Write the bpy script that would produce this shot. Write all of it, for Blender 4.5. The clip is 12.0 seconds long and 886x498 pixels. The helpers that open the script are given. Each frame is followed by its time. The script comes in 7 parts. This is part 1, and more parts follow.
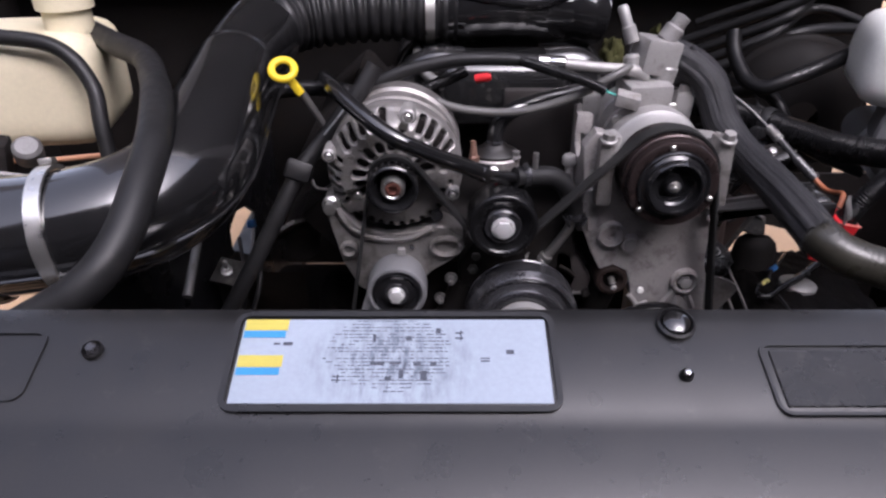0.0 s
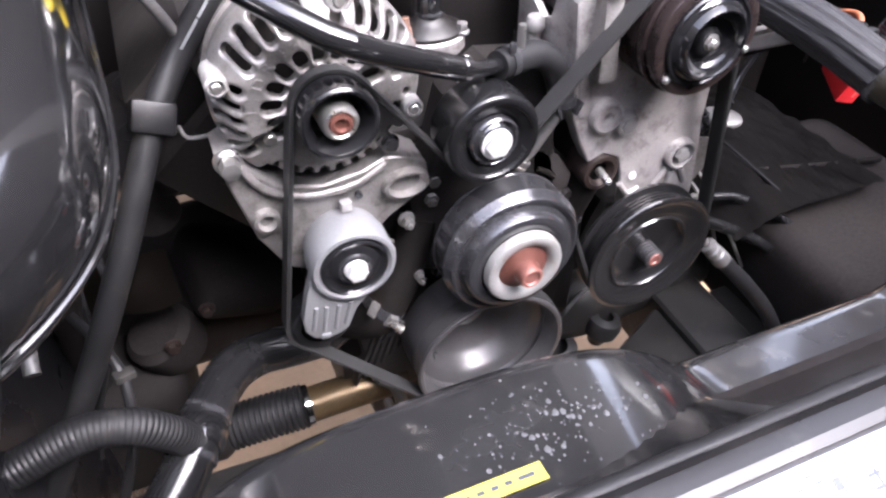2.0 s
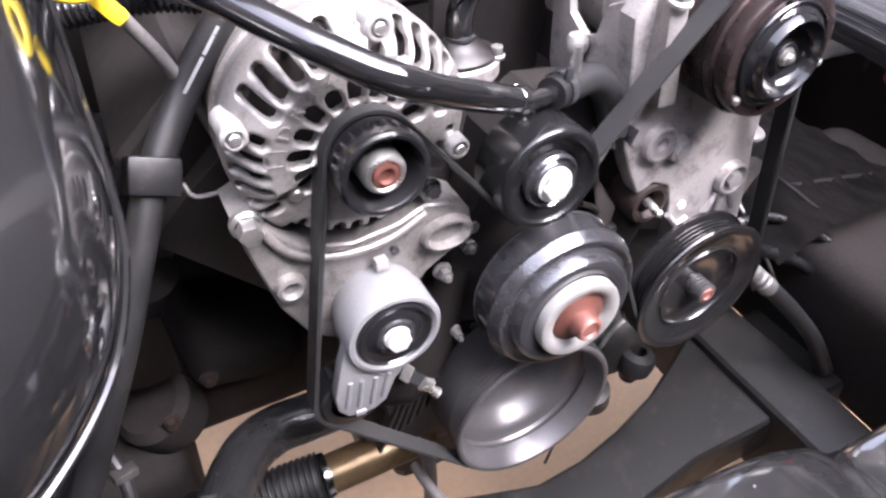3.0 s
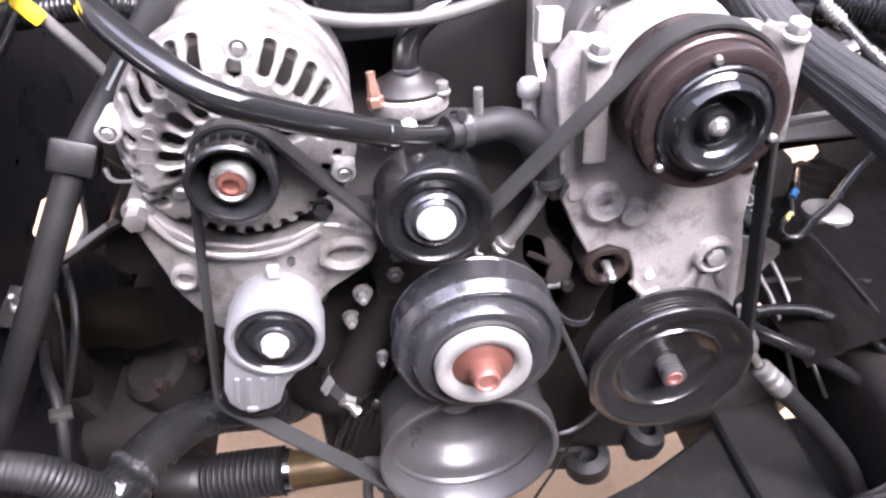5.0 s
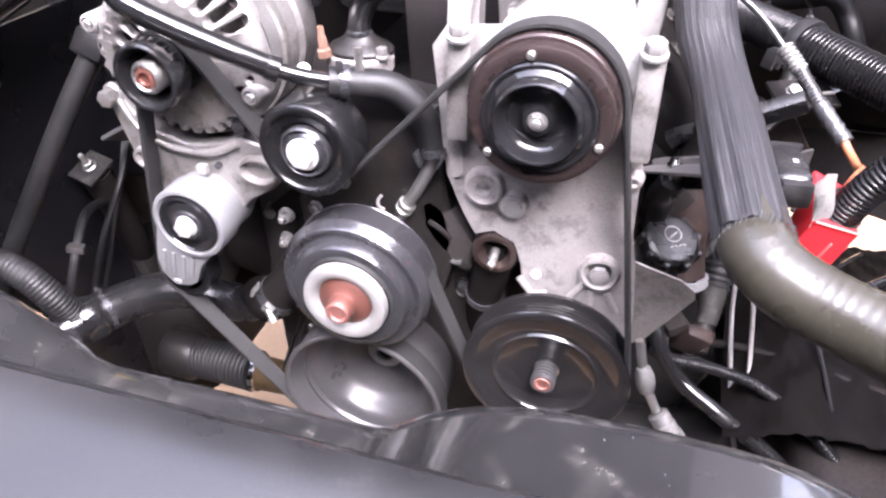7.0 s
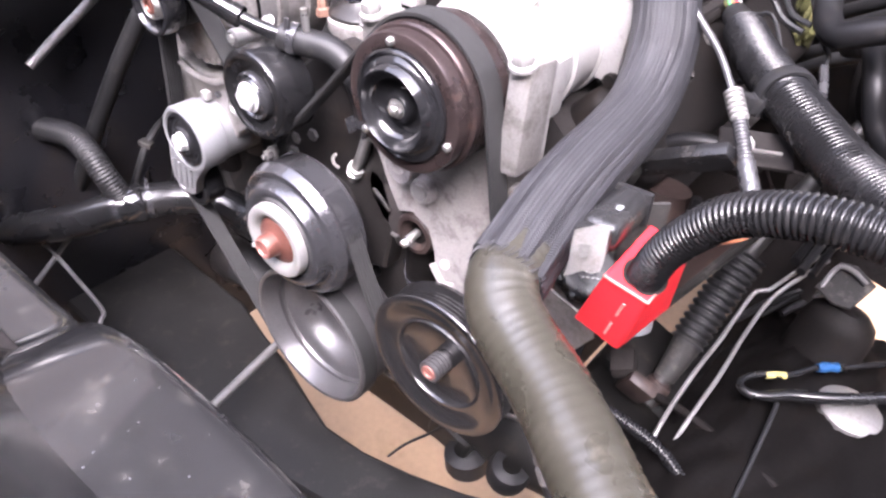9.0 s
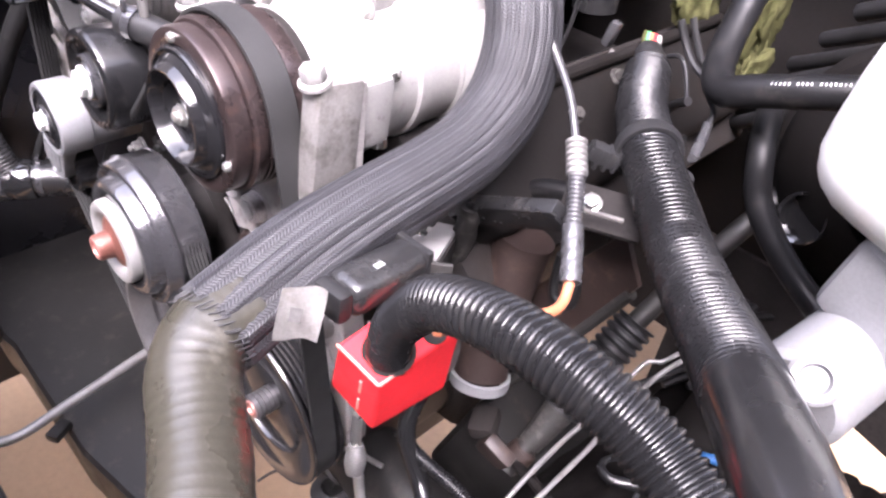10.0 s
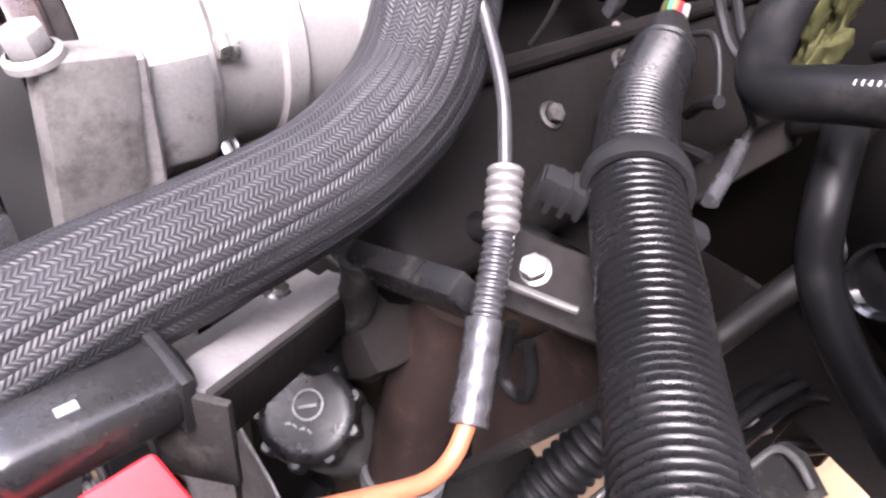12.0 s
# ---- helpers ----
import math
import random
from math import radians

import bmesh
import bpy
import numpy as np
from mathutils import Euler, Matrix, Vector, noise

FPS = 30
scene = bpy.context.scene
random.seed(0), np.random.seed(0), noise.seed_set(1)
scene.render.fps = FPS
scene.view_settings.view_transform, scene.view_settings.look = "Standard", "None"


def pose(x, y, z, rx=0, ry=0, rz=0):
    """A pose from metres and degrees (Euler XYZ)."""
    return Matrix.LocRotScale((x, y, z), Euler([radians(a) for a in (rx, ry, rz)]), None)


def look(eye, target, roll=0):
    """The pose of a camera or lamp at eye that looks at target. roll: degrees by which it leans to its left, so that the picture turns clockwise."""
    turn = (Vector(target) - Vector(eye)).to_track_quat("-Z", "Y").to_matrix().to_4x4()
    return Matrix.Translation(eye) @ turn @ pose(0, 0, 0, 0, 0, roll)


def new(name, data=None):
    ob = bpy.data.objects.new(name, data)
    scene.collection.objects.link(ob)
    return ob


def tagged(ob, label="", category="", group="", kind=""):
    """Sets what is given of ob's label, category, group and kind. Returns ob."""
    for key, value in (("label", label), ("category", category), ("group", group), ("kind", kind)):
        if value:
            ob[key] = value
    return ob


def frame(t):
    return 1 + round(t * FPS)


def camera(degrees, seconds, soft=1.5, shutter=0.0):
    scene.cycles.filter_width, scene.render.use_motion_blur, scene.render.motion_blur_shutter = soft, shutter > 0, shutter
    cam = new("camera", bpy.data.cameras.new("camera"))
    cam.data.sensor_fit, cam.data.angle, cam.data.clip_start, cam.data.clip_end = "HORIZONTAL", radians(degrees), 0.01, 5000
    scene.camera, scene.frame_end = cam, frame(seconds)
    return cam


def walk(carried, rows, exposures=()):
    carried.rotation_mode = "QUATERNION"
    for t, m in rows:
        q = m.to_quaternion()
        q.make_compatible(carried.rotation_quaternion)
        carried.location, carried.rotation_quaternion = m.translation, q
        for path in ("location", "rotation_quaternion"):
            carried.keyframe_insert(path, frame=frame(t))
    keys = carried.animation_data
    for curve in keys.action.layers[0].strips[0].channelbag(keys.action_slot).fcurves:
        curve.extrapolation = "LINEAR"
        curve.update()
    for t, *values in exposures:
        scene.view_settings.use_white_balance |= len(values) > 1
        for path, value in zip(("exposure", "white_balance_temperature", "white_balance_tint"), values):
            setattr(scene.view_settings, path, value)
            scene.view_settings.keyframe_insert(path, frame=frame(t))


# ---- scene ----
cam = camera(64.7, 12.0, 2.5)
METRES, EYE, TILT, LEAN, TURN = 1.72, 1.40, -30.0, 0.0, 0.0
ROWS = [
    (0.0, 0.0, 0.0, 0.0, -0.0, 0.0, -0.0),
    (0.5, 0.0091, 0.0546, 0.0116, -2.12, -4.41, 1.46),
    (1.0, -0.022, 0.0979, 0.0312, -9.47, -9.2, 7.46),
    (1.5, -0.0646, 0.133, 0.0436, -16.83, -12.84, 10.14),
    (2.0, -0.0935, 0.1774, 0.0543, -20.04, -14.4, 10.94),
    (2.5, -0.1042, 0.2083, 0.0637, -21.97, -14.45, 12.62),
    (3.0, -0.1066, 0.2382, 0.0681, -23.25, -13.75, 13.46),
    (5.0, 0.0198, 0.2044, 0.0463, -5.76, -8.43, 6.24),
    (5.5, 0.073, 0.1923, 0.035, 0.65, -7.76, 2.21),
    (6.0, 0.1134, 0.184, 0.0322, 5.69, -6.93, -0.66),
    (6.5, 0.1684, 0.1734, 0.0211, 10.16, -6.05, -4.49),
    (7.0, 0.196, 0.1804, 0.0207, 14.75, -7.17, -7.79),
    (7.5, 0.2425, 0.2033, 0.0362, 20.01, -8.93, -13.01),
    (9.5, 0.3635, 0.2679, 0.0795, 38.78, -15.1, -21.97),
    (10.0, 0.3795, 0.3216, 0.1023, 39.44, -15.34, -26.45),
    (10.5, 0.3662, 0.3721, 0.1175, 40.9, -16.6, -29.49),
    (11.0, 0.3539, 0.4086, 0.1254, 41.85, -17.33, -28.72),
    (11.5, 0.3425, 0.4349, 0.1263, 43.05, -18.04, -27.79),
    (12.0, 0.3433, 0.4321, 0.121, 44.32, -19.24, -27.88),
]
EXPOSURES = [(0.0, -0.25, 6000, 24), (0.5, 0.35, 5500, 25), (1.0, 0.85, 5500, 23), (2.0, 1.7, 6000, 20), (3.0, 1.95, 6050, 22), (5.0, 2.15, 6000, 24), (9.3, 2.25, 6100, 26), (12.0, 1.88, 6200, 27)]
walk(cam, [(t, pose(0, 0, EYE, TILT, LEAN, TURN) @ pose(METRES * x, METRES * y, METRES * z, 90 + pitch, roll, yaw)) for t, x, y, z, yaw, pitch, roll in ROWS], EXPOSURES)


# ---- light ----
world = bpy.data.worlds.new("sky")
scene.world = world
world.use_nodes = True
wn = world.node_tree
sky = wn.nodes.new("ShaderNodeTexSky")
sky.sky_type = "NISHITA"
sky.sun_disc = False
SUN_EL, SUN_AZ = 52.0, 150.0
sky.sun_elevation, sky.sun_rotation = radians(SUN_EL), radians(SUN_AZ)
sky.air_density, sky.dust_density, sky.ozone_density = 1.0, 6.0, 1.0
background = wn.nodes["Background"]
background.inputs["Strength"].default_value = 0.55
haze = wn.nodes.new("ShaderNodeHueSaturation")
haze.inputs["Saturation"].default_value = 0.4
wn.links.new(sky.outputs[0], haze.inputs["Color"])
wn.links.new(haze.outputs[0], background.inputs["Color"])
sun_data = bpy.data.lights.new("sun", "SUN")
sun_data.energy, sun_data.angle, sun_data.color = 0.5, radians(35), (1.0, 0.97, 0.93)
sun = new("sun", sun_data)
sun_way = Vector((math.sin(radians(SUN_AZ)) * math.cos(radians(SUN_EL)), math.cos(radians(SUN_AZ)) * math.cos(radians(SUN_EL)), math.sin(radians(SUN_EL))))
sun.matrix_world = look(sun_way * 6, (0, 0, 0))


# ---- materials ----
def pbr(name, col, rough, metal=0.0, var=0.25, scale=90.0, bump=0.15, dirt=None, dirt_amount=0.0, coat=0.0, spec=0.5):
    """A surface with fine grain, broad stains and a light relief."""
    m = bpy.data.materials.new(name)
    m.use_nodes = True
    nt = m.node_tree
    b = nt.nodes["Principled BSDF"]
    tc = nt.nodes.new("ShaderNodeTexCoord")

    def noise_node(s, detail, rough_n):
        n = nt.nodes.new("ShaderNodeTexNoise")
        n.inputs["Scale"].default_value, n.inputs["Detail"].default_value, n.inputs["Roughness"].default_value = s, detail, rough_n
        nt.links.new(tc.outputs["Object"], n.inputs["Vector"])
        return n

    fine, broad = noise_node(scale * 5, 5, 0.65), noise_node(scale / 4, 4, 0.6)
    mix = nt.nodes.new("ShaderNodeMath")
    mix.operation = "MULTIPLY_ADD"
    mix.inputs[1].default_value, mix.inputs[2].default_value = 0.5, 0.0
    add = nt.nodes.new("ShaderNodeMath")
    add.operation = "MULTIPLY_ADD"
    add.inputs[1].default_value = 0.5
    nt.links.new(fine.outputs[0], mix.inputs[0])
    nt.links.new(broad.outputs[0], add.inputs[0])
    nt.links.new(mix.outputs[0], add.inputs[2])
    ramp = nt.nodes.new("ShaderNodeValToRGB")
    e = ramp.color_ramp.elements
    e[0].position, e[1].position = 0.3, 0.7
    e[0].color = (*[c * (1 - var) for c in col], 1)
    e[1].color = (*[min(1, c * (1 + var)) for c in col], 1)
    nt.links.new(add.outputs[0], ramp.inputs[0])
    out = ramp.outputs[0]
    if dirt:
        d = noise_node(scale / 2.2, 8, 0.7)
        dr = nt.nodes.new("ShaderNodeMapRange")
        dr.inputs["From Min"].default_value, dr.inputs["From Max"].default_value = 0.62 - dirt_amount * 0.3, 0.75
        nt.links.new(d.outputs[0], dr.inputs["Value"])
        mx = nt.nodes.new("ShaderNodeMix")
        mx.data_type = "RGBA"
        mx.inputs["B"].default_value = (*dirt, 1)
        nt.links.new(dr.outputs[0], mx.inputs["Factor"])
        nt.links.new(out, mx.inputs["A"])
        out = mx.outputs["Result"]
    nt.links.new(out, b.inputs["Base Color"])
    rr = nt.nodes.new("ShaderNodeMapRange")
    rr.inputs["From Min"].default_value, rr.inputs["From Max"].default_value = 0.3, 0.7
    rr.inputs["To Min"].default_value, rr.inputs["To Max"].default_value = max(0.03, rough - 0.1), min(1, rough + 0.12)
    nt.links.new(broad.outputs[0], rr.inputs["Value"])
    nt.links.new(rr.outputs[0], b.inputs["Roughness"])
    b.inputs["Metallic"].default_value = metal
    b.inputs["Coat Weight"].default_value = coat
    b.inputs["Specular IOR Level"].default_value = spec
    b.inputs["Coat Roughness"].default_value = 0.08
    if bump:
        bp = nt.nodes.new("ShaderNodeBump")
        bp.inputs["Strength"].default_value, bp.inputs["Distance"].default_value = bump, 0.001
        nt.links.new(add.outputs[0], bp.inputs["Height"])
        nt.links.new(bp.outputs[0], b.inputs["Normal"])
    return m


CAST = pbr("cast_aluminium", (0.285, 0.272, 0.262), 0.42, 0.65, 0.3, 90, 0.5, (0.09, 0.08, 0.07), 0.4)
CAST_LIGHT = pbr("bright_cast_aluminium", (0.34, 0.332, 0.322), 0.46, 0.4, 0.2, 110, 0.4, (0.13, 0.115, 0.105), 0.16)
DULL_ALU = pbr("dull_aluminium_sheet", (0.3, 0.29, 0.285), 0.5, 0.2, 0.2, 70, 0.2, (0.16, 0.14, 0.13), 0.25)
ZINC = pbr("zinc_plated_steel", (0.72, 0.71, 0.68), 0.33, 0.95, 0.15, 200, 0.1)
CHROME = pbr("polished_steel", (0.75, 0.75, 0.74), 0.14, 1.0, 0.1, 150, 0.05)
SOFT_ZINC = pbr("soft_white_zinc", (0.84, 0.84, 0.83), 0.45, 0.6, 0.1, 200, 0.08)
STEEL_GREY = pbr("worn_grey_steel", (0.05, 0.05, 0.054), 0.2, 0.5, 0.2, 60, 0.06, (0.035, 0.032, 0.03), 0.15, 0.7)
STEEL_DULL = pbr("dull_grey_steel", (0.2, 0.195, 0.19), 0.5, 0.6, 0.3, 90, 0.2, (0.1, 0.08, 0.06), 0.2)
HUB_WHITE = pbr("oxidised_pale_metal", (0.27, 0.266, 0.258), 0.5, 0.35, 0.25, 150, 0.3, (0.25, 0.2, 0.17), 0.2)
RUST = pbr("rusty_steel", (0.15, 0.06, 0.046), 0.45, 0.45, 0.4, 160, 0.35, (0.12, 0.06, 0.05), 0.2)
COPPER = pbr("copper_coloured_metal", (0.27, 0.12, 0.1), 0.45, 0.4, 0.25, 160, 0.2)
BRASS = pbr("aged_brass", (0.105, 0.072, 0.036), 0.38, 0.6, 0.4, 100, 0.25, (0.04, 0.03, 0.02), 0.35)
BLACK_PAINT = pbr("black_painted_steel", (0.010, 0.010, 0.011), 0.16, 0.0, 0.4, 120, 0.05, (0.025, 0.022, 0.02), 0.04, 0.25)
STEER_PAINT = pbr("worn_glossy_black_paint", (0.016, 0.0155, 0.016), 0.17, 0.2, 0.4, 80, 0.05, (0.05, 0.042, 0.038), 0.2, 0.5)
CLUTCH = pbr("brown_black_steel", (0.045, 0.033, 0.032), 0.28, 0.6, 0.4, 120, 0.1, (0.1, 0.06, 0.05), 0.15)
RUBBER = pbr("black_rubber", (0.0117, 0.0117, 0.01235), 0.48, 0.0, 0.35, 120, 0.3, (0.035, 0.032, 0.029), 0.15, 0.0, 0.35)
BELT = pbr("belt_rubber", (0.014, 0.014, 0.014), 0.62, 0.0, 0.3, 160, 0.2)
CONDUIT = pbr("black_corrugated_plastic", (0.0075, 0.0075, 0.008), 0.22, 0.0, 0.35, 120, 0.06, (0.03, 0.028, 0.026), 0.06, 0.0, 0.28)
GLOSS = pbr("glossy_black_plastic", (0.008, 0.008, 0.0085), 0.13, 0.0, 0.3, 60, 0.03, (0.02, 0.018, 0.017), 0.05, 1.0)
PLASTIC = pbr("dark_grey_plastic", (0.011, 0.011, 0.0116), 0.34, 0.0, 0.25, 120, 0.14, (0.03, 0.028, 0.027), 0.1, 0.1, 0.5)
SHROUD = pbr("satin_black_plastic", (0.013, 0.013, 0.0135), 0.2, 0.0, 0.3, 90, 0.08, (0.07, 0.066, 0.06), 0.2, 1.0)
DARK = pbr("grimy_black_metal", (0.018, 0.0156, 0.0148), 0.8, 0.0, 0.55, 40, 0.7, (0.02, 0.015, 0.012), 0.15, 0.0, 0.15)
CRANK = pbr("dark_grey_painted_steel", (0.072, 0.07, 0.072), 0.36, 0.4, 0.25, 60, 0.25, (0.06, 0.05, 0.045), 0.2)
BLOCK = pbr("oily_dark_iron", (0.0135, 0.0122, 0.0117), 0.42, 0.0, 0.5, 50, 0.9, (0.026, 0.02, 0.016), 0.2, 0.0, 0.35)
FRAME = pbr("black_frame_paint", (0.0115, 0.011, 0.0105), 0.5, 0.0, 0.4, 90, 0.4, (0.035, 0.03, 0.026), 0.25, 0.0, 0.3)
# Matte black for iron, and for shade coloured into holes and a bracket side.
IRON_AND_SHADE = pbr("black_iron_and_shade", (0.01445, 0.01292, 0.01241), 0.85, 0.0, 0.6, 45, 0.9, (0.014, 0.0105, 0.0085), 0.3, 0.0, 0.12)
SATIN_PANEL = pbr("satin_blue_black_panel", (0.0105, 0.0105, 0.0125), 0.3, 0.0, 0.4, 40, 0.15, (0.02, 0.018, 0.017), 0.25, 0.0, 0.5)
POST = pbr("dusty_grey_iron", (0.018, 0.017, 0.016), 0.7, 0.0, 0.5, 120, 0.8, (0.1, 0.093, 0.085), 0.35, 0.0, 0.3)
BROWN = pbr("brown_stained_iron", (0.022, 0.014, 0.012), 0.5, 0.1, 0.4, 90, 0.4, (0.07, 0.045, 0.035), 0.25)
SLEEVE = pbr("clear_grey_sleeve", (0.035, 0.035, 0.037), 0.22, 0.0, 0.5, 140, 0.3, (0.07, 0.07, 0.074), 0.12, 0.4)
MATTE_RUBBER = pbr("matte_black_rubber", (0.0068, 0.0068, 0.0073), 0.38, 0.0, 0.35, 120, 0.3, (0.03, 0.027, 0.024), 0.2, 0.0, 0.2)
CREAM = pbr("cream_translucent_plastic", (0.66, 0.6, 0.43), 0.4, 0.0, 0.1, 30, 0.05, (0.45, 0.38, 0.25), 0.1)
WHITE = pbr("white_plastic", (0.78, 0.79, 0.75), 0.4, 0.0, 0.08, 40, 0.05)
RED = pbr("red_plastic", (0.58, 0.022, 0.028), 0.5, 0.0, 0.15, 80, 0.08, (0.35, 0.03, 0.03), 0.15, 0.0, 0.25)
ORANGE = pbr("orange_brown_cable", (0.36, 0.125, 0.062), 0.4, 0.0, 0.2, 150, 0.05)
YELLOW = pbr("yellow_plastic", (0.75, 0.55, 0.02), 0.4, 0.0, 0.1, 80, 0.05)
LABEL_WHITE = pbr("white_label_paper", (0.31, 0.36, 0.425), 0.4, 0.0, 0.1, 60, 0.02, None, 0.0, 0.0, 0.25)
LABEL_YELLOW = pbr("yellow_label_ink", (0.5, 0.43, 0.08), 0.4, 0.0, 0.08, 90, 0.02)
LABEL_BLUE = pbr("blue_label_ink", (0.03, 0.24, 0.48), 0.4, 0.0, 0.08, 90, 0.02)
INK = pbr("faded_black_ink", (0.05, 0.058, 0.08), 0.5, 0.0, 0.5, 300, 0.02)
PALE_PRINT = pbr("pale_print", (0.22, 0.23, 0.235), 0.5, 0.0, 0.3, 300, 0.02)
CAP = pbr("scuffed_black_plastic", (0.009, 0.009, 0.0095), 0.27, 0.0, 0.5, 130, 0.5, (0.05, 0.047, 0.045), 0.22)
CAP_PRINT = pbr("worn_white_print", (0.42, 0.42, 0.41), 0.5, 0.0, 0.3, 200, 0.05, (0.03, 0.03, 0.03), 0.45)
FERRULE = pbr("dull_ferrule_metal", (0.2, 0.195, 0.19), 0.4, 0.5, 0.3, 200, 0.2, (0.08, 0.07, 0.065), 0.3)
SHINY_RUBBER = pbr("shiny_black_rubber", (0.009, 0.009, 0.0095), 0.24, 0.0, 0.35, 90, 0.12, (0.03, 0.028, 0.026), 0.12)
FOAM = pbr("yellow_green_insulation", (0.05, 0.05, 0.02), 0.95, 0.0, 0.6, 60, 1.0, (0.03, 0.028, 0.014), 0.45, 0.0, 0.1)
BLUE = pbr("blue_connector_plastic", (0.012, 0.06, 0.16), 0.4, 0.0, 0.1, 80, 0.05)
GROUND = pbr("pale_tan_concrete", (0.42, 0.275, 0.16), 0.9, 0.0, 0.14, 14, 0.3, (0.3, 0.195, 0.115), 0.15)
MOULD = pbr("worn_pale_red", (0.62, 0.2, 0.17), 0.45, 0.0, 0.25, 130, 0.1)
FUSE = pbr("worn_glossy_black_plastic", (0.016, 0.016, 0.0165), 0.2, 0.0, 0.5, 110, 0.1, (0.03, 0.028, 0.026), 0.16, 0.0, 0.5)
IDLER = pbr("smooth_black_pulley_plastic", (0.0075, 0.0075, 0.008), 0.2, 0.0, 0.3, 120, 0.03, (0.02, 0.018, 0.017), 0.06, 0.0, 0.45)
THREAD = pbr("dull_grey_thread", (0.026, 0.026, 0.027), 0.6, 0.0, 0.4, 200, 0.1)
CAST_PLATE = pbr("pale_sand_cast_aluminium", (0.41, 0.39, 0.378), 0.44, 0.5, 0.28, 90, 0.5, (0.12, 0.105, 0.095), 0.36)
SENDER = pbr("brown_brass", (0.2, 0.115, 0.085), 0.45, 0.3, 0.3, 160, 0.2, (0.12, 0.07, 0.05), 0.3)
DUSTY_PANEL = pbr("dull_brown_grey_plastic", (0.036, 0.032, 0.031), 0.6, 0.0, 0.3, 60, 0.3, (0.035, 0.03, 0.028), 0.3, 0.0, 0.3)
# Deep black; on the right valve cover it holds shadow in the colour.
DEEP_BLACK = pbr("deep_black_cover_paint", (0.0072, 0.0064, 0.0061), 0.6, 0.0, 0.5, 50, 0.6, (0.011, 0.008, 0.006), 0.25, 0.0, 0.1)

GREY_HOSE = pbr("dull_grey_rubber", (0.085, 0.083, 0.08), 0.42, 0.0, 0.3, 110, 0.15, (0.04, 0.037, 0.034), 0.2)
TAG = pbr("pale_grey_label", (0.26, 0.252, 0.243), 0.5, 0.0, 0.3, 130, 0.2, (0.12, 0.1, 0.085), 0.4)
GREY_CAST = pbr("grey_cast_metal", (0.21, 0.212, 0.22), 0.5, 0.4, 0.15, 90, 0.2)


def braid_material():
    """Woven sleeve: strips of slanting pale threads round a dark core, laid out by the tube's own u and v."""
    m = bpy.data.materials.new("braided_sleeve")
    m.use_nodes = True
    nt = m.node_tree
    b = nt.nodes["Principled BSDF"]

    def op(kind, a, c=None):
        n = nt.nodes.new("ShaderNodeMath")
        n.operation = kind
        for i, v in enumerate((a, c)):
            if v is None:
                continue
            if isinstance(v, (int, float)):
                n.inputs[i].default_value = v
            else:
                nt.links.new(v, n.inputs[i])
        return n.outputs[0]

    uv = nt.nodes.new("ShaderNodeUVMap")
    sep = nt.nodes.new("ShaderNodeSeparateXYZ")
    nt.links.new(uv.outputs[0], sep.inputs[0])
    strips = op("MULTIPLY", sep.outputs[0], 56.0)
    across = op("FRACT", strips)
    parity = op("SUBTRACT", op("MULTIPLY", op("MODULO", op("FLOOR", strips), 2.0), 2.0), 1.0)
    slant = op("MULTIPLY", op("MULTIPLY", across, parity), 1.1)
    dash = op("FRACT", op("ADD", op("MULTIPLY", sep.outputs[1], 480.0), slant))
    thread = op("SINE", op("MULTIPLY", dash, math.pi))
    edge = op("SINE", op("MULTIPLY", across, math.pi))
    height = op("MULTIPLY", thread, op("POWER", edge, 0.6))
    tc = nt.nodes.new("ShaderNodeTexCoord")
    ns = nt.nodes.new("ShaderNodeTexNoise")
    ns.inputs["Scale"].default_value, ns.inputs["Detail"].default_value = 70.0, 6
    nt.links.new(tc.outputs["Object"], ns.inputs["Vector"])
    fac = op("MULTIPLY", height, op("ADD", op("MULTIPLY", ns.outputs[0], 1.1), 0.2))
    ramp = nt.nodes.new("ShaderNodeValToRGB")
    e = ramp.color_ramp.elements
    e[0].position, e[0].color = 0.2, (0.011, 0.011, 0.0125, 1)
    e[1].position, e[1].color = 0.9, (0.044, 0.044, 0.049, 1)
    nt.links.new(fac, ramp.inputs[0])
    nt.links.new(ramp.outputs[0], b.inputs["Base Color"])
    b.inputs["Roughness"].default_value = 0.5
    b.inputs["Specular IOR Level"].default_value = 0.4
    bp = nt.nodes.new("ShaderNodeBump")
    bp.inputs["Strength"].default_value, bp.inputs["Distance"].default_value = 0.5, 0.0009
    nt.links.new(height, bp.inputs["Height"])
    nt.links.new(bp.outputs[0], b.inputs["Normal"])
    return m


BRAID = braid_material()


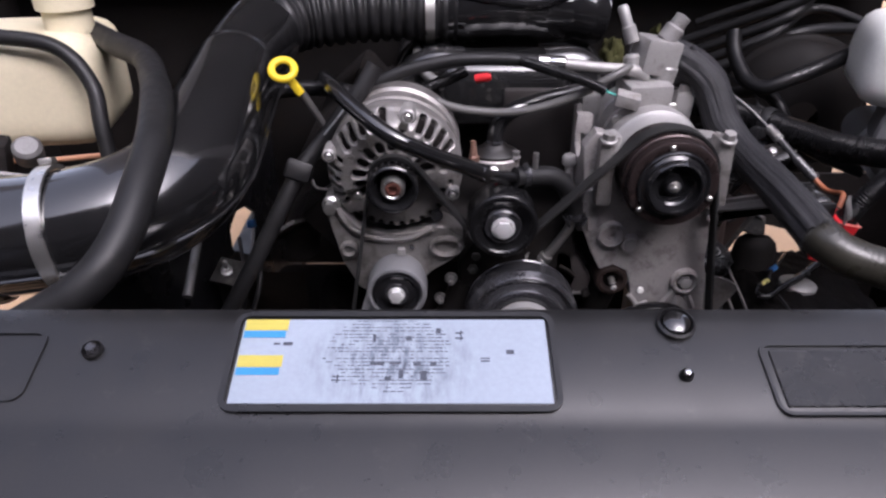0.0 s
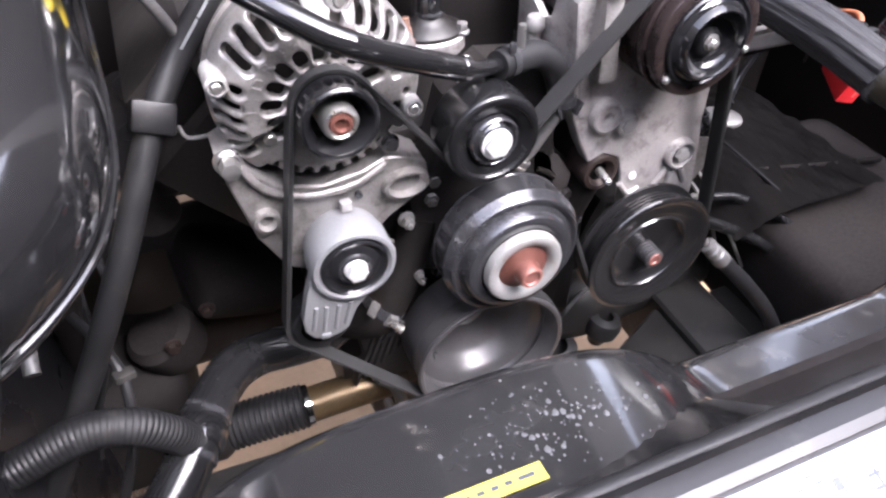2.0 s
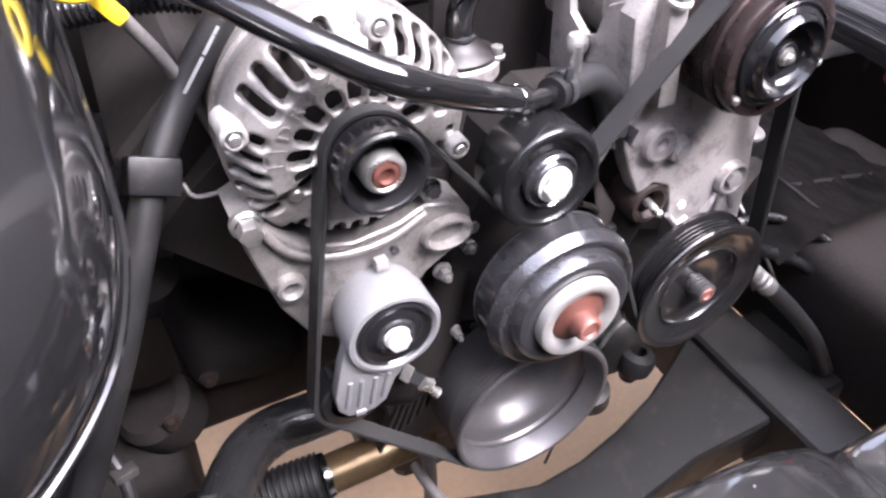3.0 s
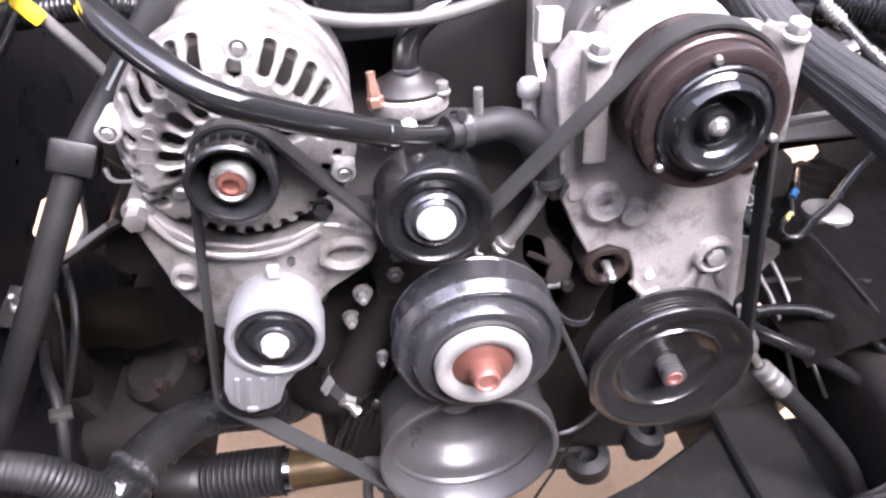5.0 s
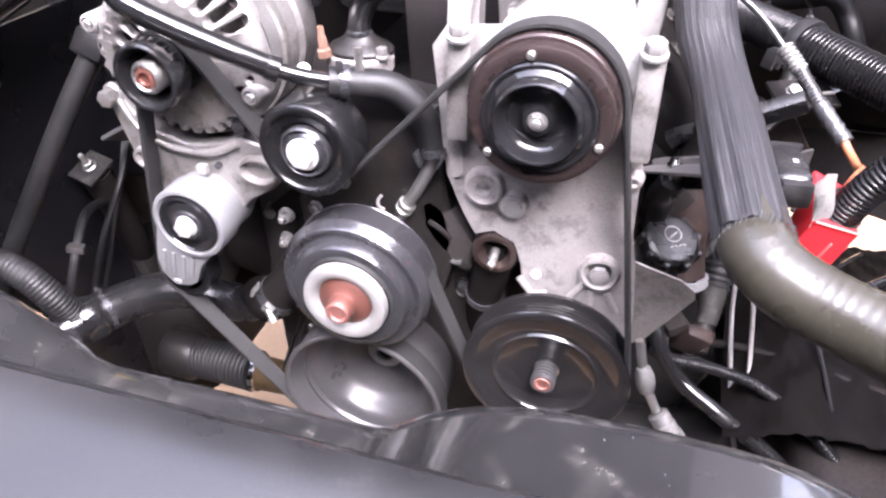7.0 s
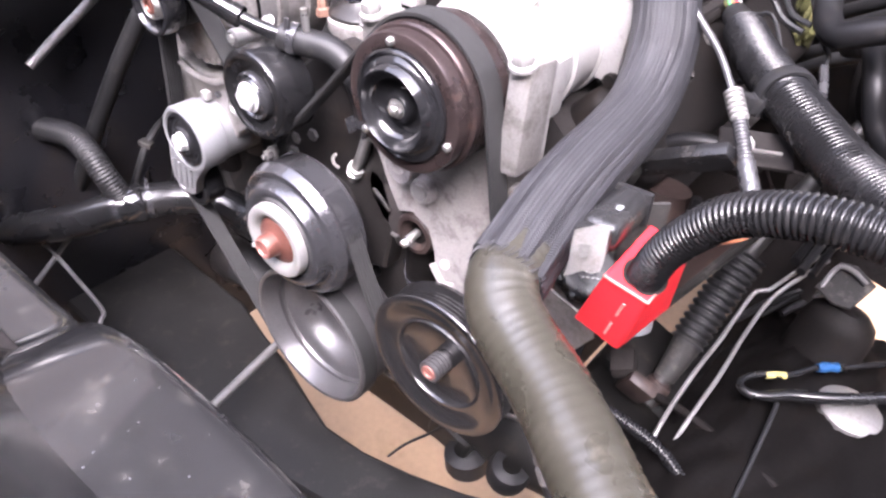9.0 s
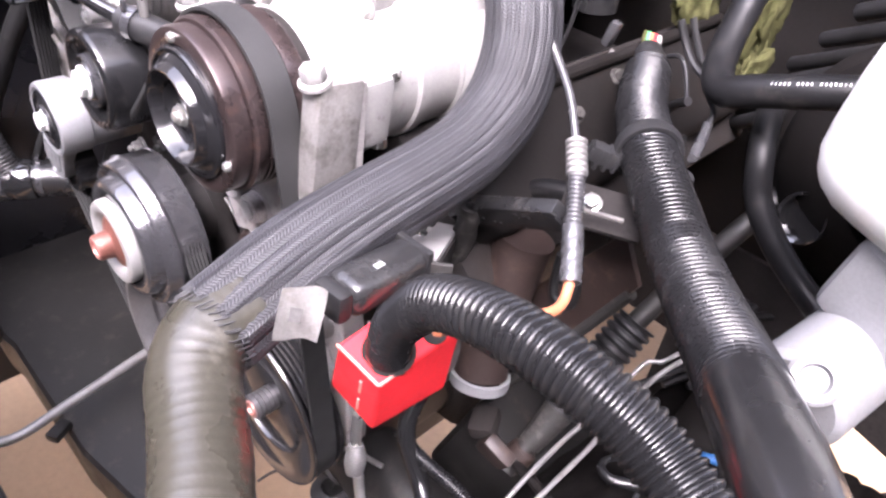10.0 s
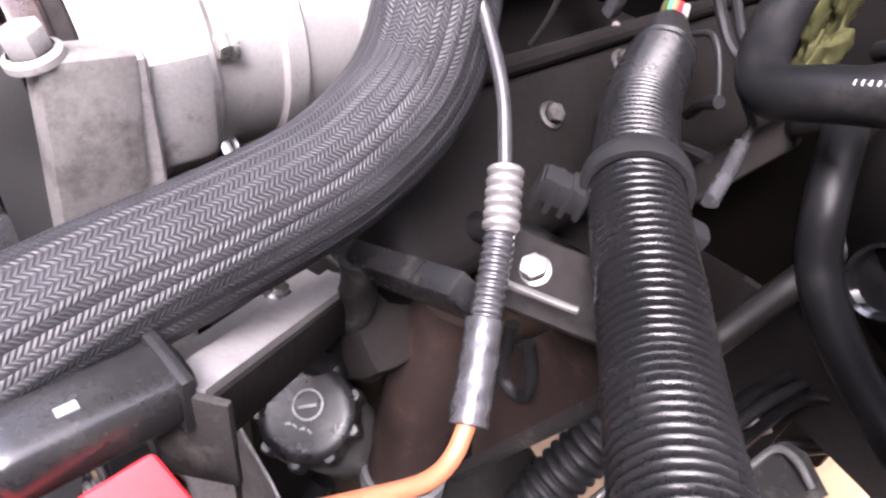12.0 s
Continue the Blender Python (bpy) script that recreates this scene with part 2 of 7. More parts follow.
def smudged_paper():
    """White label paper with a streaky worn smudge of ink at its middle."""
    m = LABEL_WHITE.copy()
    m.name = "smudged_label_paper"
    nt = m.node_tree
    b = nt.nodes["Principled BSDF"]
    base = b.inputs["Base Color"].links[0].from_socket
    tc = nt.nodes.new("ShaderNodeTexCoord")
    mp = nt.nodes.new("ShaderNodeMapping")
    mp.inputs["Scale"].default_value = (22, 34, 0)
    ln = nt.nodes.new("ShaderNodeVectorMath")
    ln.operation = "LENGTH"
    nt.links.new(tc.outputs["Object"], mp.inputs["Vector"])
    nt.links.new(mp.outputs[0], ln.inputs[0])
    mp2 = nt.nodes.new("ShaderNodeMapping")
    mp2.inputs["Scale"].default_value = (190, 55, 60)
    ns = nt.nodes.new("ShaderNodeTexNoise")
    ns.inputs["Scale"].default_value, ns.inputs["Detail"].default_value, ns.inputs["Roughness"].default_value = 1.0, 6, 0.7
    nt.links.new(tc.outputs["Object"], mp2.inputs["Vector"])
    nt.links.new(mp2.outputs[0], ns.inputs["Vector"])
    fall = nt.nodes.new("ShaderNodeMapRange")
    fall.inputs["From Min"].default_value, fall.inputs["From Max"].default_value = 1.4, 0.25
    nt.links.new(ln.outputs["Value"], fall.inputs["Value"])
    streak = nt.nodes.new("ShaderNodeMapRange")
    streak.inputs["From Min"].default_value, streak.inputs["From Max"].default_value = 0.42, 0.72
    nt.links.new(ns.outputs[0], streak.inputs["Value"])
    mul = nt.nodes.new("ShaderNodeMath")
    mul.operation = "MULTIPLY"
    nt.links.new(fall.outputs[0], mul.inputs[0])
    nt.links.new(streak.outputs[0], mul.inputs[1])
    mx = nt.nodes.new("ShaderNodeMix")
    mx.data_type = "RGBA"
    mx.inputs["B"].default_value = (0.035, 0.042, 0.062, 1)
    nt.links.new(mul.outputs[0], mx.inputs["Factor"])
    nt.links.new(base, mx.inputs["A"])
    nt.links.new(mx.outputs["Result"], b.inputs["Base Color"])
    return m


LABEL_SMUDGED = smudged_paper()
OLIVE = pbr("ribbed_olive_rubber", (0.03, 0.028, 0.021), 0.3, 0.0, 0.3, 90, 0.2, (0.085, 0.078, 0.062), 0.12)


# ---- building tools ----
ORIGIN = {}


def thing(name, at, label, category, group="", kind=""):
    ob = new(name)
    ob.empty_display_size = 0.02
    ob.location = at
    ORIGIN[ob] = Vector(at)
    return tagged(ob, label, category, group, kind)


def mesh_of(name, bm, material, angle=35, smooth=True):
    bmesh.ops.recalc_face_normals(bm, faces=bm.faces[:])
    me = bpy.data.meshes.new(name)
    bm.to_mesh(me)
    bm.free()
    me.materials.append(material)
    if smooth:
        me.polygons.foreach_set("use_smooth", [True] * len(me.polygons))
        me.set_sharp_from_angle(angle=radians(angle))
    return me


def part(name, bm, material, parent, label="", angle=35):
    """One mesh, given in world places, as a part of a thing or of a part."""
    at = ORIGIN[parent]
    bmesh.ops.translate(bm, verts=bm.verts[:], vec=-at)
    ob = new(name, mesh_of(name, bm, material, angle))
    ob.parent = parent
    ORIGIN[ob] = at
    return tagged(ob, label)


def solo(name, bm, material, label, category, kind="", group="", angle=35, at=None):
    """One mesh that is a thing of its own."""
    if at is None:
        low = min(v.co.z for v in bm.verts)
        at = Vector((sum(v.co.x for v in bm.verts) / len(bm.verts), sum(v.co.y for v in bm.verts) / len(bm.verts), low))
    at = Vector(at)
    bmesh.ops.translate(bm, verts=bm.verts[:], vec=-at)
    ob = new(name, mesh_of(name, bm, material, angle))
    ob.location = at
    ORIGIN[ob] = at
    return tagged(ob, label, category, group, kind)


def front(x, y, z):
    """Local z points out of the engine's front, local y up."""
    return Matrix(((1, 0, 0, x), (0, 0, -1, y), (0, 1, 0, z), (0, 0, 0, 1)))


def along(at, way):
    """Local z points along way."""
    return Matrix.Translation(at) @ Vector(way).to_track_quat("Z", "Y").to_matrix().to_4x4()


def lathe(profile, m, segs=48, bm=None):
    """Turns (radius, height) pairs round the local z axis."""
    bm = bm or bmesh.new()
    rings = []
    for r, h in profile:
        if r < 1e-6:
            rings.append([bm.verts.new(m @ Vector((0, 0, h)))])
        else:
            rings.append([bm.verts.new(m @ Vector((r * math.cos(a), r * math.sin(a), h))) for a in (2 * math.pi * i / segs for i in range(segs))])
    for p, q in zip(rings, rings[1:]):
        for i in range(segs):
            j = (i + 1) % segs
            if len(p) == 1 and len(q) > 1:
                bm.faces.new((p[0], q[j], q[i]))
            elif len(q) == 1 and len(p) > 1:
                bm.faces.new((p[i], p[j], q[0]))
            elif len(p) > 1:
                bm.faces.new((p[i], p[j], q[j], q[i]))
    return bm


def box(size, m, bevel=0.0, segs=2, bm=None):
    own = bmesh.new()
    bmesh.ops.create_cube(own, size=1.0, matrix=Matrix.Diagonal((*size, 1)))
    if bevel:
        bmesh.ops.bevel(own, geom=own.edges[:], offset=bevel, segments=segs, profile=0.6, affect="EDGES")
    bmesh.ops.transform(own, matrix=m, verts=own.verts[:])
    return join(bm, own)


def join(bm, own):
    if bm is None:
        return own
    me = bpy.data.meshes.new("joined")
    own.to_mesh(me)
    own.free()
    bm.from_mesh(me)
    bpy.data.meshes.remove(me)
    return bm


def at(x, y, z, rx=0, ry=0, rz=0):
    return pose(x, y, z, rx, ry, rz)


def plate(outline, depth, m, bevel=0.0, segs=2, bm=None):
    """An outline in the local xy plane, drawn out to depth along local z."""
    own = bmesh.new()
    lower = [own.verts.new((x, y, 0)) for x, y in outline]
    f = own.faces.new(lower)
    ext = bmesh.ops.extrude_face_region(own, geom=[f])
    bmesh.ops.translate(own, vec=(0, 0, depth), verts=[v for v in ext["geom"] if isinstance(v, bmesh.types.BMVert)])
    bmesh.ops.recalc_face_normals(own, faces=own.faces[:])
    if bevel:
        sharp = [e for e in own.edges if len(e.link_faces) == 2 and e.calc_face_angle() > 0.7 and any(abs(fc.normal.z) > 0.9 for fc in e.link_faces)]
        bmesh.ops.bevel(own, geom=sharp, offset=bevel, segments=segs, profile=0.6, affect="EDGES")
    bmesh.ops.transform(own, matrix=m, verts=own.verts[:])
    return join(bm, own)


def glide(points, step):
    """Points at even steps on a smooth curve through the given ones."""
    p = [Vector(q) for q in points]
    p = [2 * p[0] - p[1]] + p + [2 * p[-1] - p[-2]]
    fine = []
    for i in range(1, len(p) - 2):
        for k in range(24):
            t = k / 24
            a, b, c, d = p[i - 1], p[i], p[i + 1], p[i + 2]
            fine.append(0.5 * (2 * b + (c - a) * t + (2 * a - 5 * b + 4 * c - d) * t * t + (3 * b - 3 * c + d - a) * t ** 3))
    fine.append(p[-2])
    out, left = [fine[0]], step
    for a, b in zip(fine, fine[1:]):
        d = (b - a).length
        done = 0.0
        while d - done >= left:
            done += left
            out.append(a.lerp(b, done / d))
            left = step
        left -= d - done
    if (out[-1] - fine[-1]).length > step * 0.3:
        out.append(fine[-1])
    return out


def tube(points, radius, step=0.006, segs=18, shape=None, flat=None, bm=None, caps=True, inner=None):
    """A hose along a smooth curve. shape(i, s, a): the radius's factor at ring i, s metres on, at angle a. flat: (wide, high) factors."""
    bm = bm or bmesh.new()
    uv = bm.loops.layers.uv.verify()
    line = glide(points, step)
    n = len(line)
    ways = [(line[min(i + 1, n - 1)] - line[max(i - 1, 0)]).normalized() for i in range(n)]
    up = Vector((0, 0, 1)) if abs(ways[0].z) < 0.9 else Vector((0, 1, 0))
    side = ways[0].cross(up).normalized()
    rings, s = [], 0.0
    for i in range(n):
        if i:
            s += (line[i] - line[i - 1]).length
            side = (ways[i - 1].rotation_difference(ways[i]) @ side).normalized()
        up = side.cross(ways[i])
        ring = []
        for k in range(segs):
            a = 2 * math.pi * k / segs
            r = (radius(s) if callable(radius) else radius) * (shape(i, s, a) if shape else 1.0)
            u, v = (flat if flat else (1, 1))
            ring.append(bm.verts.new(line[i] + side * (math.cos(a) * r * u) + up * (math.sin(a) * r * v)))
        rings.append((ring, s))
    for (p, sp), (q, sq) in zip(rings, rings[1:]):
        for k in range(segs):
            j = (k + 1) % segs
            f = bm.faces.new((p[k], p[j], q[j], q[k]))
            for loop, c in zip(f.loops, ((k / segs, sp), ((k + 1) / segs, sp), ((k + 1) / segs, sq), (k / segs, sq))):
                loop[uv].uv = c
    if caps:
        bm.faces.new(rings[0][0])
        bm.faces.new(list(reversed(rings[-1][0])))
    return bm


def ribbed(points, radius, pitch=0.0046, depth=0.12, segs=22):
    """A corrugated hose."""
    steps = (0.0, 0.08, 0.35, 0.9, 0.9, 0.35, 0.08)
    return tube(points, radius, pitch / 7, segs, lambda i, s, a: 1.0 - depth * steps[i % 7])


def hexbolt(m, r, h, flange=1.35, stub=0.0, bm=None):
    """A six-sided bolt head on its flange, with a chamfered top and, where asked, a stud's end."""
    bm = bm or bmesh.new()
    lathe([(0, 0), (r * flange, 0), (r * flange, h * 0.22), (r * 1.02, h * 0.34)], m, 24, bm)
    hexa = [(r * math.cos(math.pi / 3 * i), r * math.sin(math.pi / 3 * i)) for i in range(6)]
    plate(hexa, h * 0.7, m @ Matrix.Translation((0, 0, h * 0.3)), r * 0.1, 2, bm)
    if stub:
        lathe([(r * 0.5, h * 0.9), (r * 0.5, h + stub), (r * 0.4, h + stub * 1.15), (0, h + stub * 1.15)], m, 16, bm)
    return bm


def slot_bar(length, width, depth, m, bm, n=5):
    """A bar with round ends, along local x."""
    pts = []
    for c, a0 in ((length / 2, -90), (-length / 2, 90)):
        pts += [(c + width / 2 * math.cos(radians(a0 + 180 * i / n)), width / 2 * math.sin(radians(a0 + 180 * i / n))) for i in range(n + 1)]
    return plate(pts, depth, m, width * 0.12, 1, bm)


def letters(text, size, m, depth=0.0006):
    """Raised lettering as a bmesh, centred at m, in its xy plane."""
    cu = bpy.data.curves.new("letters", "FONT")
    cu.body, cu.size, cu.extrude = text, size, depth
    cu.align_x, cu.align_y = "CENTER", "CENTER"
    cu.resolution_u = 3
    ob = new("letters", cu)
    me = bpy.data.meshes.new_from_object(ob.evaluated_get(bpy.context.evaluated_depsgraph_get()))
    bm = bmesh.new()
    bm.from_mesh(me)
    bpy.data.objects.remove(ob)
    bpy.data.meshes.remove(me)
    bmesh.ops.transform(bm, matrix=m, verts=bm.verts[:])
    return bm


def slab(corners, thick):
    """A thick sheet on four corners."""
    bm = bmesh.new()
    p = [Vector(c) for c in corners]
    n = (p[1] - p[0]).cross(p[3] - p[0]).normalized() * thick
    lo, hi = [bm.verts.new(c) for c in p], [bm.verts.new(c + n) for c in p]
    bm.faces.new(lo)
    bm.faces.new(hi[::-1])
    for i in range(4):
        j = (i + 1) % 4
        bm.faces.new((lo[i], lo[j], hi[j], hi[i]))
    bmesh.ops.bevel(bm, geom=bm.edges[:], offset=thick * 0.3, segments=2, profile=0.6, affect="EDGES")
    return bm


def clamp_band(name, m, r, width, parent, screw_angle=60, material=None):
    """A worm-drive hose clamp: the band and its screw housing."""
    band = part(name, lathe([(r, -width / 2), (r * 1.06, -width / 2), (r * 1.06, width / 2), (r, width / 2), (r, -width / 2)], m, 32), material or ZINC, parent)
    a = radians(screw_angle)
    mm = m @ Matrix.Translation((r * 1.12 * math.cos(a), r * 1.12 * math.sin(a), 0)) @ Matrix.Rotation(a + math.pi / 2, 4, "Z")
    part("clamp_screw", box((0.014, 0.006, width * 0.9), mm, 0.0012), material or ZINC, band)
    return band


# ---- ground and body shell ----
bm = bmesh.new()
bmesh.ops.create_grid(bm, x_segments=4, y_segments=4, size=60.0)
solo("ground", bm, GROUND, "pale tan dusty concrete ground under the vehicle", "ground", "structure", at=(0, 0, 0))


def wall(name, size, where, material, label, category="wall"):
    return solo(name, box(size, at(*where), min(size) * 0.2), material, label, category, "structure")


wall("wall_firewall", (1.7, 0.03, 0.56), (0, 1.42, 1.0), DEEP_BLACK, "grimy black firewall behind the engine", "firewall")
wall("wall_firewall_lower", (0.98, 0.03, 0.17), (0.07, 1.42, 0.635), DARK, "grimy black lower firewall behind the engine", "firewall")
wall("wall_inner_fender_left", (0.03, 1.2, 0.46), (-0.83, 0.8, 0.95), DARK, "black inner fender panel beside the engine bay", "inner fender")
wall("wall_inner_fender_right", (0.03, 1.0, 0.84), (0.89, 0.7, 0.76), DEEP_BLACK, "black inner fender panel beside the engine bay", "inner fender")
wall("wall_radiator", (1.3, 0.08, 0.62), (0.0, 0.43, 0.7), DARK, "black radiator core behind the fan shroud", "radiator")
wall("floor_pan", (1.3, 2.6, 0.03), (0, 3.15, 0.5), DARK, "dark underbody floor pan behind the firewall", "floor pan")
HOODPAD = pbr("grey_lining", (0.15, 0.15, 0.15), 0.8, 0.0, 0.2, 20, 0.3)
# The hood stays out of view; its pale edges are added to brighten reflections.
hood = solo("hood", box((1.66, 1.25, 0.03), at(0, 1.08, 1.86, -66, 0, 0), 0.01), pbr("pale_reflector_paint", (0.55, 0.55, 0.56), 0.3, 0.0, 0.04, 20, 0.0), "open engine hood out of view, with pale edges added to brighten reflections and a dark lining", "hood", "structure")
part("lining", box((1.05, 0.98, 0.02), at(0, 1.08, 1.86, -66, 0, 0) @ Matrix.Translation((0, 0.06, -0.03)), 0.008), HOODPAD, hood, "grey sound-damping lining")
# Unseen cowl, added to keep skylight off the rear of the bay.
wall("cowl", (1.7, 0.55, 0.03), (0, 1.56, 1.26), DARK, "added black cowl panel out of view, shading the rear of the bay", "cowl")
# Unseen walls, added to block low sky and darken reflections in the bay.
BLOCKER = pbr("plain_grey_blocker", (0.09, 0.084, 0.08), 0.9, 0.0, 0.2, 6, 0.4)
wall("front_light_blocker", (5.4, 0.2, 4.4), (0, -2.3, 2.2), BLOCKER, "added grey wall out of view, darkening reflections from the front", "house wall")
for side_x in (-2.6, 2.6):
    wall("left_light_blocker" if side_x < 0 else "right_light_blocker", (0.2, 5.0, 3.6), (side_x, 0.1, 1.8), BLOCKER, "added grey wall out of view, blocking low sky at the side", "house wall")
wall("wall_front_end", (1.7, 0.06, 0.6), (0, 0.14, 0.72), PLASTIC, "dark grey front end below the radiator cover", "front panel")

# ---- radiator cover with its label ----
SLOPE = math.atan2(0.020, 0.062)


def cover_z(y):
    return 1.130 + 0.3226 * (y - 0.378)


def on_cover(x, y, lift=0.0):
    """Local xy lies in the cover's upper face, local y towards the engine."""
    return Matrix.Translation((x, y, cover_z(y) + lift)) @ Matrix.Rotation(SLOPE, 4, "X")


cover = thing("radiator_cover", (0, 0.3, 1.05), "dark grey moulded plastic radiator cover, dusty, with a raised label frame", "radiator cover")
section = [(0.394, 1.100), (0.393, 1.123), (0.388, 1.1288), (0.380, 1.1296), (0.372, 1.1280), (0.313, 1.109), (0.309, 1.1055), (0.300, 1.1035), (0.255, 1.084), (0.235, 1.072), (0.225, 1.055), (0.222, 1.0), (0.232, 1.0), (0.24, 1.05), (0.30, 1.088), (0.37, 1.108), (0.386, 1.098)]
bm = bmesh.new()
xs = [-0.85 + 0.05 * i for i in range(35)]
rows = []
for x in xs:
    drop = -0.16 * max(0.0, abs(x) - 0.42) ** 1.5
    rows.append([bm.verts.new((x, y + 0.25 * max(0.0, abs(x) - 0.4) ** 1.6, z + drop)) for y, z in section])
for p, q in zip(rows, rows[1:]):
    for i in range(len(section)):
        j = (i + 1) % len(section)
        bm.faces.new((p[i], q[i], q[j], p[j]))
bm.faces.new(rows[0])
bm.faces.new(rows[-1][::-1])
part("panel", bm, PLASTIC, cover)


def rim_frame(w, h, t, high, m, r=0.006):
    """A low raised rim round a rectangle with rounded corners."""
    bm = bmesh.new()
    loops = []
    for grow, z in ((0, 0), (0, high), (t, high), (t, 0)):
        ring = []
        for cx, cy, a0 in ((w / 2 - r, h / 2 - r, 0), (-w / 2 + r, h / 2 - r, 90), (-w / 2 + r, -h / 2 + r, 180), (w / 2 - r, -h / 2 + r, 270)):
            for k in range(5):
                a = radians(a0 + 22.5 * k)
                ring.append(bm.verts.new(m @ Vector((cx + (r + grow) * math.cos(a), cy + (r + grow) * math.sin(a), z))))
        loops.append(ring)
    for p, q in zip(loops, loops[1:]):
        for i in range(len(p)):
            j = (i + 1) % len(p)
            bm.faces.new((p[i], p[j], q[j], q[i]))
    return bm


part("label_rim", rim_frame(0.2, 0.066, 0.0038, 0.0024, on_cover(-0.0315, 0.3455, 0.0)), PLASTIC, cover)
part("recess_rim", rim_frame(0.24, 0.047, 0.0022, 0.0016, on_cover(0.322, 0.333, 0.0)), PLASTIC, cover)
part("inset", box((0.232, 0.040, 0.0016), on_cover(0.322, 0.333, 0.0004), 0.0006, 1), CAP, cover, "darker scuffed inset panel")
part("recess_rim", rim_frame(0.24, 0.047, 0.0022, 0.0016, on_cover(-0.376, 0.342, 0.0)), PLASTIC, cover)


def push_pin(x, y, r, label, material=BLACK_PAINT):
    pin = thing("push_pin", (x, y, cover_z(y)), label, "fastener", "fasteners in the cover")
    m = on_cover(x, y, 0.0)
    part("collar", lathe([(r, 0), (r, 0.003), (r * 0.86, 0.0042), (r * 0.8, 0.003), (r * 0.78, 0.0006)], m, 36), PLASTIC, pin)
    part("pin_head", lathe([(r * 0.76, 0.0006), (r * 0.7, 0.004), (r * 0.45, 0.006), (0, 0.0065)], m, 36), material, pin)
    return pin


push_pin(0.152, 0.3715, 0.0125, "round glossy black push pin in the radiator cover", GLOSS)
push_pin(0.150, 0.3345, 0.0042, "small bright screw in the radiator cover", CHROME)
push_pin(-0.222, 0.352, 0.0065, "small grey push pin in the radiator cover", STEEL_GREY)

label = thing("warning_label", (-0.0315, 0.3455, cover_z(0.3455)), "white sticker with yellow and blue blocks and smeared faded print", "label")
part("sheet", box((0.196, 0.062, 0.0006), on_cover(-0.0315, 0.3455, 0.0008), 0.0002, 1), LABEL_SMUDGED, label)
for dy, a, b in ((0.0, 0.027, 0.0), (-0.0265, 0.027, 0.0)):
    part("yellow_block", box((0.028, 0.0085, 0.0003), on_cover(-0.1145, 0.3705 + dy, 0.0013), 0), LABEL_YELLOW, label, "yellow printed block")
    part("blue_block", box((0.027, 0.0052, 0.0003), on_cover(-0.115, 0.3635 + dy, 0.0013), 0), LABEL_BLUE, label, "blue printed block")
rnd = random.Random(4)
bm = bmesh.new()
for i in range(21):
    y = 0.3735 - 0.0025 * i
    half = 0.038 * math.sqrt(max(0.05, 1 - ((i - 9.5) / 10.8) ** 2))
    x = -half + rnd.uniform(-0.006, 0.004)
    while x < half:
        w = rnd.uniform(0.0008, 0.0048)
        if rnd.random() < 0.86 - 0.25 * (i % 3 == 1):
            box((w, rnd.choice((0.0004, 0.0005, 0.0006, 0.0007)), 0.0002), on_cover(-0.034 + x + w / 2, y, 0.00125), 0, 2, bm)
        x += w + rnd.uniform(0.0003, 0.0012)
part("print_line", bm, INK, label, "smeared rows of dark print")
for x, y, w, h in ((-0.041, 0.3425, 0.009, 0.0026), (-0.030, 0.3428, 0.007, 0.0020), (-0.016, 0.342, 0.005, 0.0026), (-0.006, 0.342, 0.004, 0.003), (-0.034, 0.332, 0.004, 0.0024), (-0.026, 0.335, 0.003, 0.006), (-0.012, 0.334, 0.004, 0.007), (-0.022, 0.3605, 0.004, 0.003), (-0.044, 0.3605, 0.002, 0.006), (-0.003, 0.366, 0.003, 0.004), (0.0105, 0.3605, 0.005, 0.0012), (0.0105, 0.3645, 0.005, 0.0012), (0.0115, 0.3625, 0.001, 0.0075), (0.0425, 0.3505, 0.005, 0.0032), (0.0265, 0.346, 0.006, 0.0009), (0.0265, 0.344, 0.006, 0.0009), (-0.066, 0.3335, 0.005, 0.001), (-0.066, 0.331, 0.005, 0.001), (-0.065, 0.332, 0.001, 0.006), (-0.099, 0.3565, 0.006, 0.0025), (-0.106, 0.3565, 0.004, 0.0015)):
    part("print_block", box((w, h, 0.0002), on_cover(x, y, 0.0013), 0), INK, label, "dark printed mark")


# ---- fan shroud ----
def lip(x):
    """Height of the shroud's rear edge: two arches with a dip between."""
    def hump(c, half, p):
        u = abs(x - c) / half
        return max(0.0, 1 - u ** p)
    return 0.995 + 0.055 * hump(-0.085, 0.155, 3.2) + 0.043 * hump(0.365, 0.125, 3.0)


def shroud_z(x, y):
    u = min(1.0, max(0.0, (y - 0.41) / 0.09))
    return lip(x) + 0.016 * (1 - u)


bm = bmesh.new()
cols = []
for i in range(101):
    x = -0.5 + 0.0105 * i
    col = [(0.396, 1.081), (0.396, 1.087)]
    for y in (0.41, 0.425, 0.44, 0.455, 0.47, 0.48, 0.49, 0.497):
        col.append((y, shroud_z(x, y)))
    e = lip(x)
    col += [(0.502, e - 0.004), (0.504, e - 0.012), (0.505, e - 0.05), (0.505, 0.62), (0.498, 0.62), (0.498, e - 0.03)]
    cols.append([bm.verts.new((x, y, z)) for y, z in col])
for p, q in zip(cols, cols[1:]):
    for i in range(len(p)):
        j = (i + 1) % len(p)
        bm.faces.new((p[i], q[i], q[j], p[j]))
bm.faces.new(cols[0])
bm.faces.new(cols[-1][::-1])
shroud = thing("fan_shroud", (0.03, 0.45, 0.62), "satin black plastic fan shroud behind the radiator cover, spotted with water", "fan shroud")
part("shell", bm, SHROUD, shroud, angle=50)
bm = bmesh.new()
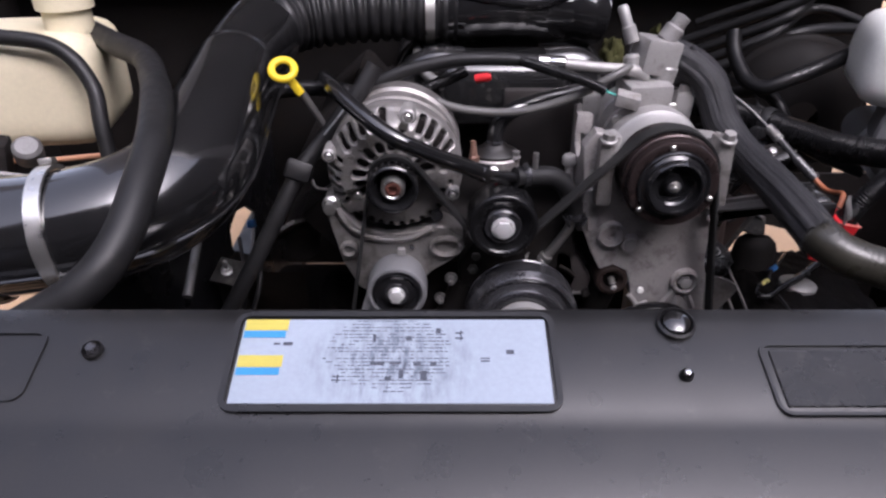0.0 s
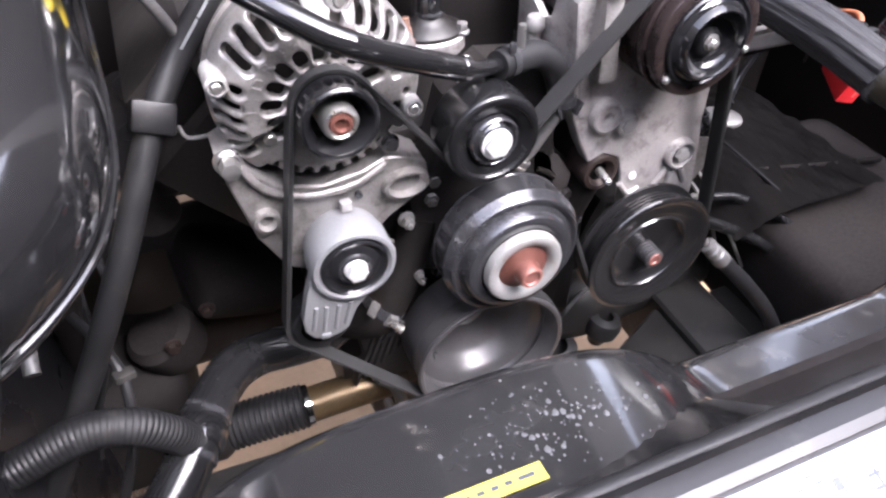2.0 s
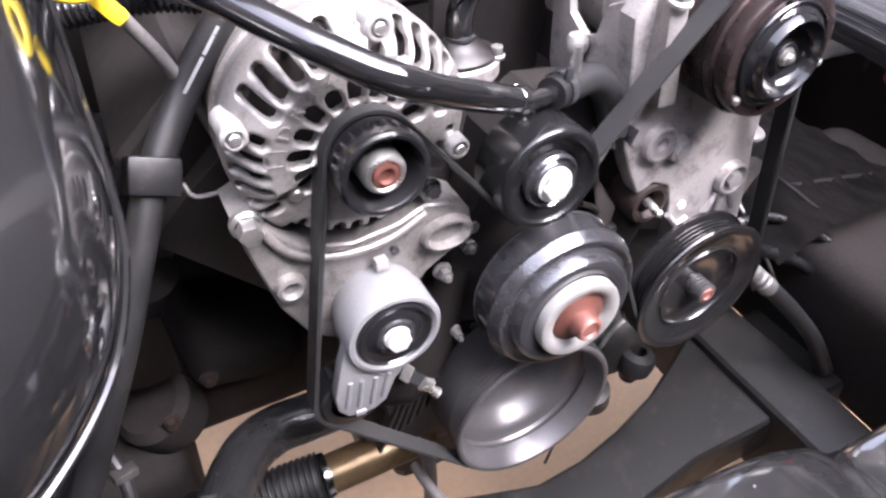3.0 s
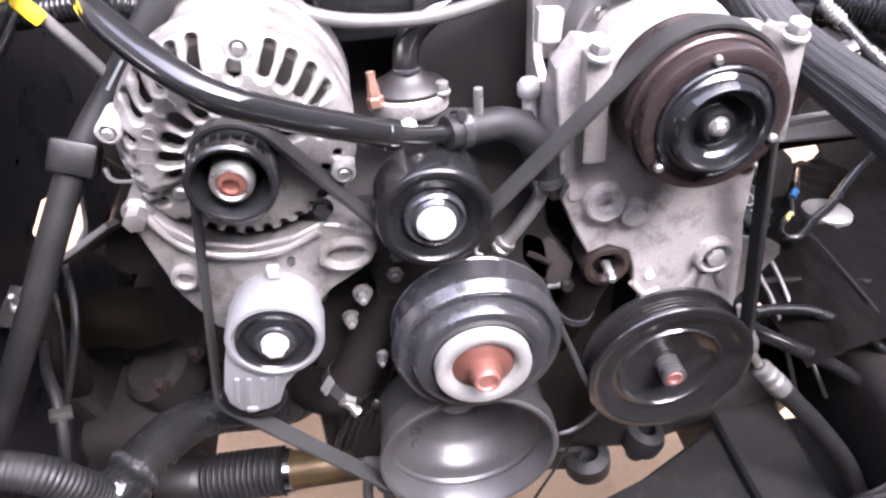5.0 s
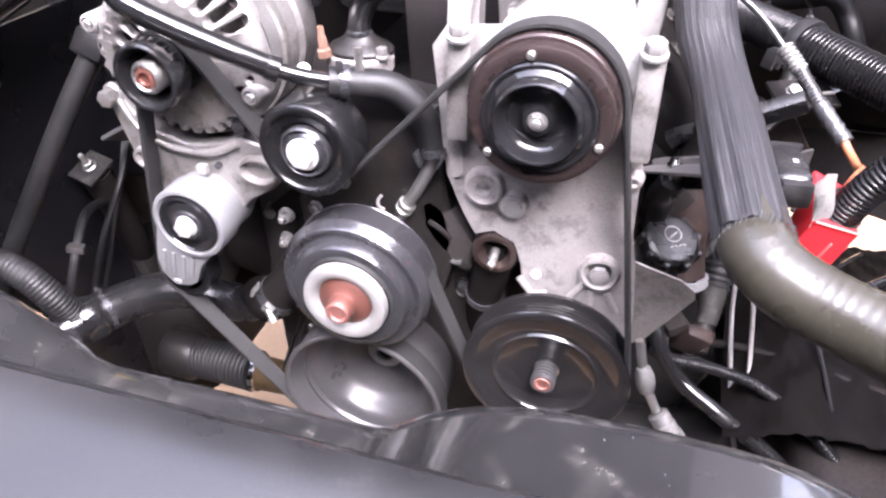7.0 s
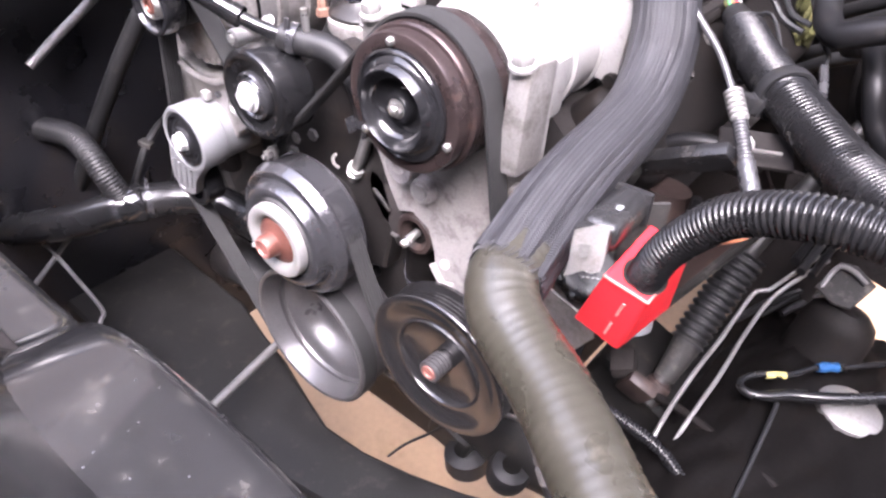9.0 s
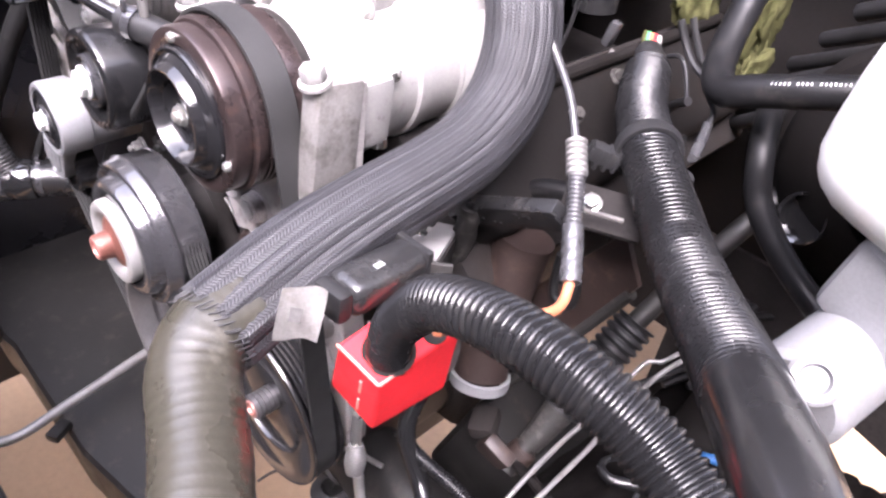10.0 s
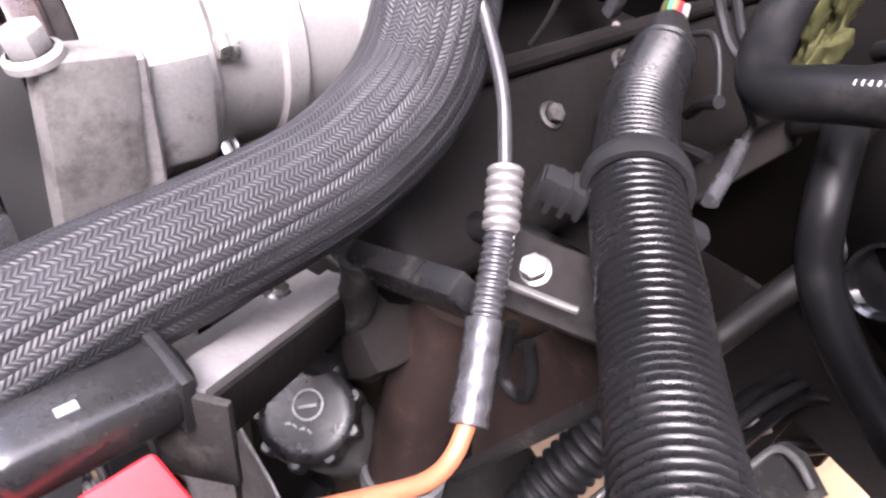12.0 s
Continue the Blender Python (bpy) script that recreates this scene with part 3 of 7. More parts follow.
tube([(-0.5, 0.3985, 1.106), (-0.2, 0.3985, 1.110), (0.1, 0.3985, 1.110), (0.56, 0.3985, 1.104)], 0.0045, 0.05, 14, bm=bm)
part("sealing_strip", bm, RUBBER, shroud, "black rubber sealing strip")
part("seam_rib", tube([(x / 100, 0.425, shroud_z(x / 100, 0.425) + 0.001) for x in range(10, 47, 3)], 0.003, 0.02, 8), SHROUD, shroud)
part("screw_boss", lathe([(0.009, 0), (0.009, 0.005), (0.006, 0.006), (0.0045, 0.001), (0, 0.001)], at(0.212, 0.439, shroud_z(0.212, 0.439) + 0.001, -20, 0, 0), 20), SHROUD, shroud)
rnd = random.Random(9)
bm = bmesh.new()
for i in range(170):
    x, y = rnd.gauss(-0.045, 0.022), rnd.gauss(0.458, 0.013)
    if not 0.41 < y < 0.492:
        continue
    s = rnd.uniform(0.0003, 0.0008) + (0.0012 * rnd.random() ** 8)
    bmesh.ops.create_icosphere(bm, subdivisions=1, radius=s, matrix=Matrix.Translation((x, y, shroud_z(x, y) + s * 0.1)) @ Matrix.Diagonal((1, 1.25, 0.5, 1)))
for i in range(26):
    x, y = rnd.gauss(0.40, 0.04), rnd.uniform(0.42, 0.49)
    s = rnd.uniform(0.0003, 0.0007)
    bmesh.ops.create_icosphere(bm, subdivisions=1, radius=s, matrix=Matrix.Translation((x, y, shroud_z(x, y) + s * 0.1)) @ Matrix.Diagonal((1, 1.25, 0.5, 1)))
WATER = pbr("dried_water_drops", (0.065, 0.065, 0.068), 0.2, 0.0, 0.1, 200, 0.0)
solo("water_drops", bm, WATER, "scattered pale water drops on the black shroud", "water drops", "stuff")
strip = thing("caution_strip", (-0.11, 0.43, 1.07), "narrow yellow caution strip with dark print on the shroud's edge", "label")
tilt = Matrix.Rotation(math.atan2(shroud_z(-0.11, 0.441) - shroud_z(-0.11, 0.433), 0.008), 4, "X")
part("sheet", box((0.1, 0.0095, 0.0006), Matrix.Translation((-0.111, 0.4365, shroud_z(-0.111, 0.4365) + 0.0012)) @ tilt, 0.0002, 1), LABEL_YELLOW, strip)
bm = bmesh.new()
x = -0.156
while x < -0.068:
    w = rnd.uniform(0.003, 0.009)
    box((w, 0.002, 0.0002), Matrix.Translation((x + w / 2, 0.4365, shroud_z(-0.111, 0.4365) + 0.0017)) @ tilt, 0, 2, bm)
    x += w + 0.003
part("print_line", bm, INK, strip, "dark printed words too small to read")

# ---- pulleys and belt ----
BELT_FRONT, BELT_BACK = 0.7668, 0.7865
PULLEY = {"alternator": (-0.059, 1.0505, 0.0272), "idler": (0.0735, 0.9960, 0.0440), "compressor": (0.2695, 1.0555, 0.0565), "steering": (0.291, 0.7785, 0.0748), "pump": (0.1042, 0.8542, 0.0730), "crank": (0.0945, 0.6872, 0.0885), "tensioner": (-0.094, 0.822, 0.029)}
ROUTE = [("alternator", 1), ("idler", -1), ("compressor", 1), ("steering", 1), ("pump", -1), ("crank", 1), ("tensioner", 1)]


def tangent(a, sa, b, sb):
    """Where a belt that runs clockwise (1) or anticlockwise (-1) leaves circle a and meets circle b."""
    (ax, az, ra), (bx, bz, rb) = a, b
    dx, dz = bx - ax, bz - az
    d = math.hypot(dx, dz)
    base = math.atan2(dz, dx)
    swing = math.acos(max(-1, min(1, (sa * ra - sb * rb) / d)))
    n = base + swing
    nx, nz = math.cos(n), math.sin(n)
    return (ax + nx * ra * sa, az + nz * ra * sa), (bx + nx * rb * sb, bz + nz * rb * sb)


def belt_line(grow):
    pts = []
    k = len(ROUTE)
    circ = [(PULLEY[n][0], PULLEY[n][1], PULLEY[n][2] + grow * s) for n, s in ROUTE]
    spans = [tangent(circ[i], ROUTE[i][1], circ[(i + 1) % k], ROUTE[(i + 1) % k][1]) for i in range(k)]
    for i in range(k):
        cx, cz, r = circ[i]
        s = ROUTE[i][1]
        a0 = math.atan2(spans[i - 1][1][1] - cz, spans[i - 1][1][0] - cx)
        a1 = math.atan2(spans[i][0][1] - cz, spans[i][0][0] - cx)
        turn = (a0 - a1) * s % (2 * math.pi)
        for q in range(25):
            a = a0 - s * turn * q / 24
            pts.append((cx + r * math.cos(a), cz + r * math.sin(a)))
    return pts


bm = bmesh.new()
inner, outer = belt_line(0.0004), belt_line(0.0048)
rings = []
n_rib = 6
w = BELT_BACK - BELT_FRONT
for (ix, iz), (ox, oz) in zip(inner, outer):
    ring = [bm.verts.new((ox, BELT_FRONT, oz)), bm.verts.new((ox, BELT_BACK, oz))]
    for r in range(2 * n_rib + 1):
        u = 1 - r / (2 * n_rib)
        f = 0.0 if r % 2 == 0 else 0.42
        f = 0.42 - f
        x, z = ix + (ox - ix) * f, iz + (oz - iz) * f
        ring.append(bm.verts.new((x, BELT_FRONT + w * u, z)))
    rings.append(ring)
for p, q in zip(rings, rings[1:] + rings[:1]):
    for i in range(len(p)):
        j = (i + 1) % len(p)
        bm.faces.new((p[i], q[i], q[j], p[j]))
solo("serpentine_belt", bm, BELT, "black ribbed rubber serpentine belt running round all the pulleys", "drive belt", angle=40)


def grooved(r, y0, y1, n=6, deep=0.0026):
    """Profile of a grooved pulley face from its back to its front."""
    out = []
    for i in range(n):
        u0, u1 = i / n, (i + 1) / n
        h0, h1 = y1 + (y0 - y1) * u0, y1 + (y0 - y1) * u1
        out += [(r, -(h0)), (r, -(h0 + (h1 - h0) * 0.2)), (r - deep, -(h0 + (h1 - h0) * 0.5)), (r, -(h0 + (h1 - h0) * 0.8))]
    out.append((r, -y0))
    return out


def turned(profile, x, z, segs=64, bm=None):
    """Turns a profile of (radius, -y) about the axis that runs from front to back at x, z."""
    return lathe(profile, front(x, 0, z), segs, bm)


# idler pulley
x, z, r = PULLEY["idler"]
idler = thing("idler_pulley", (x, 0.77, z - r), "smooth black idler pulley with a bright zinc bolt", "pulley")
part("wheel", turned([(0.012, -0.797), (r - 0.004, -0.795), (r - 0.0005, -0.792), (r - 0.0005, -0.7575), (r - 0.0012, -0.7545), (r - 0.0030, -0.7525), (r - 0.0055, -0.7517), (r - 0.0080, -0.7522), (r - 0.0095, -0.7540), (r - 0.0110, -0.7550), (0.0275, -0.7556), (0.0255, -0.7572), (0.0240, -0.7600), (0.0232, -0.7600)], x, z, 72), IDLER, idler)
part("bearing_cap", turned([(0.0232, -0.7600), (0.0228, -0.7530), (0.0212, -0.7512), (0.0195, -0.7530), (0.0185, -0.7545), (0.0165, -0.7530), (0.0155, -0.7512), (0, -0.7502)], x, z, 56), STEEL_GREY, idler, "dark steel bearing cap")
part("bolt", hexbolt(front(x, 0.7502, z), 0.0112, 0.0075, 1.28), SOFT_ZINC, idler, "bright hexagon bolt")

# water pump pulley: two rounded steps down to a pale hub ring
x, z, r = PULLEY["pump"]
pump = thing("water_pump_pulley", (x, 0.77, z - r), "stepped grey steel water pump pulley with rusty centre nut", "pulley")
part("wheel", turned([(0.03, -0.792), (r - 0.0025, -0.792), (r + 0.0006, -0.7905), (r + 0.0006, -0.789), (r - 0.0004, -0.788), (r - 0.0004, -0.766), (r + 0.0014, -0.7640), (r + 0.0018, -0.7620), (r + 0.0012, -0.7603), (r - 0.0005, -0.7585), (r - 0.0020, -0.7530), (r - 0.0038, -0.7508), (r - 0.0062, -0.7503), (r - 0.0090, -0.7522), (r - 0.0112, -0.7535), (r - 0.0126, -0.7528), (0.0590, -0.7490), (0.0576, -0.7430), (0.0556, -0.7400), (0.0525, -0.7388), (0.0470, -0.7392), (0.0430, -0.7400)], x, z, 80), STEEL_GREY, pump)
part("hub_ring", turned([(0.0412, -0.7402), (0.0410, -0.7335), (0.0398, -0.7306), (0.0375, -0.7296), (0.0320, -0.7300), (0.0282, -0.7322), (0.0262, -0.7362)], x, z, 64), HUB_WHITE, pump, "pale oxidised hub ring")
part("nut", turned([(0.0264, -0.7366), (0.0250, -0.7345), (0.0205, -0.7325), (0.0160, -0.7312), (0.0136, -0.7292), (0.0128, -0.7240), (0.0124, -0.7185), (0.0112, -0.7168)], x, z, 40), RUST, pump, "rusty brown threaded hub nut")
part("nut_face", turned([(0.0113, -0.7169), (0.0104, -0.7160), (0.0084, -0.7160), (0.0074, -0.7180), (0, -0.7180)], x, z, 32), COPPER, pump, "worn copper-coloured end face")

# crank pulley: a deep cup with a broad lip and a small ring hub far back
x, z, r = PULLEY["crank"]
crank = thing("crankshaft_pulley", (x, 0.78, z - r), "dished dull grey steel crankshaft pulley", "pulley")
part("rim", turned([(0.06, -0.842), (r - 0.004, -0.834), (r, -0.832)] + grooved(r, 0.7690, 0.790)[1:-1] + [(r + 0.0022, -0.7682), (r + 0.0034, -0.7668), (r + 0.003, -0.7648), (r + 0.0012, -0.7635), (r - 0.002, -0.7642), (r - 0.0045, -0.7680), (r - 0.0085, -0.7845), (r - 0.0092, -0.7865), (r - 0.0080, -0.7890), (r - 0.0070, -0.7920), (r - 0.0090, -0.7955), (0.070, -0.798), (0.064, -0.803), (0.060, -0.811), (0.056, -0.8195), (0.050, -0.825), (0.038, -0.831), (0.029, -0.8375), (0.022, -0.841)], x, z, 80), CRANK, crank)
part("hub", turned([(0.0215, -0.8425), (0.0208, -0.8385), (0.0195, -0.8372), (0.0108, -0.8372), (0.0094, -0.8385), (0.0088, -0.8420)], x, z, 48), HUB_WHITE, crank, "pale ring hub")
part("bore", turned([(0.0090, -0.8415), (0.0086, -0.8440), (0, -0.8440)], x, z, 32), IRON_AND_SHADE, crank, "dark bolt bore")

# power steering pulley
x, z, r = PULLEY["steering"]
steer = thing("power_steering_pulley", (x, 0.77, z - r), "glossy black power steering pulley with a ribbed hub shaft", "pulley")
part("wheel", turned([(0.03, -0.797), (r - 0.003, -0.797), (r + 0.0052, -0.794), (r + 0.0052, -0.7905)] + grooved(r, 0.768, 0.790, 5, 0.0034)[1:-1] + [(r + 0.0052, -0.7672), (r + 0.0062, -0.7662), (r + 0.0064, -0.7650), (r + 0.0056, -0.7634), (r + 0.0010, -0.7626), (0.068, -0.7655), (0.056, -0.7688), (0.0516, -0.7688), (0.0500, -0.7668), (0.0486, -0.7685), (0.0482, -0.7715), (0.0460, -0.7730), (0.030, -0.7745), (0.013, -0.7755)], x, z, 80), STEER_PAINT, steer)
ridges = [(0.0125, -0.785)]
for k in range(5):
    y0 = 0.7795 - 0.0043 * k
    ridges += [(0.0118, -y0), (0.0118, -(y0 - 0.0022)), (0.0102, -(y0 - 0.0027)), (0.0102, -(y0 - 0.0040))]
part("hub", turned(ridges + [(0.0120, -0.7588), (0.0118, -0.7560), (0.0105, -0.7548), (0.0082, -0.7550)], x, z, 32), CRANK, steer)
part("shaft_end", turned([(0.0084, -0.7556), (0.0078, -0.7538), (0.0055, -0.7536), (0.0048, -0.7556), (0, -0.7556)], x, z, 24), COPPER, steer, "copper-coloured shaft end")

# ---- alternator ----
AX, AZ = -0.0600, 1.0505
alt = thing("alternator", (AX, 0.82, 0.965), "silver cast aluminium alternator with cooling slots, behind the belt", "alternator")
part("rear_case", lathe([(0, -0.0), (0.081, -0.0), (0.083, 0.004), (0.083, 0.03), (0.079, 0.034), (0.079, 0.062), (0.084, 0.066), (0.084, 0.070), (0.08, 0.072)], front(AX, 0.905, AZ), 64), CAST, alt)
part("stator", lathe([(0.0812, 0), (0.0812, 0.034)], front(AX, 0.848, AZ), 64), STEEL_DULL, alt)
part("rotor_fan", lathe([(0.079, 0), (0.074, 0.004), (0.045, 0.005), (0.030, 0.003), (0, 0)], front(AX, 0.806, AZ), 48), DARK, alt, "dark rotor behind the slots")


def slotted_bell():
    """The domed front end: a flat face that rounds over into the case, pierced by round-ended slots."""
    def smooth(a, b, v):
        u = min(1.0, max(0.0, (v - a) / (b - a)))
        return u * u * (3 - 2 * u)

    def section(s):
        """Radius and depth at s metres along the skin from the shaft."""
        if s < 0.062:
            return s, 0.0
        a = (s - 0.062) / 0.0225
        if a < math.pi / 2:
            return 0.062 + 0.0225 * math.sin(a), 0.0225 * (1 - math.cos(a))
        return 0.0845, 0.0225 + (s - 0.062 - 0.0225 * math.pi / 2)

    def capsule(s, a, at_angle, s0, s1, half):
        d = radians((a - at_angle + 180) % 360 - 180)
        px, py = s * math.cos(d), s * math.sin(d)
        return math.hypot(px - min(s1, max(s0, px)), py) - half

    slots = [(a, 0.0665, 0.081, 0.0043) for a in (28, 39.5, 51, 62, 99, 110, 121, 132.5, 144)]
    slots += [(78, 0.0625, 0.0665, 0.0048), (161, 0.0670, 0.0685, 0.0042), (172, 0.0665, 0.083, 0.0034), (182, 0.0670, 0.083, 0.0034), (192, 0.0675, 0.083, 0.0034), (202, 0.0685, 0.083, 0.0032), (211, 0.0690, 0.083, 0.0030)]
    slots += [(-128 + 11 * k, 0.0700, 0.095, 0.0034) for k in range(9)]
    slots += [(338, 0.0640, 0.0645, 0.0042), (350, 0.0700, 0.0705, 0.0030), (6, 0.0600, 0.0620, 0.0030)]
    slots += [(12 + 20 * k, 0.0380, 0.0435 if k % 2 else 0.0455, 0.0054) for k in range(11)]

    def gap(s, a):
        d = min(capsule(s, a, *c) for c in slots if abs((a - c[0] + 180) % 360 - 180) < 24)
        low = (a + 180) % 360 - 180
        if -136 < low < -36:
            d = min(d, max(0.0745 - s, radians(abs(low + 86) - 48) * s))
        return d

    def skin(s, a):
        r, back = section(s)
        raised = smooth(20, 32, a % 360) * (1 - smooth(193, 206, a % 360))
        y = 0.7890 - 0.0150 * raised * (1 - smooth(0.064, 0.082, s)) + back * (1 - 0.30 * (1 - raised))
        y += 0.0040 * raised * (1 - smooth(0.030, 0.0355, s))
        return r, y

    bm = bmesh.new()
    count, rings, first, step = 420, 80, 0.024, 0.00098
    verts = []
    for k in range(rings):
        s = first + step * k
        verts.append([(s, 360 * i / count) for i in range(count)])
    field = [[gap(s, a) for s, a in row] for row in verts]
    made = {}

    def vert(k, i):
        if (k, i) not in made:
            s, a = verts[k][i]
            d = field[k][i]
            if abs(d) < step * 1.2:
                gs = (gap(s + 2e-4, a) - gap(s - 2e-4, a)) / 4e-4
                ga = (gap(s, a + 0.2) - gap(s, a - 0.2)) / (2 * radians(0.2) * s)
                n = max(0.3, gs * gs + ga * ga)
                if d < 0:
                    s, a = s - d * gs / n, a - math.degrees(d * ga / n / s)
                    d = 0.0
            r, y = skin(s, a)
            y += 0.0030 * max(0.0, 1 - d / 0.0026) ** 2
            made[(k, i)] = bm.verts.new((AX + r * math.cos(radians(a)), y, AZ + r * math.sin(radians(a))))
        return made[(k, i)]

    for k in range(rings - 1):
        for i in range(count):
            j = (i + 1) % count
            if (field[k][i] + field[k + 1][i] + field[k][j] + field[k + 1][j]) > 0:
                bm.faces.new((vert(k, i), vert(k, j), vert(k + 1, j), vert(k + 1, i)))
    bmesh.ops.recalc_face_normals(bm, faces=bm.faces[:])
    edge = [e for e in bm.edges if len(e.link_faces) == 1]
    ext = bmesh.ops.extrude_edge_only(bm, edges=edge)
    for v in ext["geom"]:
        if isinstance(v, bmesh.types.BMVert):
            rx, rz = v.co.x - AX, v.co.z - AZ
            r = math.hypot(rx, rz)
            pull = 0.006 * smooth(0.07, 0.084, r)
            v.co = Vector((v.co.x - rx / r * pull, v.co.y + 0.0065 - pull * 0.6, v.co.z - rz / r * pull))
    return bm


part("front_housing", slotted_bell(), CAST, alt, angle=50)
# ears with bolts
for ex, ez, er in ((-0.0415, 1.1255, 0.0098), (-0.137, 1.077, 0.0086), (0.012, 1.026, 0.0085)):
    ear = part("ear", lathe([(er, -0.022), (er, 0.006), (er - 0.002, 0.008), (0.006, 0.008), (0.005, 0.004), (0, 0.004)], front(ex, 0.789, ez), 28), CAST_LIGHT, alt)
    part("screw", lathe([(0.0042, 0.003), (0.004, 0.0085), (0.003, 0.0095), (0, 0.0095)], front(ex, 0.789, ez), 16), ZINC, ear)
part("ear_web", box((0.026, 0.020, 0.018), front(-0.044, 0.797, 1.116) @ Matrix.Rotation(radians(-12), 4, "Z"), 0.004, 3), CAST, alt)
for i, ch in enumerate("DR44G"):
    a = radians(151 - 14.2 * i)
    mm = front(AX, 0.7738, AZ) @ Matrix.Translation((0.0555 * math.cos(a), 0.0555 * math.sin(a), 0)) @ Matrix.Rotation(a - math.pi / 2, 4, "Z")
    part("letter", letters(ch, 0.0135, mm, 0.0012), CAST, alt, "raised cast letter")
part("cast_mark", rim_frame(0.0125, 0.010, 0.0007, 0.0007, front(AX, 0.7741, AZ) @ Matrix.Rotation(radians(169), 4, "Z") @ Matrix.Translation((0.0590, 0, 0)), 0.0012), CAST, alt, "raised cast square")
part("face_screw", lathe([(0.0052, 0), (0.0050, 0.004), (0.0036, 0.005), (0, 0.005)], front(-0.106, 0.7905, 1.022), 18), ZINC, alt, "bright screw head")
x, z, r = PULLEY["alternator"]
apul = part("pulley", turned([(0.012, -0.789), (r, -0.788)] + grooved(r, 0.7665, 0.7865)[1:-1] + [(r + 0.0018, -0.7655), (r + 0.0022, -0.7620), (r + 0.0032, -0.7565), (r + 0.0034, -0.7465), (r + 0.0026, -0.7430), (r + 0.0008, -0.7415), (r - 0.0016, -0.7420), (r - 0.0034, -0.7455), (r - 0.0044, -0.7500), (r - 0.006, -0.7550), (r - 0.0075, -0.7690), (0.018, -0.7710), (0.0125, -0.769)], x, z, 64), BLACK_PAINT, alt, "black grooved pulley")
part("shaft_nut", turned([(0.0150, -0.772), (0.0145, -0.7460), (0.0130, -0.7432), (0.0108, -0.7424), (0.0094, -0.7436), (0.0092, -0.7490)], x, z, 40), ZINC, apul, "bright shaft nut")
part("shaft_end", turned([(0.0092, -0.7460), (0.0085, -0.7425), (0.0058, -0.7418), (0.0045, -0.7445), (0, -0.7448)], x, z, 24), RUST, apul, "rusty shaft end")

# alternator bracket, carrying the tensioner
brk = thing("alternator_bracket", (-0.06, 0.83, 0.88), "silver cast bracket below the alternator, dusty", "bracket")
pts = [(-0.150, 1.012), (-0.146, 0.985), (-0.132, 0.925), (-0.112, 0.885), (-0.085, 0.868), (-0.045, 0.868), (-0.028, 0.895), (-0.012, 0.912), (0.014, 0.928), (0.028, 0.945), (0.026, 0.962), (0.006, 0.975), (-0.012, 0.980), (-0.035, 0.970), (-0.070, 0.9655), (-0.105, 0.975), (-0.126, 0.996), (-0.136, 1.018)]
part("casting", plate(pts, 0.045, front(0, 0.835, 0), 0.004, 3), CAST, brk)
part("ridge", tube([(-0.138, 0.789, 1.01), (-0.118, 0.787, 0.977), (-0.085, 0.786, 0.962), (-0.045, 0.786, 0.962), (-0.012, 0.787, 0.976)], 0.0035, 0.006, 10), CAST, brk)
part("boss", lathe([(0.021, 0), (0.019, 0.008), (0.0165, 0.0085), (0.0135, 0.001), (0, 0.0)], front(0.004, 0.7905, 0.949) @ Matrix.Diagonal((1.1, 0.72, 1, 1)), 36), CAST, brk)
part("boss", lathe([(0.012, 0), (0.011, 0.007), (0.008, 0.008), (0.006, 0.003), (0, 0.003)], front(-0.122, 0.7905, 0.945), 28), CAST, brk)
part("bolt", hexbolt(front(-0.141, 0.795, 1.007), 0.0085, 0.018, 1.35), ZINC, brk, "bright flanged bolt")
part("bolt", hexbolt(front(-0.008, 0.79, 0.994), 0.0062, 0.008, 1.3), STEEL_GREY, brk)
part("lug", box((0.010, 0.008, 0.010), at(-0.054, 0.782, 0.945), 0.0015), CAST_LIGHT, brk)
part("stud", lathe([(0.0035, 0), (0.0035, 0.004), (0, 0.0045)], front(-0.040, 0.79, 0.948), 16), STEEL_GREY, brk)

# tensioner
ten = thing("belt_tensioner", (-0.07, 0.77, 0.81), "silver cast belt tensioner with a ribbed arm and black cap", "belt tensioner")
tx, tz = -0.0595, 0.9015
part("spring_case", turned([(0.036, -0.81), (0.036, -0.779), (0.0386, -0.777), (0.0388, -0.7500), (0.0374, -0.7472), (0.0340, -0.7466), (0.0315, -0.7490)], tx, tz, 56), GREY_CAST, ten)
part("cap", turned([(0.0312, -0.7498), (0.0305, -0.7470), (0.0285, -0.746), (0.0275, -0.7475), (0.0235, -0.7485), (0.0205, -0.7470), (0.016, -0.7475), (0, -0.7475)], tx, tz, 48), BLACK_PAINT, ten, "glossy black round cap")
part("cap_ring", turned([(0.0165, -0.7470), (0.0162, -0.7445), (0.0135, -0.744), (0.012, -0.7465)], tx, tz, 36), STEEL_GREY, ten)
part("bolt", hexbolt(front(tx, 0.747, tz), 0.0095, 0.009, 1.15), SOFT_ZINC, ten, "bright hexagon bolt")
arm = [(-0.0965, 0.905), (-0.1045, 0.880), (-0.1120, 0.848), (-0.1110, 0.832), (-0.1040, 0.8215), (-0.0930, 0.8170), (-0.0800, 0.8185), (-0.0700, 0.8245), (-0.0610, 0.846), (-0.0480, 0.861), (-0.028, 0.878), (-0.04, 0.888), (-0.062, 0.872), (-0.085, 0.880)]
part("arm", plate(arm, 0.012, front(0, 0.764, 0), 0.0025, 2), GREY_CAST, ten)
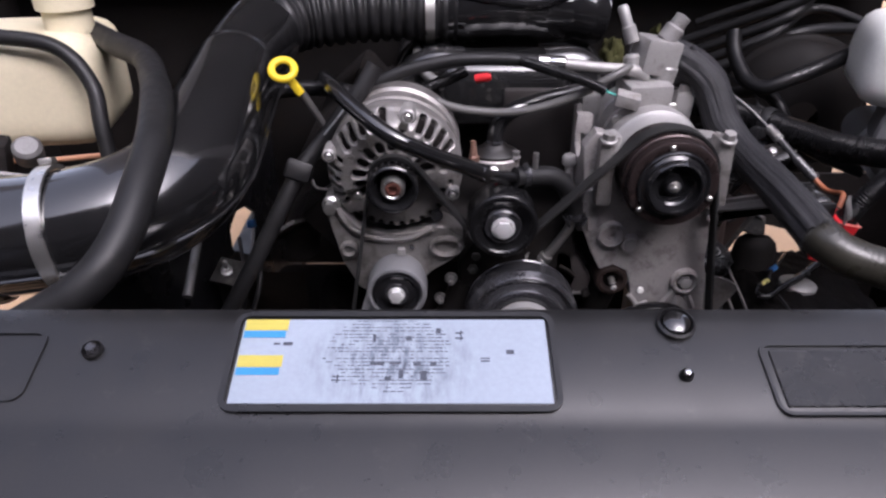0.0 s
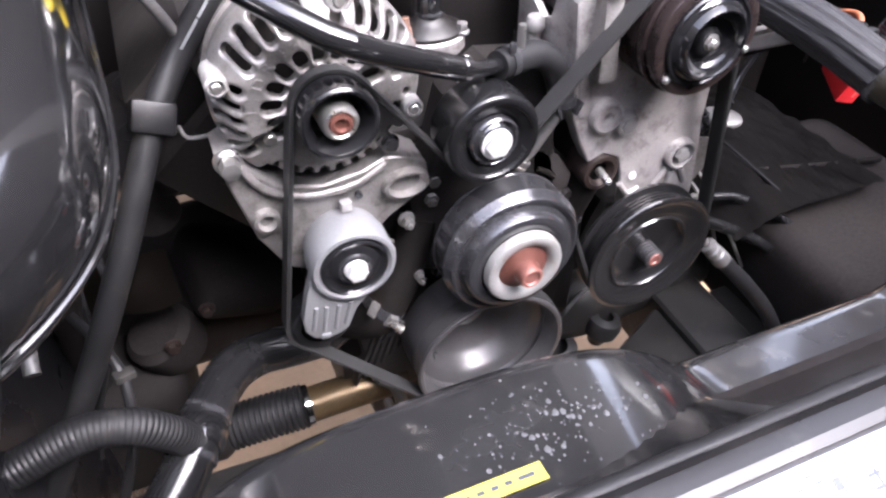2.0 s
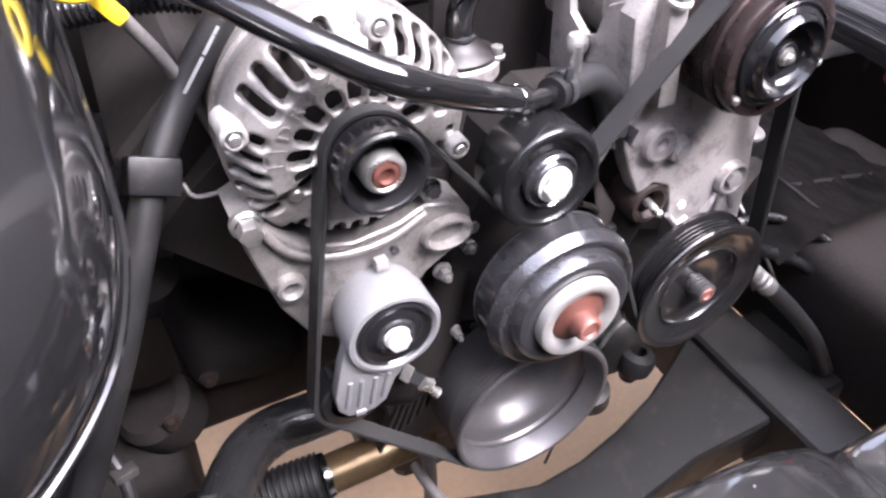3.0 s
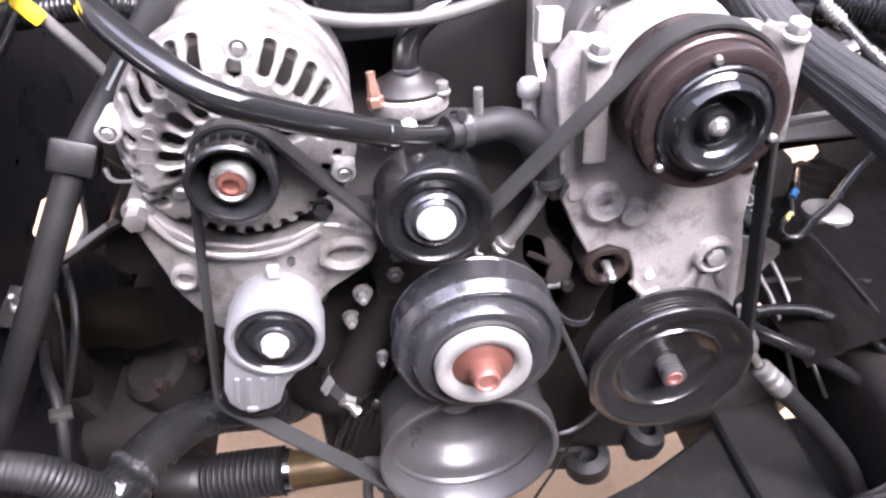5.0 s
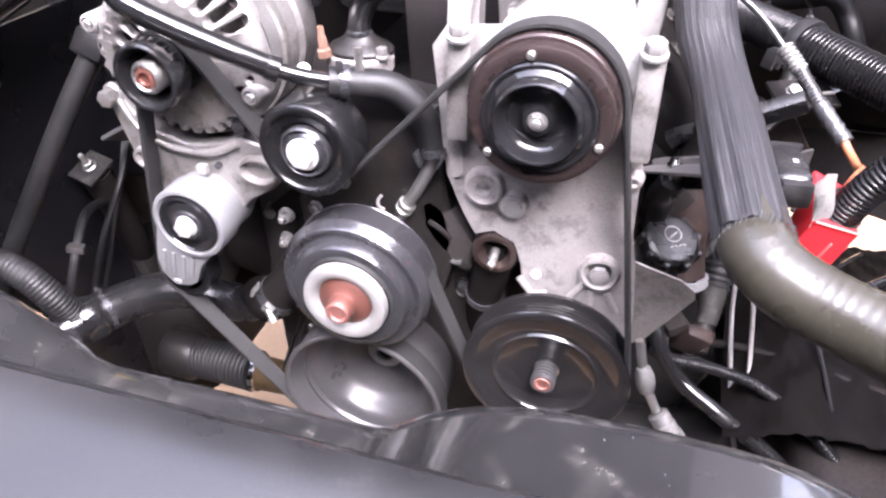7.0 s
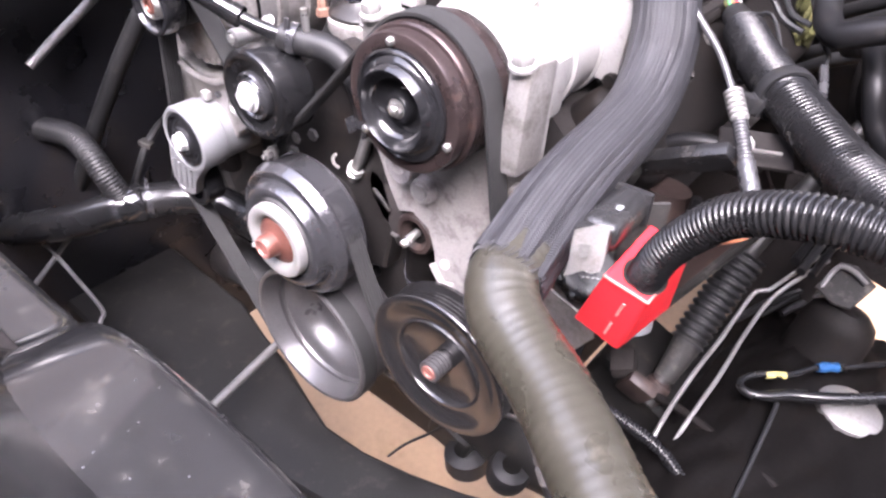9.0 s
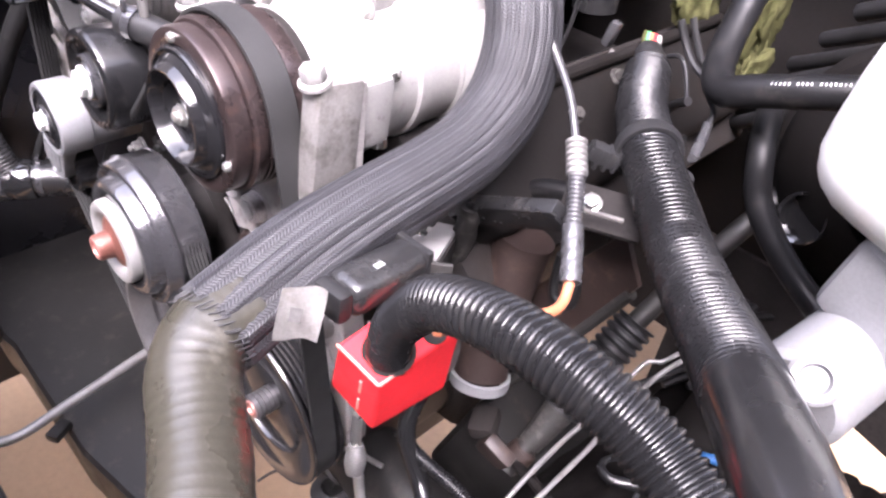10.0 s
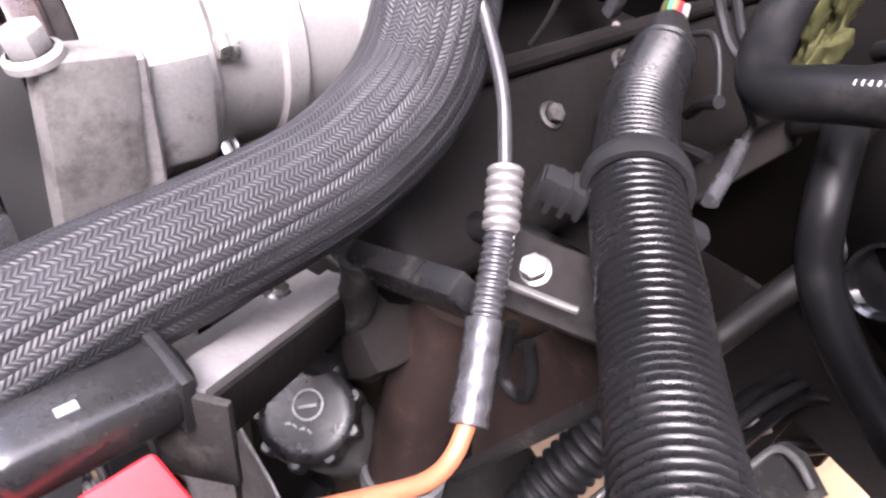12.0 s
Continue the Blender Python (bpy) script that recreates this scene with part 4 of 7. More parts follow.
for x0, z0, x1, z1 in ((-0.0985, 0.862, -0.1040, 0.8345), (-0.0890, 0.860, -0.0945, 0.829), (-0.0775, 0.858, -0.0835, 0.828), (-0.0660, 0.858, -0.0735, 0.8325)):
    part("rib", tube([(x0, 0.7515, z0), ((x0 + x1) / 2, 0.751, (z0 + z1) / 2), (x1, 0.7515, z1)], 0.0022, 0.006, 8), GREY_CAST, ten)
part("pad", box((0.009, 0.004, 0.005), at(-0.0935, 0.7515, 0.8225, 0, 8, 0), 0.001), GREY_CAST, ten)
x, z, r = PULLEY["tensioner"]
part("pulley", turned([(0.01, -0.79), (r, -0.789), (r, -0.766), (r - 0.002, -0.7645), (0.02, -0.7645)], x, z, 40), BLACK_PAINT, ten, "small black pulley behind the arm")

# ---- accessory bracket and compressor ----
acc = thing("accessory_bracket", (0.27, 0.82, 0.79), "large silver cast aluminium accessory bracket with bolt bosses", "bracket")
pts = [(0.172, 1.080), (0.176, 1.04), (0.180, 0.99), (0.184, 0.963), (0.197, 0.930), (0.210, 0.905), (0.228, 0.912), (0.247, 0.902), (0.254, 0.880), (0.256, 0.864), (0.270, 0.845), (0.275, 0.79), (0.30, 0.76), (0.365, 0.76), (0.363, 0.83), (0.357, 0.885), (0.350, 0.92), (0.347, 1.005), (0.350, 1.09), (0.338, 1.094), (0.334, 1.07), (0.31, 1.02), (0.27, 1.0), (0.225, 1.02), (0.205, 1.075), (0.197, 1.098), (0.186, 1.1)]
part("casting", plate(pts, 0.022, front(0, 0.824, 0), 0.0035, 3), CAST_PLATE, acc)
for bx, bz, r0, bolt in ((0.219, 0.961, 0.0185, 0), (0.2455, 0.947, 0.0135, 1), (0.327, 0.889, 0.019, 1), (0.343, 0.987, 0.008, 0)):
    boss = part("boss", lathe([(r0, -0.002), (r0 - 0.0015, 0.0085), (r0 - 0.004, 0.0095), (r0 - 0.0055, 0.0085)] + ([(r0 - 0.007, 0.002), (0, 0.002)] if bolt else [(0.0065, 0.0085), (0.0055, 0.002), (0, 0.002)]), front(bx, 0.802, bz), 36), CAST_PLATE, acc)
    if bolt:
        part("bolt", hexbolt(front(bx, 0.800, bz), 0.0088, 0.009, 1.1), CAST_LIGHT, boss)
part("dark_boss", lathe([(0.0225, -0.03), (0.0225, 0.002), (0.0205, 0.006), (0.0160, 0.0065), (0.0140, 0.002), (0.0095, -0.006), (0, -0.006)], front(0.2295, 0.808, 0.8865), 36), BROWN, acc, "dark stained hollow boss")
part("stud", lathe([(0.0042, 0), (0.0042, 0.02), (0.003, 0.022), (0, 0.022)], front(0.2295, 0.808, 0.887) @ Matrix.Rotation(radians(8), 4, "X"), 20), ZINC, acc, "bright threaded stud")
part("plug", lathe([(0.0048, 0), (0.0048, 0.0025), (0, 0.003)], front(0.270, 0.8015, 0.873), 6), WHITE, acc, "small pale plug")
part("channel", slot_bar(0.05, 0.013, 0.004, front(0.1905, 0.803, 0.995) @ Matrix.Rotation(radians(95), 4, "Z"), None), CAST_PLATE, acc)
for x0, z0, x1, z1 in ((0.2545, 0.866, 0.268, 0.848), (0.282, 0.853, 0.268, 0.848), (0.268, 0.848, 0.271, 0.832), (0.315, 0.872, 0.301, 0.850), (0.322, 0.866, 0.321, 0.845), (0.336, 0.865, 0.346, 0.845)):
    part("rib", tube([(x0, 0.801, z0), ((x0 + x1) / 2, 0.800, (z0 + z1) / 2), (x1, 0.801, z1)], 0.0034, 0.008, 8), CAST_PLATE, acc)
side_plane = Matrix(((0, 0, 1, 0.178), (1, 0, 0, 0), (0, 1, 0, 0), (0, 0, 0, 1)))
part("side_wall", plate([(0.818, 0.955), (0.862, 0.948), (0.905, 0.962), (0.918, 1.000), (0.922, 1.095), (0.905, 1.102), (0.893, 1.052), (0.872, 1.040), (0.856, 1.046), (0.846, 1.075), (0.818, 1.090)], 0.009, side_plane, 0.003, 2), CAST_PLATE, acc)
stud = part("tall_stud", lathe([(0.0062, 0), (0.0062, 0.048), (0.0048, 0.050)], at(0.172, 0.866, 0.985, 0, -4, 0), 18), CAST_PLATE, acc)
part("stud_cap", lathe([(0.0088, 0.046), (0.0098, 0.049), (0.0096, 0.056), (0.007, 0.060), (0, 0.061)], at(0.172, 0.866, 0.985, 0, -4, 0), 18), CAST_LIGHT, stud)
part("top_lug", box((0.020, 0.014, 0.026), at(0.180, 0.858, 1.092, 0, 3, 0), 0.003, 2), CAST_PLATE, acc)
shield = thing("heat_shield", (0.385, 0.835, 0.79), "thin grey metal shield plate bolted beside the bracket", "shield")
part("sheet", plate([(0.352, 0.886), (0.40, 0.872), (0.414, 0.862), (0.416, 0.852), (0.38, 0.795), (0.358, 0.775)], 0.0025, front(0, 0.8315, 0), 0.0008, 1), CAST, shield)

comp = thing("air_conditioning_compressor", (0.27, 0.88, 0.99), "bright cast aluminium air conditioning compressor with a dark clutch", "compressor")
cm = front(0.2695, 0, 1.0555)
part("body", lathe([(0.0, -0.985), (0.045, -0.985), (0.052, -0.98), (0.0535, -0.95), (0.0565, -0.948), (0.0565, -0.936), (0.0545, -0.934), (0.0545, -0.905), (0.0575, -0.903), (0.0575, -0.893), (0.055, -0.891), (0.055, -0.862), (0.060, -0.858), (0.060, -0.836), (0.056, -0.832), (0.05, -0.812), (0.035, -0.803), (0.0, -0.803)], cm, 64), CAST_LIGHT, comp)
for sx in (-1, 1):
    lug = part("lug", box((0.019, 0.034, 0.085), at(0.270 + sx * 0.0715, 0.800, 1.052, -6, 0, 0), 0.004), CAST, comp)
    part("bolt", hexbolt(at(0.270 + sx * 0.0715, 0.790, 1.093, 12, 0, 0), 0.0078, 0.012, 1.3), CAST_LIGHT, lug)
    part("lug_web", box((0.03, 0.03, 0.05), at(0.270 + sx * 0.06, 0.835, 1.062, 0, sx * 5, 0), 0.006), CAST_LIGHT, comp)
    lug = part("lug", box((0.026, 0.026, 0.075), at(0.270 + sx * 0.062, 0.95, 1.066, 0, sx * 5, 0), 0.005), CAST_LIGHT, comp)
    part("bolt", hexbolt(at(0.270 + sx * 0.0655, 0.95, 1.102), 0.0085, 0.012, 1.35), CAST_LIGHT, lug)
for a in (20, 65, 140, 200, 320):
    part("case_bolt", hexbolt(cm @ Matrix.Rotation(radians(a), 4, "Z") @ Matrix.Translation((0.058, 0, -0.868)), 0.0055, 0.008, 1.2), ZINC, comp)
part("manifold", box((0.06, 0.055, 0.032), at(0.262, 0.895, 1.122, 4, 0, 8), 0.006), CAST_LIGHT, comp)
part("manifold_cap", lathe([(0.017, 0), (0.017, 0.018), (0.012, 0.024), (0, 0.024)], at(0.285, 0.905, 1.134, 0, 12, 0), 24), CAST_LIGHT, comp)
part("manifold_cap", lathe([(0.012, 0), (0.012, 0.03), (0.008, 0.034), (0, 0.034)], at(0.248, 0.9, 1.134, -12, -6, 0), 24), CAST_LIGHT, comp)
part("coil", lathe([(0.05, -0.812), (0.054, -0.81), (0.054, -0.798), (0.03, -0.797)], cm, 56), DARK, comp)
x, z, r = PULLEY["compressor"]
cl = part("clutch_pulley", turned([(0.03, -0.803), (r - 0.001, -0.803), (r + 0.0005, -0.801), (r + 0.0005, -0.792)] + grooved(r, 0.766, 0.791)[1:-1] + [(r + 0.0006, -0.7645), (r + 0.0006, -0.760), (r - 0.001, -0.7585), (0.052, -0.758), (0.0505, -0.7605), (0.048, -0.7605)], x, z, 72), CLUTCH, comp, "brown-black grooved clutch pulley")
part("armature", turned([(0.0535, -0.7575), (0.0538, -0.7480), (0.0528, -0.7458), (0.0512, -0.7450), (0.0475, -0.7446), (0.0432, -0.7450), (0.0428, -0.7470)], x, z, 72), CLUTCH, cl, "brown-black armature ring")
part("clutch_plate", turned([(0.0428, -0.7475), (0.0426, -0.7425), (0.0416, -0.7412), (0.0400, -0.7410), (0.0385, -0.7424), (0.0370, -0.7412), (0.0358, -0.7396), (0.0338, -0.7385), (0.0322, -0.7345), (0.0308, -0.7325), (0.0294, -0.7326), (0.0282, -0.7350), (0.0274, -0.7395), (0.0248, -0.7440), (0.0205, -0.7472), (0.0145, -0.7486), (0.0125, -0.7480), (0.0115, -0.7415), (0.0105, -0.740), (0.0075, -0.740)], x, z, 72), BLACK_PAINT, cl, "glossy black stepped clutch hub")
part("centre_bolt", hexbolt(front(x, 0.7415, z), 0.0062, 0.005, 1.25, 0.002), ZINC, cl, "bright centre bolt")
for a in (100, 220, 340):
    part("rivet", lathe([(0.0034, 0), (0.0032, 0.0025), (0.002, 0.0035), (0, 0.0035)], front(x + 0.0475 * math.cos(radians(a)), 0.7448, z + 0.0475 * math.sin(radians(a))), 16), ZINC, cl, "bright rivet")

def hose_thing(name, points, radius, material, label, category="hose", step=0.006, segs=20, **kw):
    p = points[len(points) // 2]
    t = thing(name, p, label, category)
    part("tube", tube(points, radius, step, segs, **kw), material, t)
    return t


def conduit_thing(name, points, radius, label, pitch=0.0046, depth=0.13, material=CONDUIT):
    t = thing(name, points[len(points) // 2], label, "conduit")
    part("conduit", ribbed(points, radius, pitch, depth), material, t)
    return t


def way_at(pts, i):
    return (Vector(pts[min(i + 1, len(pts) - 1)]) - Vector(pts[max(i - 1, 0)])).normalized()


# ---- engine behind the drive ----
eng = thing("engine_block", (0.1, 1.05, 0.55), "dark oily engine block with timing cover and water pump", "engine")
part("block", box((0.34, 0.5, 0.42), at(0.105, 1.12, 0.74), 0.02), BLOCK, eng)
part("timing_cover", plate([(-0.03, 0.60), (-0.05, 0.75), (-0.03, 0.87), (0.04, 0.93), (0.17, 0.93), (0.23, 0.86), (0.24, 0.75), (0.22, 0.60)], 0.03, front(0, 0.875, 0), 0.006, 2), BLOCK, eng)
part("pump_body", plate([(0.03, 0.80), (0.02, 0.90), (0.045, 0.94), (0.06, 1.0), (0.10, 1.03), (0.17, 1.02), (0.178, 0.93), (0.19, 0.88), (0.17, 0.80), (0.10, 0.775)], 0.045, front(0, 0.865, 0), 0.008, 3), BLOCK, eng)
part("pump_neck", tube([(0.035, 0.840, 0.862), (0.016, 0.828, 0.822), (-0.006, 0.815, 0.787), (-0.030, 0.812, 0.759), (-0.060, 0.840, 0.742)], 0.0225, 0.006, 24), DEEP_BLACK, eng, "black hose neck")
part("pump_boss", lathe([(0.035, 0), (0.035, 0.04), (0.03, 0.045), (0, 0.045)], front(0.103, 0.835, 0.857), 36), BLOCK, eng)
part("head", box((0.15, 0.46, 0.16), at(-0.10, 1.12, 0.93, 0, -42, 0), 0.015), BLOCK, eng)
part("head", box((0.15, 0.46, 0.16), at(0.30, 1.12, 0.91, 0, 42, 0), 0.015), IRON_AND_SHADE, eng)
part("valve_cover", box((0.10, 0.44, 0.07), at(-0.155, 1.13, 1.01, 0, -42, 0), 0.015, 3), BLOCK, eng)
# Blacker than the left cover: the shadow over it is coloured in.
part("valve_cover", box((0.10, 0.44, 0.07), at(0.350, 1.13, 0.975, 0, 42, 0), 0.02, 4), DEEP_BLACK, eng)
for k in range(3):
    part("cover_bolt", hexbolt(at(0.352 + 0.012 * (k % 2), 0.965 + 0.075 * k, 1.0225 - 0.011 * (k % 2), 0, 42, 0), 0.006, 0.007, 1.4), POST, eng, "small dusty bolt head")
part("cover_rib", tube([(0.338, 0.93, 1.034), (0.338, 1.10, 1.034), (0.338, 1.33, 1.034)], 0.006, 0.03, 10), DEEP_BLACK, eng)
part("oil_pan", box((0.26, 0.45, 0.15), at(0.11, 1.12, 0.5), 0.03, 3), BLOCK, eng)
for bx, by, bz in ((0.165, 0.822, 0.975), (0.045, 0.822, 0.915), (0.185, 0.845, 0.87), (0.188, 0.845, 0.80), (-0.03, 0.845, 0.86), (0.02, 0.845, 0.80), (0.075, 0.82, 0.93)):
    part("bolt", hexbolt(front(bx, by + 0.01, bz), 0.0068, 0.014, 1.3), STEEL_DULL, eng)
manifold = thing("intake_manifold", (0.09, 1.15, 1.0), "black plastic intake manifold with curved runners on the engine", "intake manifold")
part("plenum", box((0.2, 0.4, 0.10), at(0.09, 1.2, 1.08), 0.03, 4), SHROUD, manifold)
part("front_wall", box((0.125, 0.012, 0.15), at(0.150, 0.985, 1.025, 6, 0, 0), 0.004, 2), DUSTY_PANEL, manifold, "dull brown-grey front wall")
for i in range(4):
    y = 1.03 + 0.1 * i
    for s in (-1, 1):
        part("runner", tube([(0.09 + s * 0.06, y, 1.12), (0.09 + s * 0.11, y, 1.12), (0.09 + s * 0.145, y, 1.085), (0.09 + s * 0.15, y, 1.03)], 0.025, 0.012, 16), SHROUD, manifold)
rail = thing("fuel_rail", (0.0, 1.1, 1.08), "dark steel fuel rail along the intake manifold", "fuel rail")
part("pipe", tube([(0.0, 0.97, 1.105), (-0.03, 1.0, 1.12), (-0.04, 1.1, 1.125), (-0.04, 1.36, 1.125)], 0.007, 0.01, 12), STEEL_DULL, rail)
part("red_cap", lathe([(0.006, 0), (0.006, 0.018), (0.004, 0.022), (0, 0.022)], along((0.045, 0.955, 1.12), (0.9, -0.2, 0.2)), 16), RED, rail, "small red cap")

for k in range(6):
    part("cover_rib", box((0.004, 0.014, 0.11), at(-0.035 + 0.012 * k, 0.848, 0.66 + 0.01 * k, 0, 20, 0), 0.0015), BLOCK, eng)
for k in range(8):
    a = 2 * math.pi * k / 8 + 0.3
    part("bolt", hexbolt(front(0.103 + 0.098 * math.cos(a), 0.845, 0.857 + 0.098 * math.sin(a)), 0.0055, 0.010, 1.35), STEEL_GREY, eng)
band = part("neck_clamp", lathe([(0.0228, -0.006), (0.0246, -0.006), (0.0246, 0.006), (0.0228, 0.006), (0.0228, -0.006)], along((-0.018, 0.813, 0.772), (-0.62, -0.08, -0.75)), 32), STEEL_GREY, eng, "steel hose clamp")
part("clamp_screw", lathe([(0.0042, -0.009), (0.0042, 0.006), (0.0055, 0.0065), (0.0055, 0.011), (0, 0.0115)], along((-0.016, 0.786, 0.768), (0.5, -0.3, -0.55)), 14), ZINC, band, "bright clamp screw")
part("clamp_housing", box((0.012, 0.008, 0.014), at(-0.018, 0.789, 0.772, 10, 40, 0), 0.0015), STEEL_DULL, band)
part("clamp_tail", box((0.003, 0.010, 0.016), at(-0.034, 0.795, 0.790, 0, 40, 25), 0.0006), STEEL_DULL, band, "bent band end")
for lx, ly, lz, lr in ((0.041, 0.826, 0.896, 0.0075), (0.011, 0.812, 0.886, 0.0062), (0.020, 0.805, 0.812, 0.0045), (-0.004, 0.83, 0.842, 0.0058)):
    part("front_bolt", hexbolt(front(lx, ly, lz), lr, 0.011, 1.4, 0.004), STEEL_DULL, eng, "dull bolt head")
tab = part("casting_tab", plate([(0.150, 0.918), (0.160, 0.928), (0.184, 0.912), (0.205, 0.880), (0.203, 0.862), (0.190, 0.853), (0.168, 0.868), (0.152, 0.892)], 0.028, front(0, 0.848, 0), 0.005, 2), DUSTY_PANEL, eng, "dull brown-grey casting tab")
part("tab_groove", tube([(0.160, 0.8195, 0.900), (0.172, 0.819, 0.893), (0.182, 0.8195, 0.884)], 0.003, 0.004, 8), BLOCK, tab)
part("stud", lathe([(0.0062, -0.03), (0.0062, 0), (0.0050, 0.003), (0, 0.0035)], front(0.199, 0.8165, 0.857), 18), BLOCK, eng, "black stud end")
part("rod", tube([(0.176, 0.826, 0.852), (0.188, 0.822, 0.855), (0.197, 0.820, 0.857)], 0.003, 0.004, 10), STEEL_DULL, eng, "short grey rod")
part("pale_clip", tube([(0.116, 0.812, 0.926), (0.1125, 0.8105, 0.921), (0.113, 0.811, 0.914), (0.118, 0.813, 0.910)], 0.0017, 0.002, 8), TAG, eng, "small pale bent clip")
hose_b = thing("bypass_hose", (0.21, 0.84, 0.78), "thick black hose tucked below the accessory bracket", "hose")
part("hose", tube([(0.231, 0.829, 0.889), (0.227, 0.828, 0.866), (0.219, 0.830, 0.838), (0.212, 0.838, 0.80), (0.207, 0.858, 0.75), (0.20, 0.88, 0.70)], lambda s: 0.0205 - 0.03 * min(s, 0.1), 0.006, 24), DEEP_BLACK, hose_b)
part("clamp", lathe([(0.0186, -0.004), (0.0204, -0.004), (0.0204, 0.004), (0.0186, 0.004), (0.0186, -0.004)], along((0.2135, 0.835, 0.81), (-0.18, 0.2, -0.95)), 28), STEEL_GREY, hose_b, "dull steel clamp")
for pts, r in (([(-0.29, 0.95, 0.86), (-0.28, 0.90, 0.82), (-0.30, 0.87, 0.76), (-0.33, 0.86, 0.69), (-0.35, 0.85, 0.62)], 0.004), ([(-0.33, 0.99, 0.85), (-0.315, 0.94, 0.80), (-0.32, 0.90, 0.73), (-0.34, 0.88, 0.66)], 0.0032), ([(0.03, 0.86, 0.72), (0.0, 0.845, 0.69), (-0.03, 0.85, 0.66), (-0.05, 0.87, 0.61)], 0.004)):
    hose_thing("engine_wire", pts, r, RUBBER, "thin black wire beside the engine", "wire", 0.006, 8)
sen = thing("crank_sensor", (-0.03, 0.85, 0.66), "dark sensor plug with a pale lock tab on the engine front", "sensor")
part("plug", box((0.02, 0.022, 0.026), at(0.012, 0.845, 0.705, 20, 30, 0), 0.004), PLASTIC, sen)
part("lock_tab", box((0.008, 0.004, 0.012), at(0.006, 0.832, 0.712, 20, 30, 0), 0.001), STEEL_DULL, sen)
pl = thing("heat_baffle", (-0.28, 0.93, 0.70), "crumpled brown-grey heat baffle below the manifold", "baffle")
bm = bmesh.new()
grid = [[bm.verts.new((-0.33 + 0.012 * i, 0.955 + 0.004 * math.sin(i * 0.7 + j * 0.5) + 0.003 * math.cos(j * 0.9), 0.72 + 0.012 * j + 0.002 * math.sin(i * 0.8))) for i in range(10)] for j in range(8)]
for p, q in zip(grid, grid[1:]):
    for i in range(9):
        bm.faces.new((p[i], p[i + 1], q[i + 1], q[i]))
bmesh.ops.solidify(bm, geom=bm.faces[:], thickness=0.002)
part("sheet", bm, pbr("scorched_sheet_metal", (0.02, 0.016, 0.013), 0.6, 0.2, 0.5, 60, 0.5, (0.01, 0.009, 0.008), 0.4, 0.0, 0.2), pl, angle=50)

# coolant pipe assembly over the alternator
pipe = thing("coolant_pipe", (0.0, 0.77, 1.05), "satin black coolant pipe bent across the alternator, with a hose elbow", "pipe")
part("pipe", tube([(-0.158, 0.925, 1.133), (-0.147, 0.860, 1.148), (-0.124, 0.798, 1.152), (-0.095, 0.762, 1.139), (-0.068, 0.741, 1.125), (-0.046, 0.733, 1.114), (-0.02, 0.740, 1.099), (0.016, 0.752, 1.080), (0.050, 0.769, 1.060)], 0.0098, 0.004, 22), GLOSS, pipe)
part("sleeve_end", lathe([(0.0098, 0), (0.0108, 0.001), (0.0108, 0.010), (0.0098, 0.011)], along((0.043, 0.7655, 1.064), (0.85, 0.42, -0.45)), 24), GLOSS, pipe)
part("thin_tube", tube([(0.046, 0.767, 1.062), (0.07, 0.777, 1.053), (0.10, 0.790, 1.046)], 0.0066, 0.005, 16), GLOSS, pipe)
elbow = part("elbow", tube([(0.088, 0.785, 1.048), (0.112, 0.795, 1.045), (0.136, 0.803, 1.041), (0.155, 0.807, 1.026), (0.166, 0.808, 1.003), (0.171, 0.808, 0.982)], 0.0125, 0.004, 22), RUBBER, pipe, "black rubber elbow hose")
part("clip", lathe([(0.0128, -0.004), (0.0142, -0.004), (0.0142, 0.004), (0.0128, 0.004), (0.0128, -0.004)], along((0.100, 0.790, 1.047), (0.92, 0.36, -0.1)), 28), STEEL_GREY, elbow, "spring clip")
part("clip_tang", box((0.006, 0.003, 0.012), at(0.1, 0.782, 1.062), 0.0008), STEEL_GREY, elbow)
part("clip", lathe([(0.0128, -0.004), (0.0142, -0.004), (0.0142, 0.004), (0.0128, 0.004), (0.0128, -0.004)], along((0.171, 0.808, 0.986), (0.1, 0.0, -1.0)), 28), STEEL_GREY, elbow, "spring clip")
for ex in (0.160, 0.181):
    part("clip_ear", box((0.003, 0.010, 0.014), at(ex, 0.795, 0.982, 0, 25 if ex > 0.17 else -20, 0), 0.0008), STEEL_GREY, elbow)
part("tail_pipe", tube([(0.171, 0.808, 0.985), (0.164, 0.810, 0.962), (0.150, 0.8145, 0.934), (0.1395, 0.817, 0.917), (0.131, 0.820, 0.900)], 0.0062, 0.004, 18), STEEL_DULL, pipe, "dull grey metal pipe")
part("pipe_ring", lathe([(0.0062, -0.003), (0.0088, -0.0025), (0.0092, 0.001), (0.0075, 0.002), (0.0075, 0.004), (0.0090, 0.005), (0.0086, 0.008), (0.0062, 0.0085)], along((0.1395, 0.817, 0.917), (-0.5, 0.12, -0.85)), 28), ZINC, pipe, "bright crimped ring")
part("bolt", hexbolt(at(0.062, 0.792, 1.052, 60, 0, 0), 0.0048, 0.006, 1.35), ZINC, pipe)
part("stud", tube([(0.113, 0.792, 1.057), (0.113, 0.792, 1.078)], 0.0035, 0.004, 10), ZINC, pipe)

# thermostat housing and the hose above it
therm = thing("thermostat_housing", (0.06, 0.88, 1.02), "dirty pale thermostat housing with a black hose and brown sender", "thermostat housing")
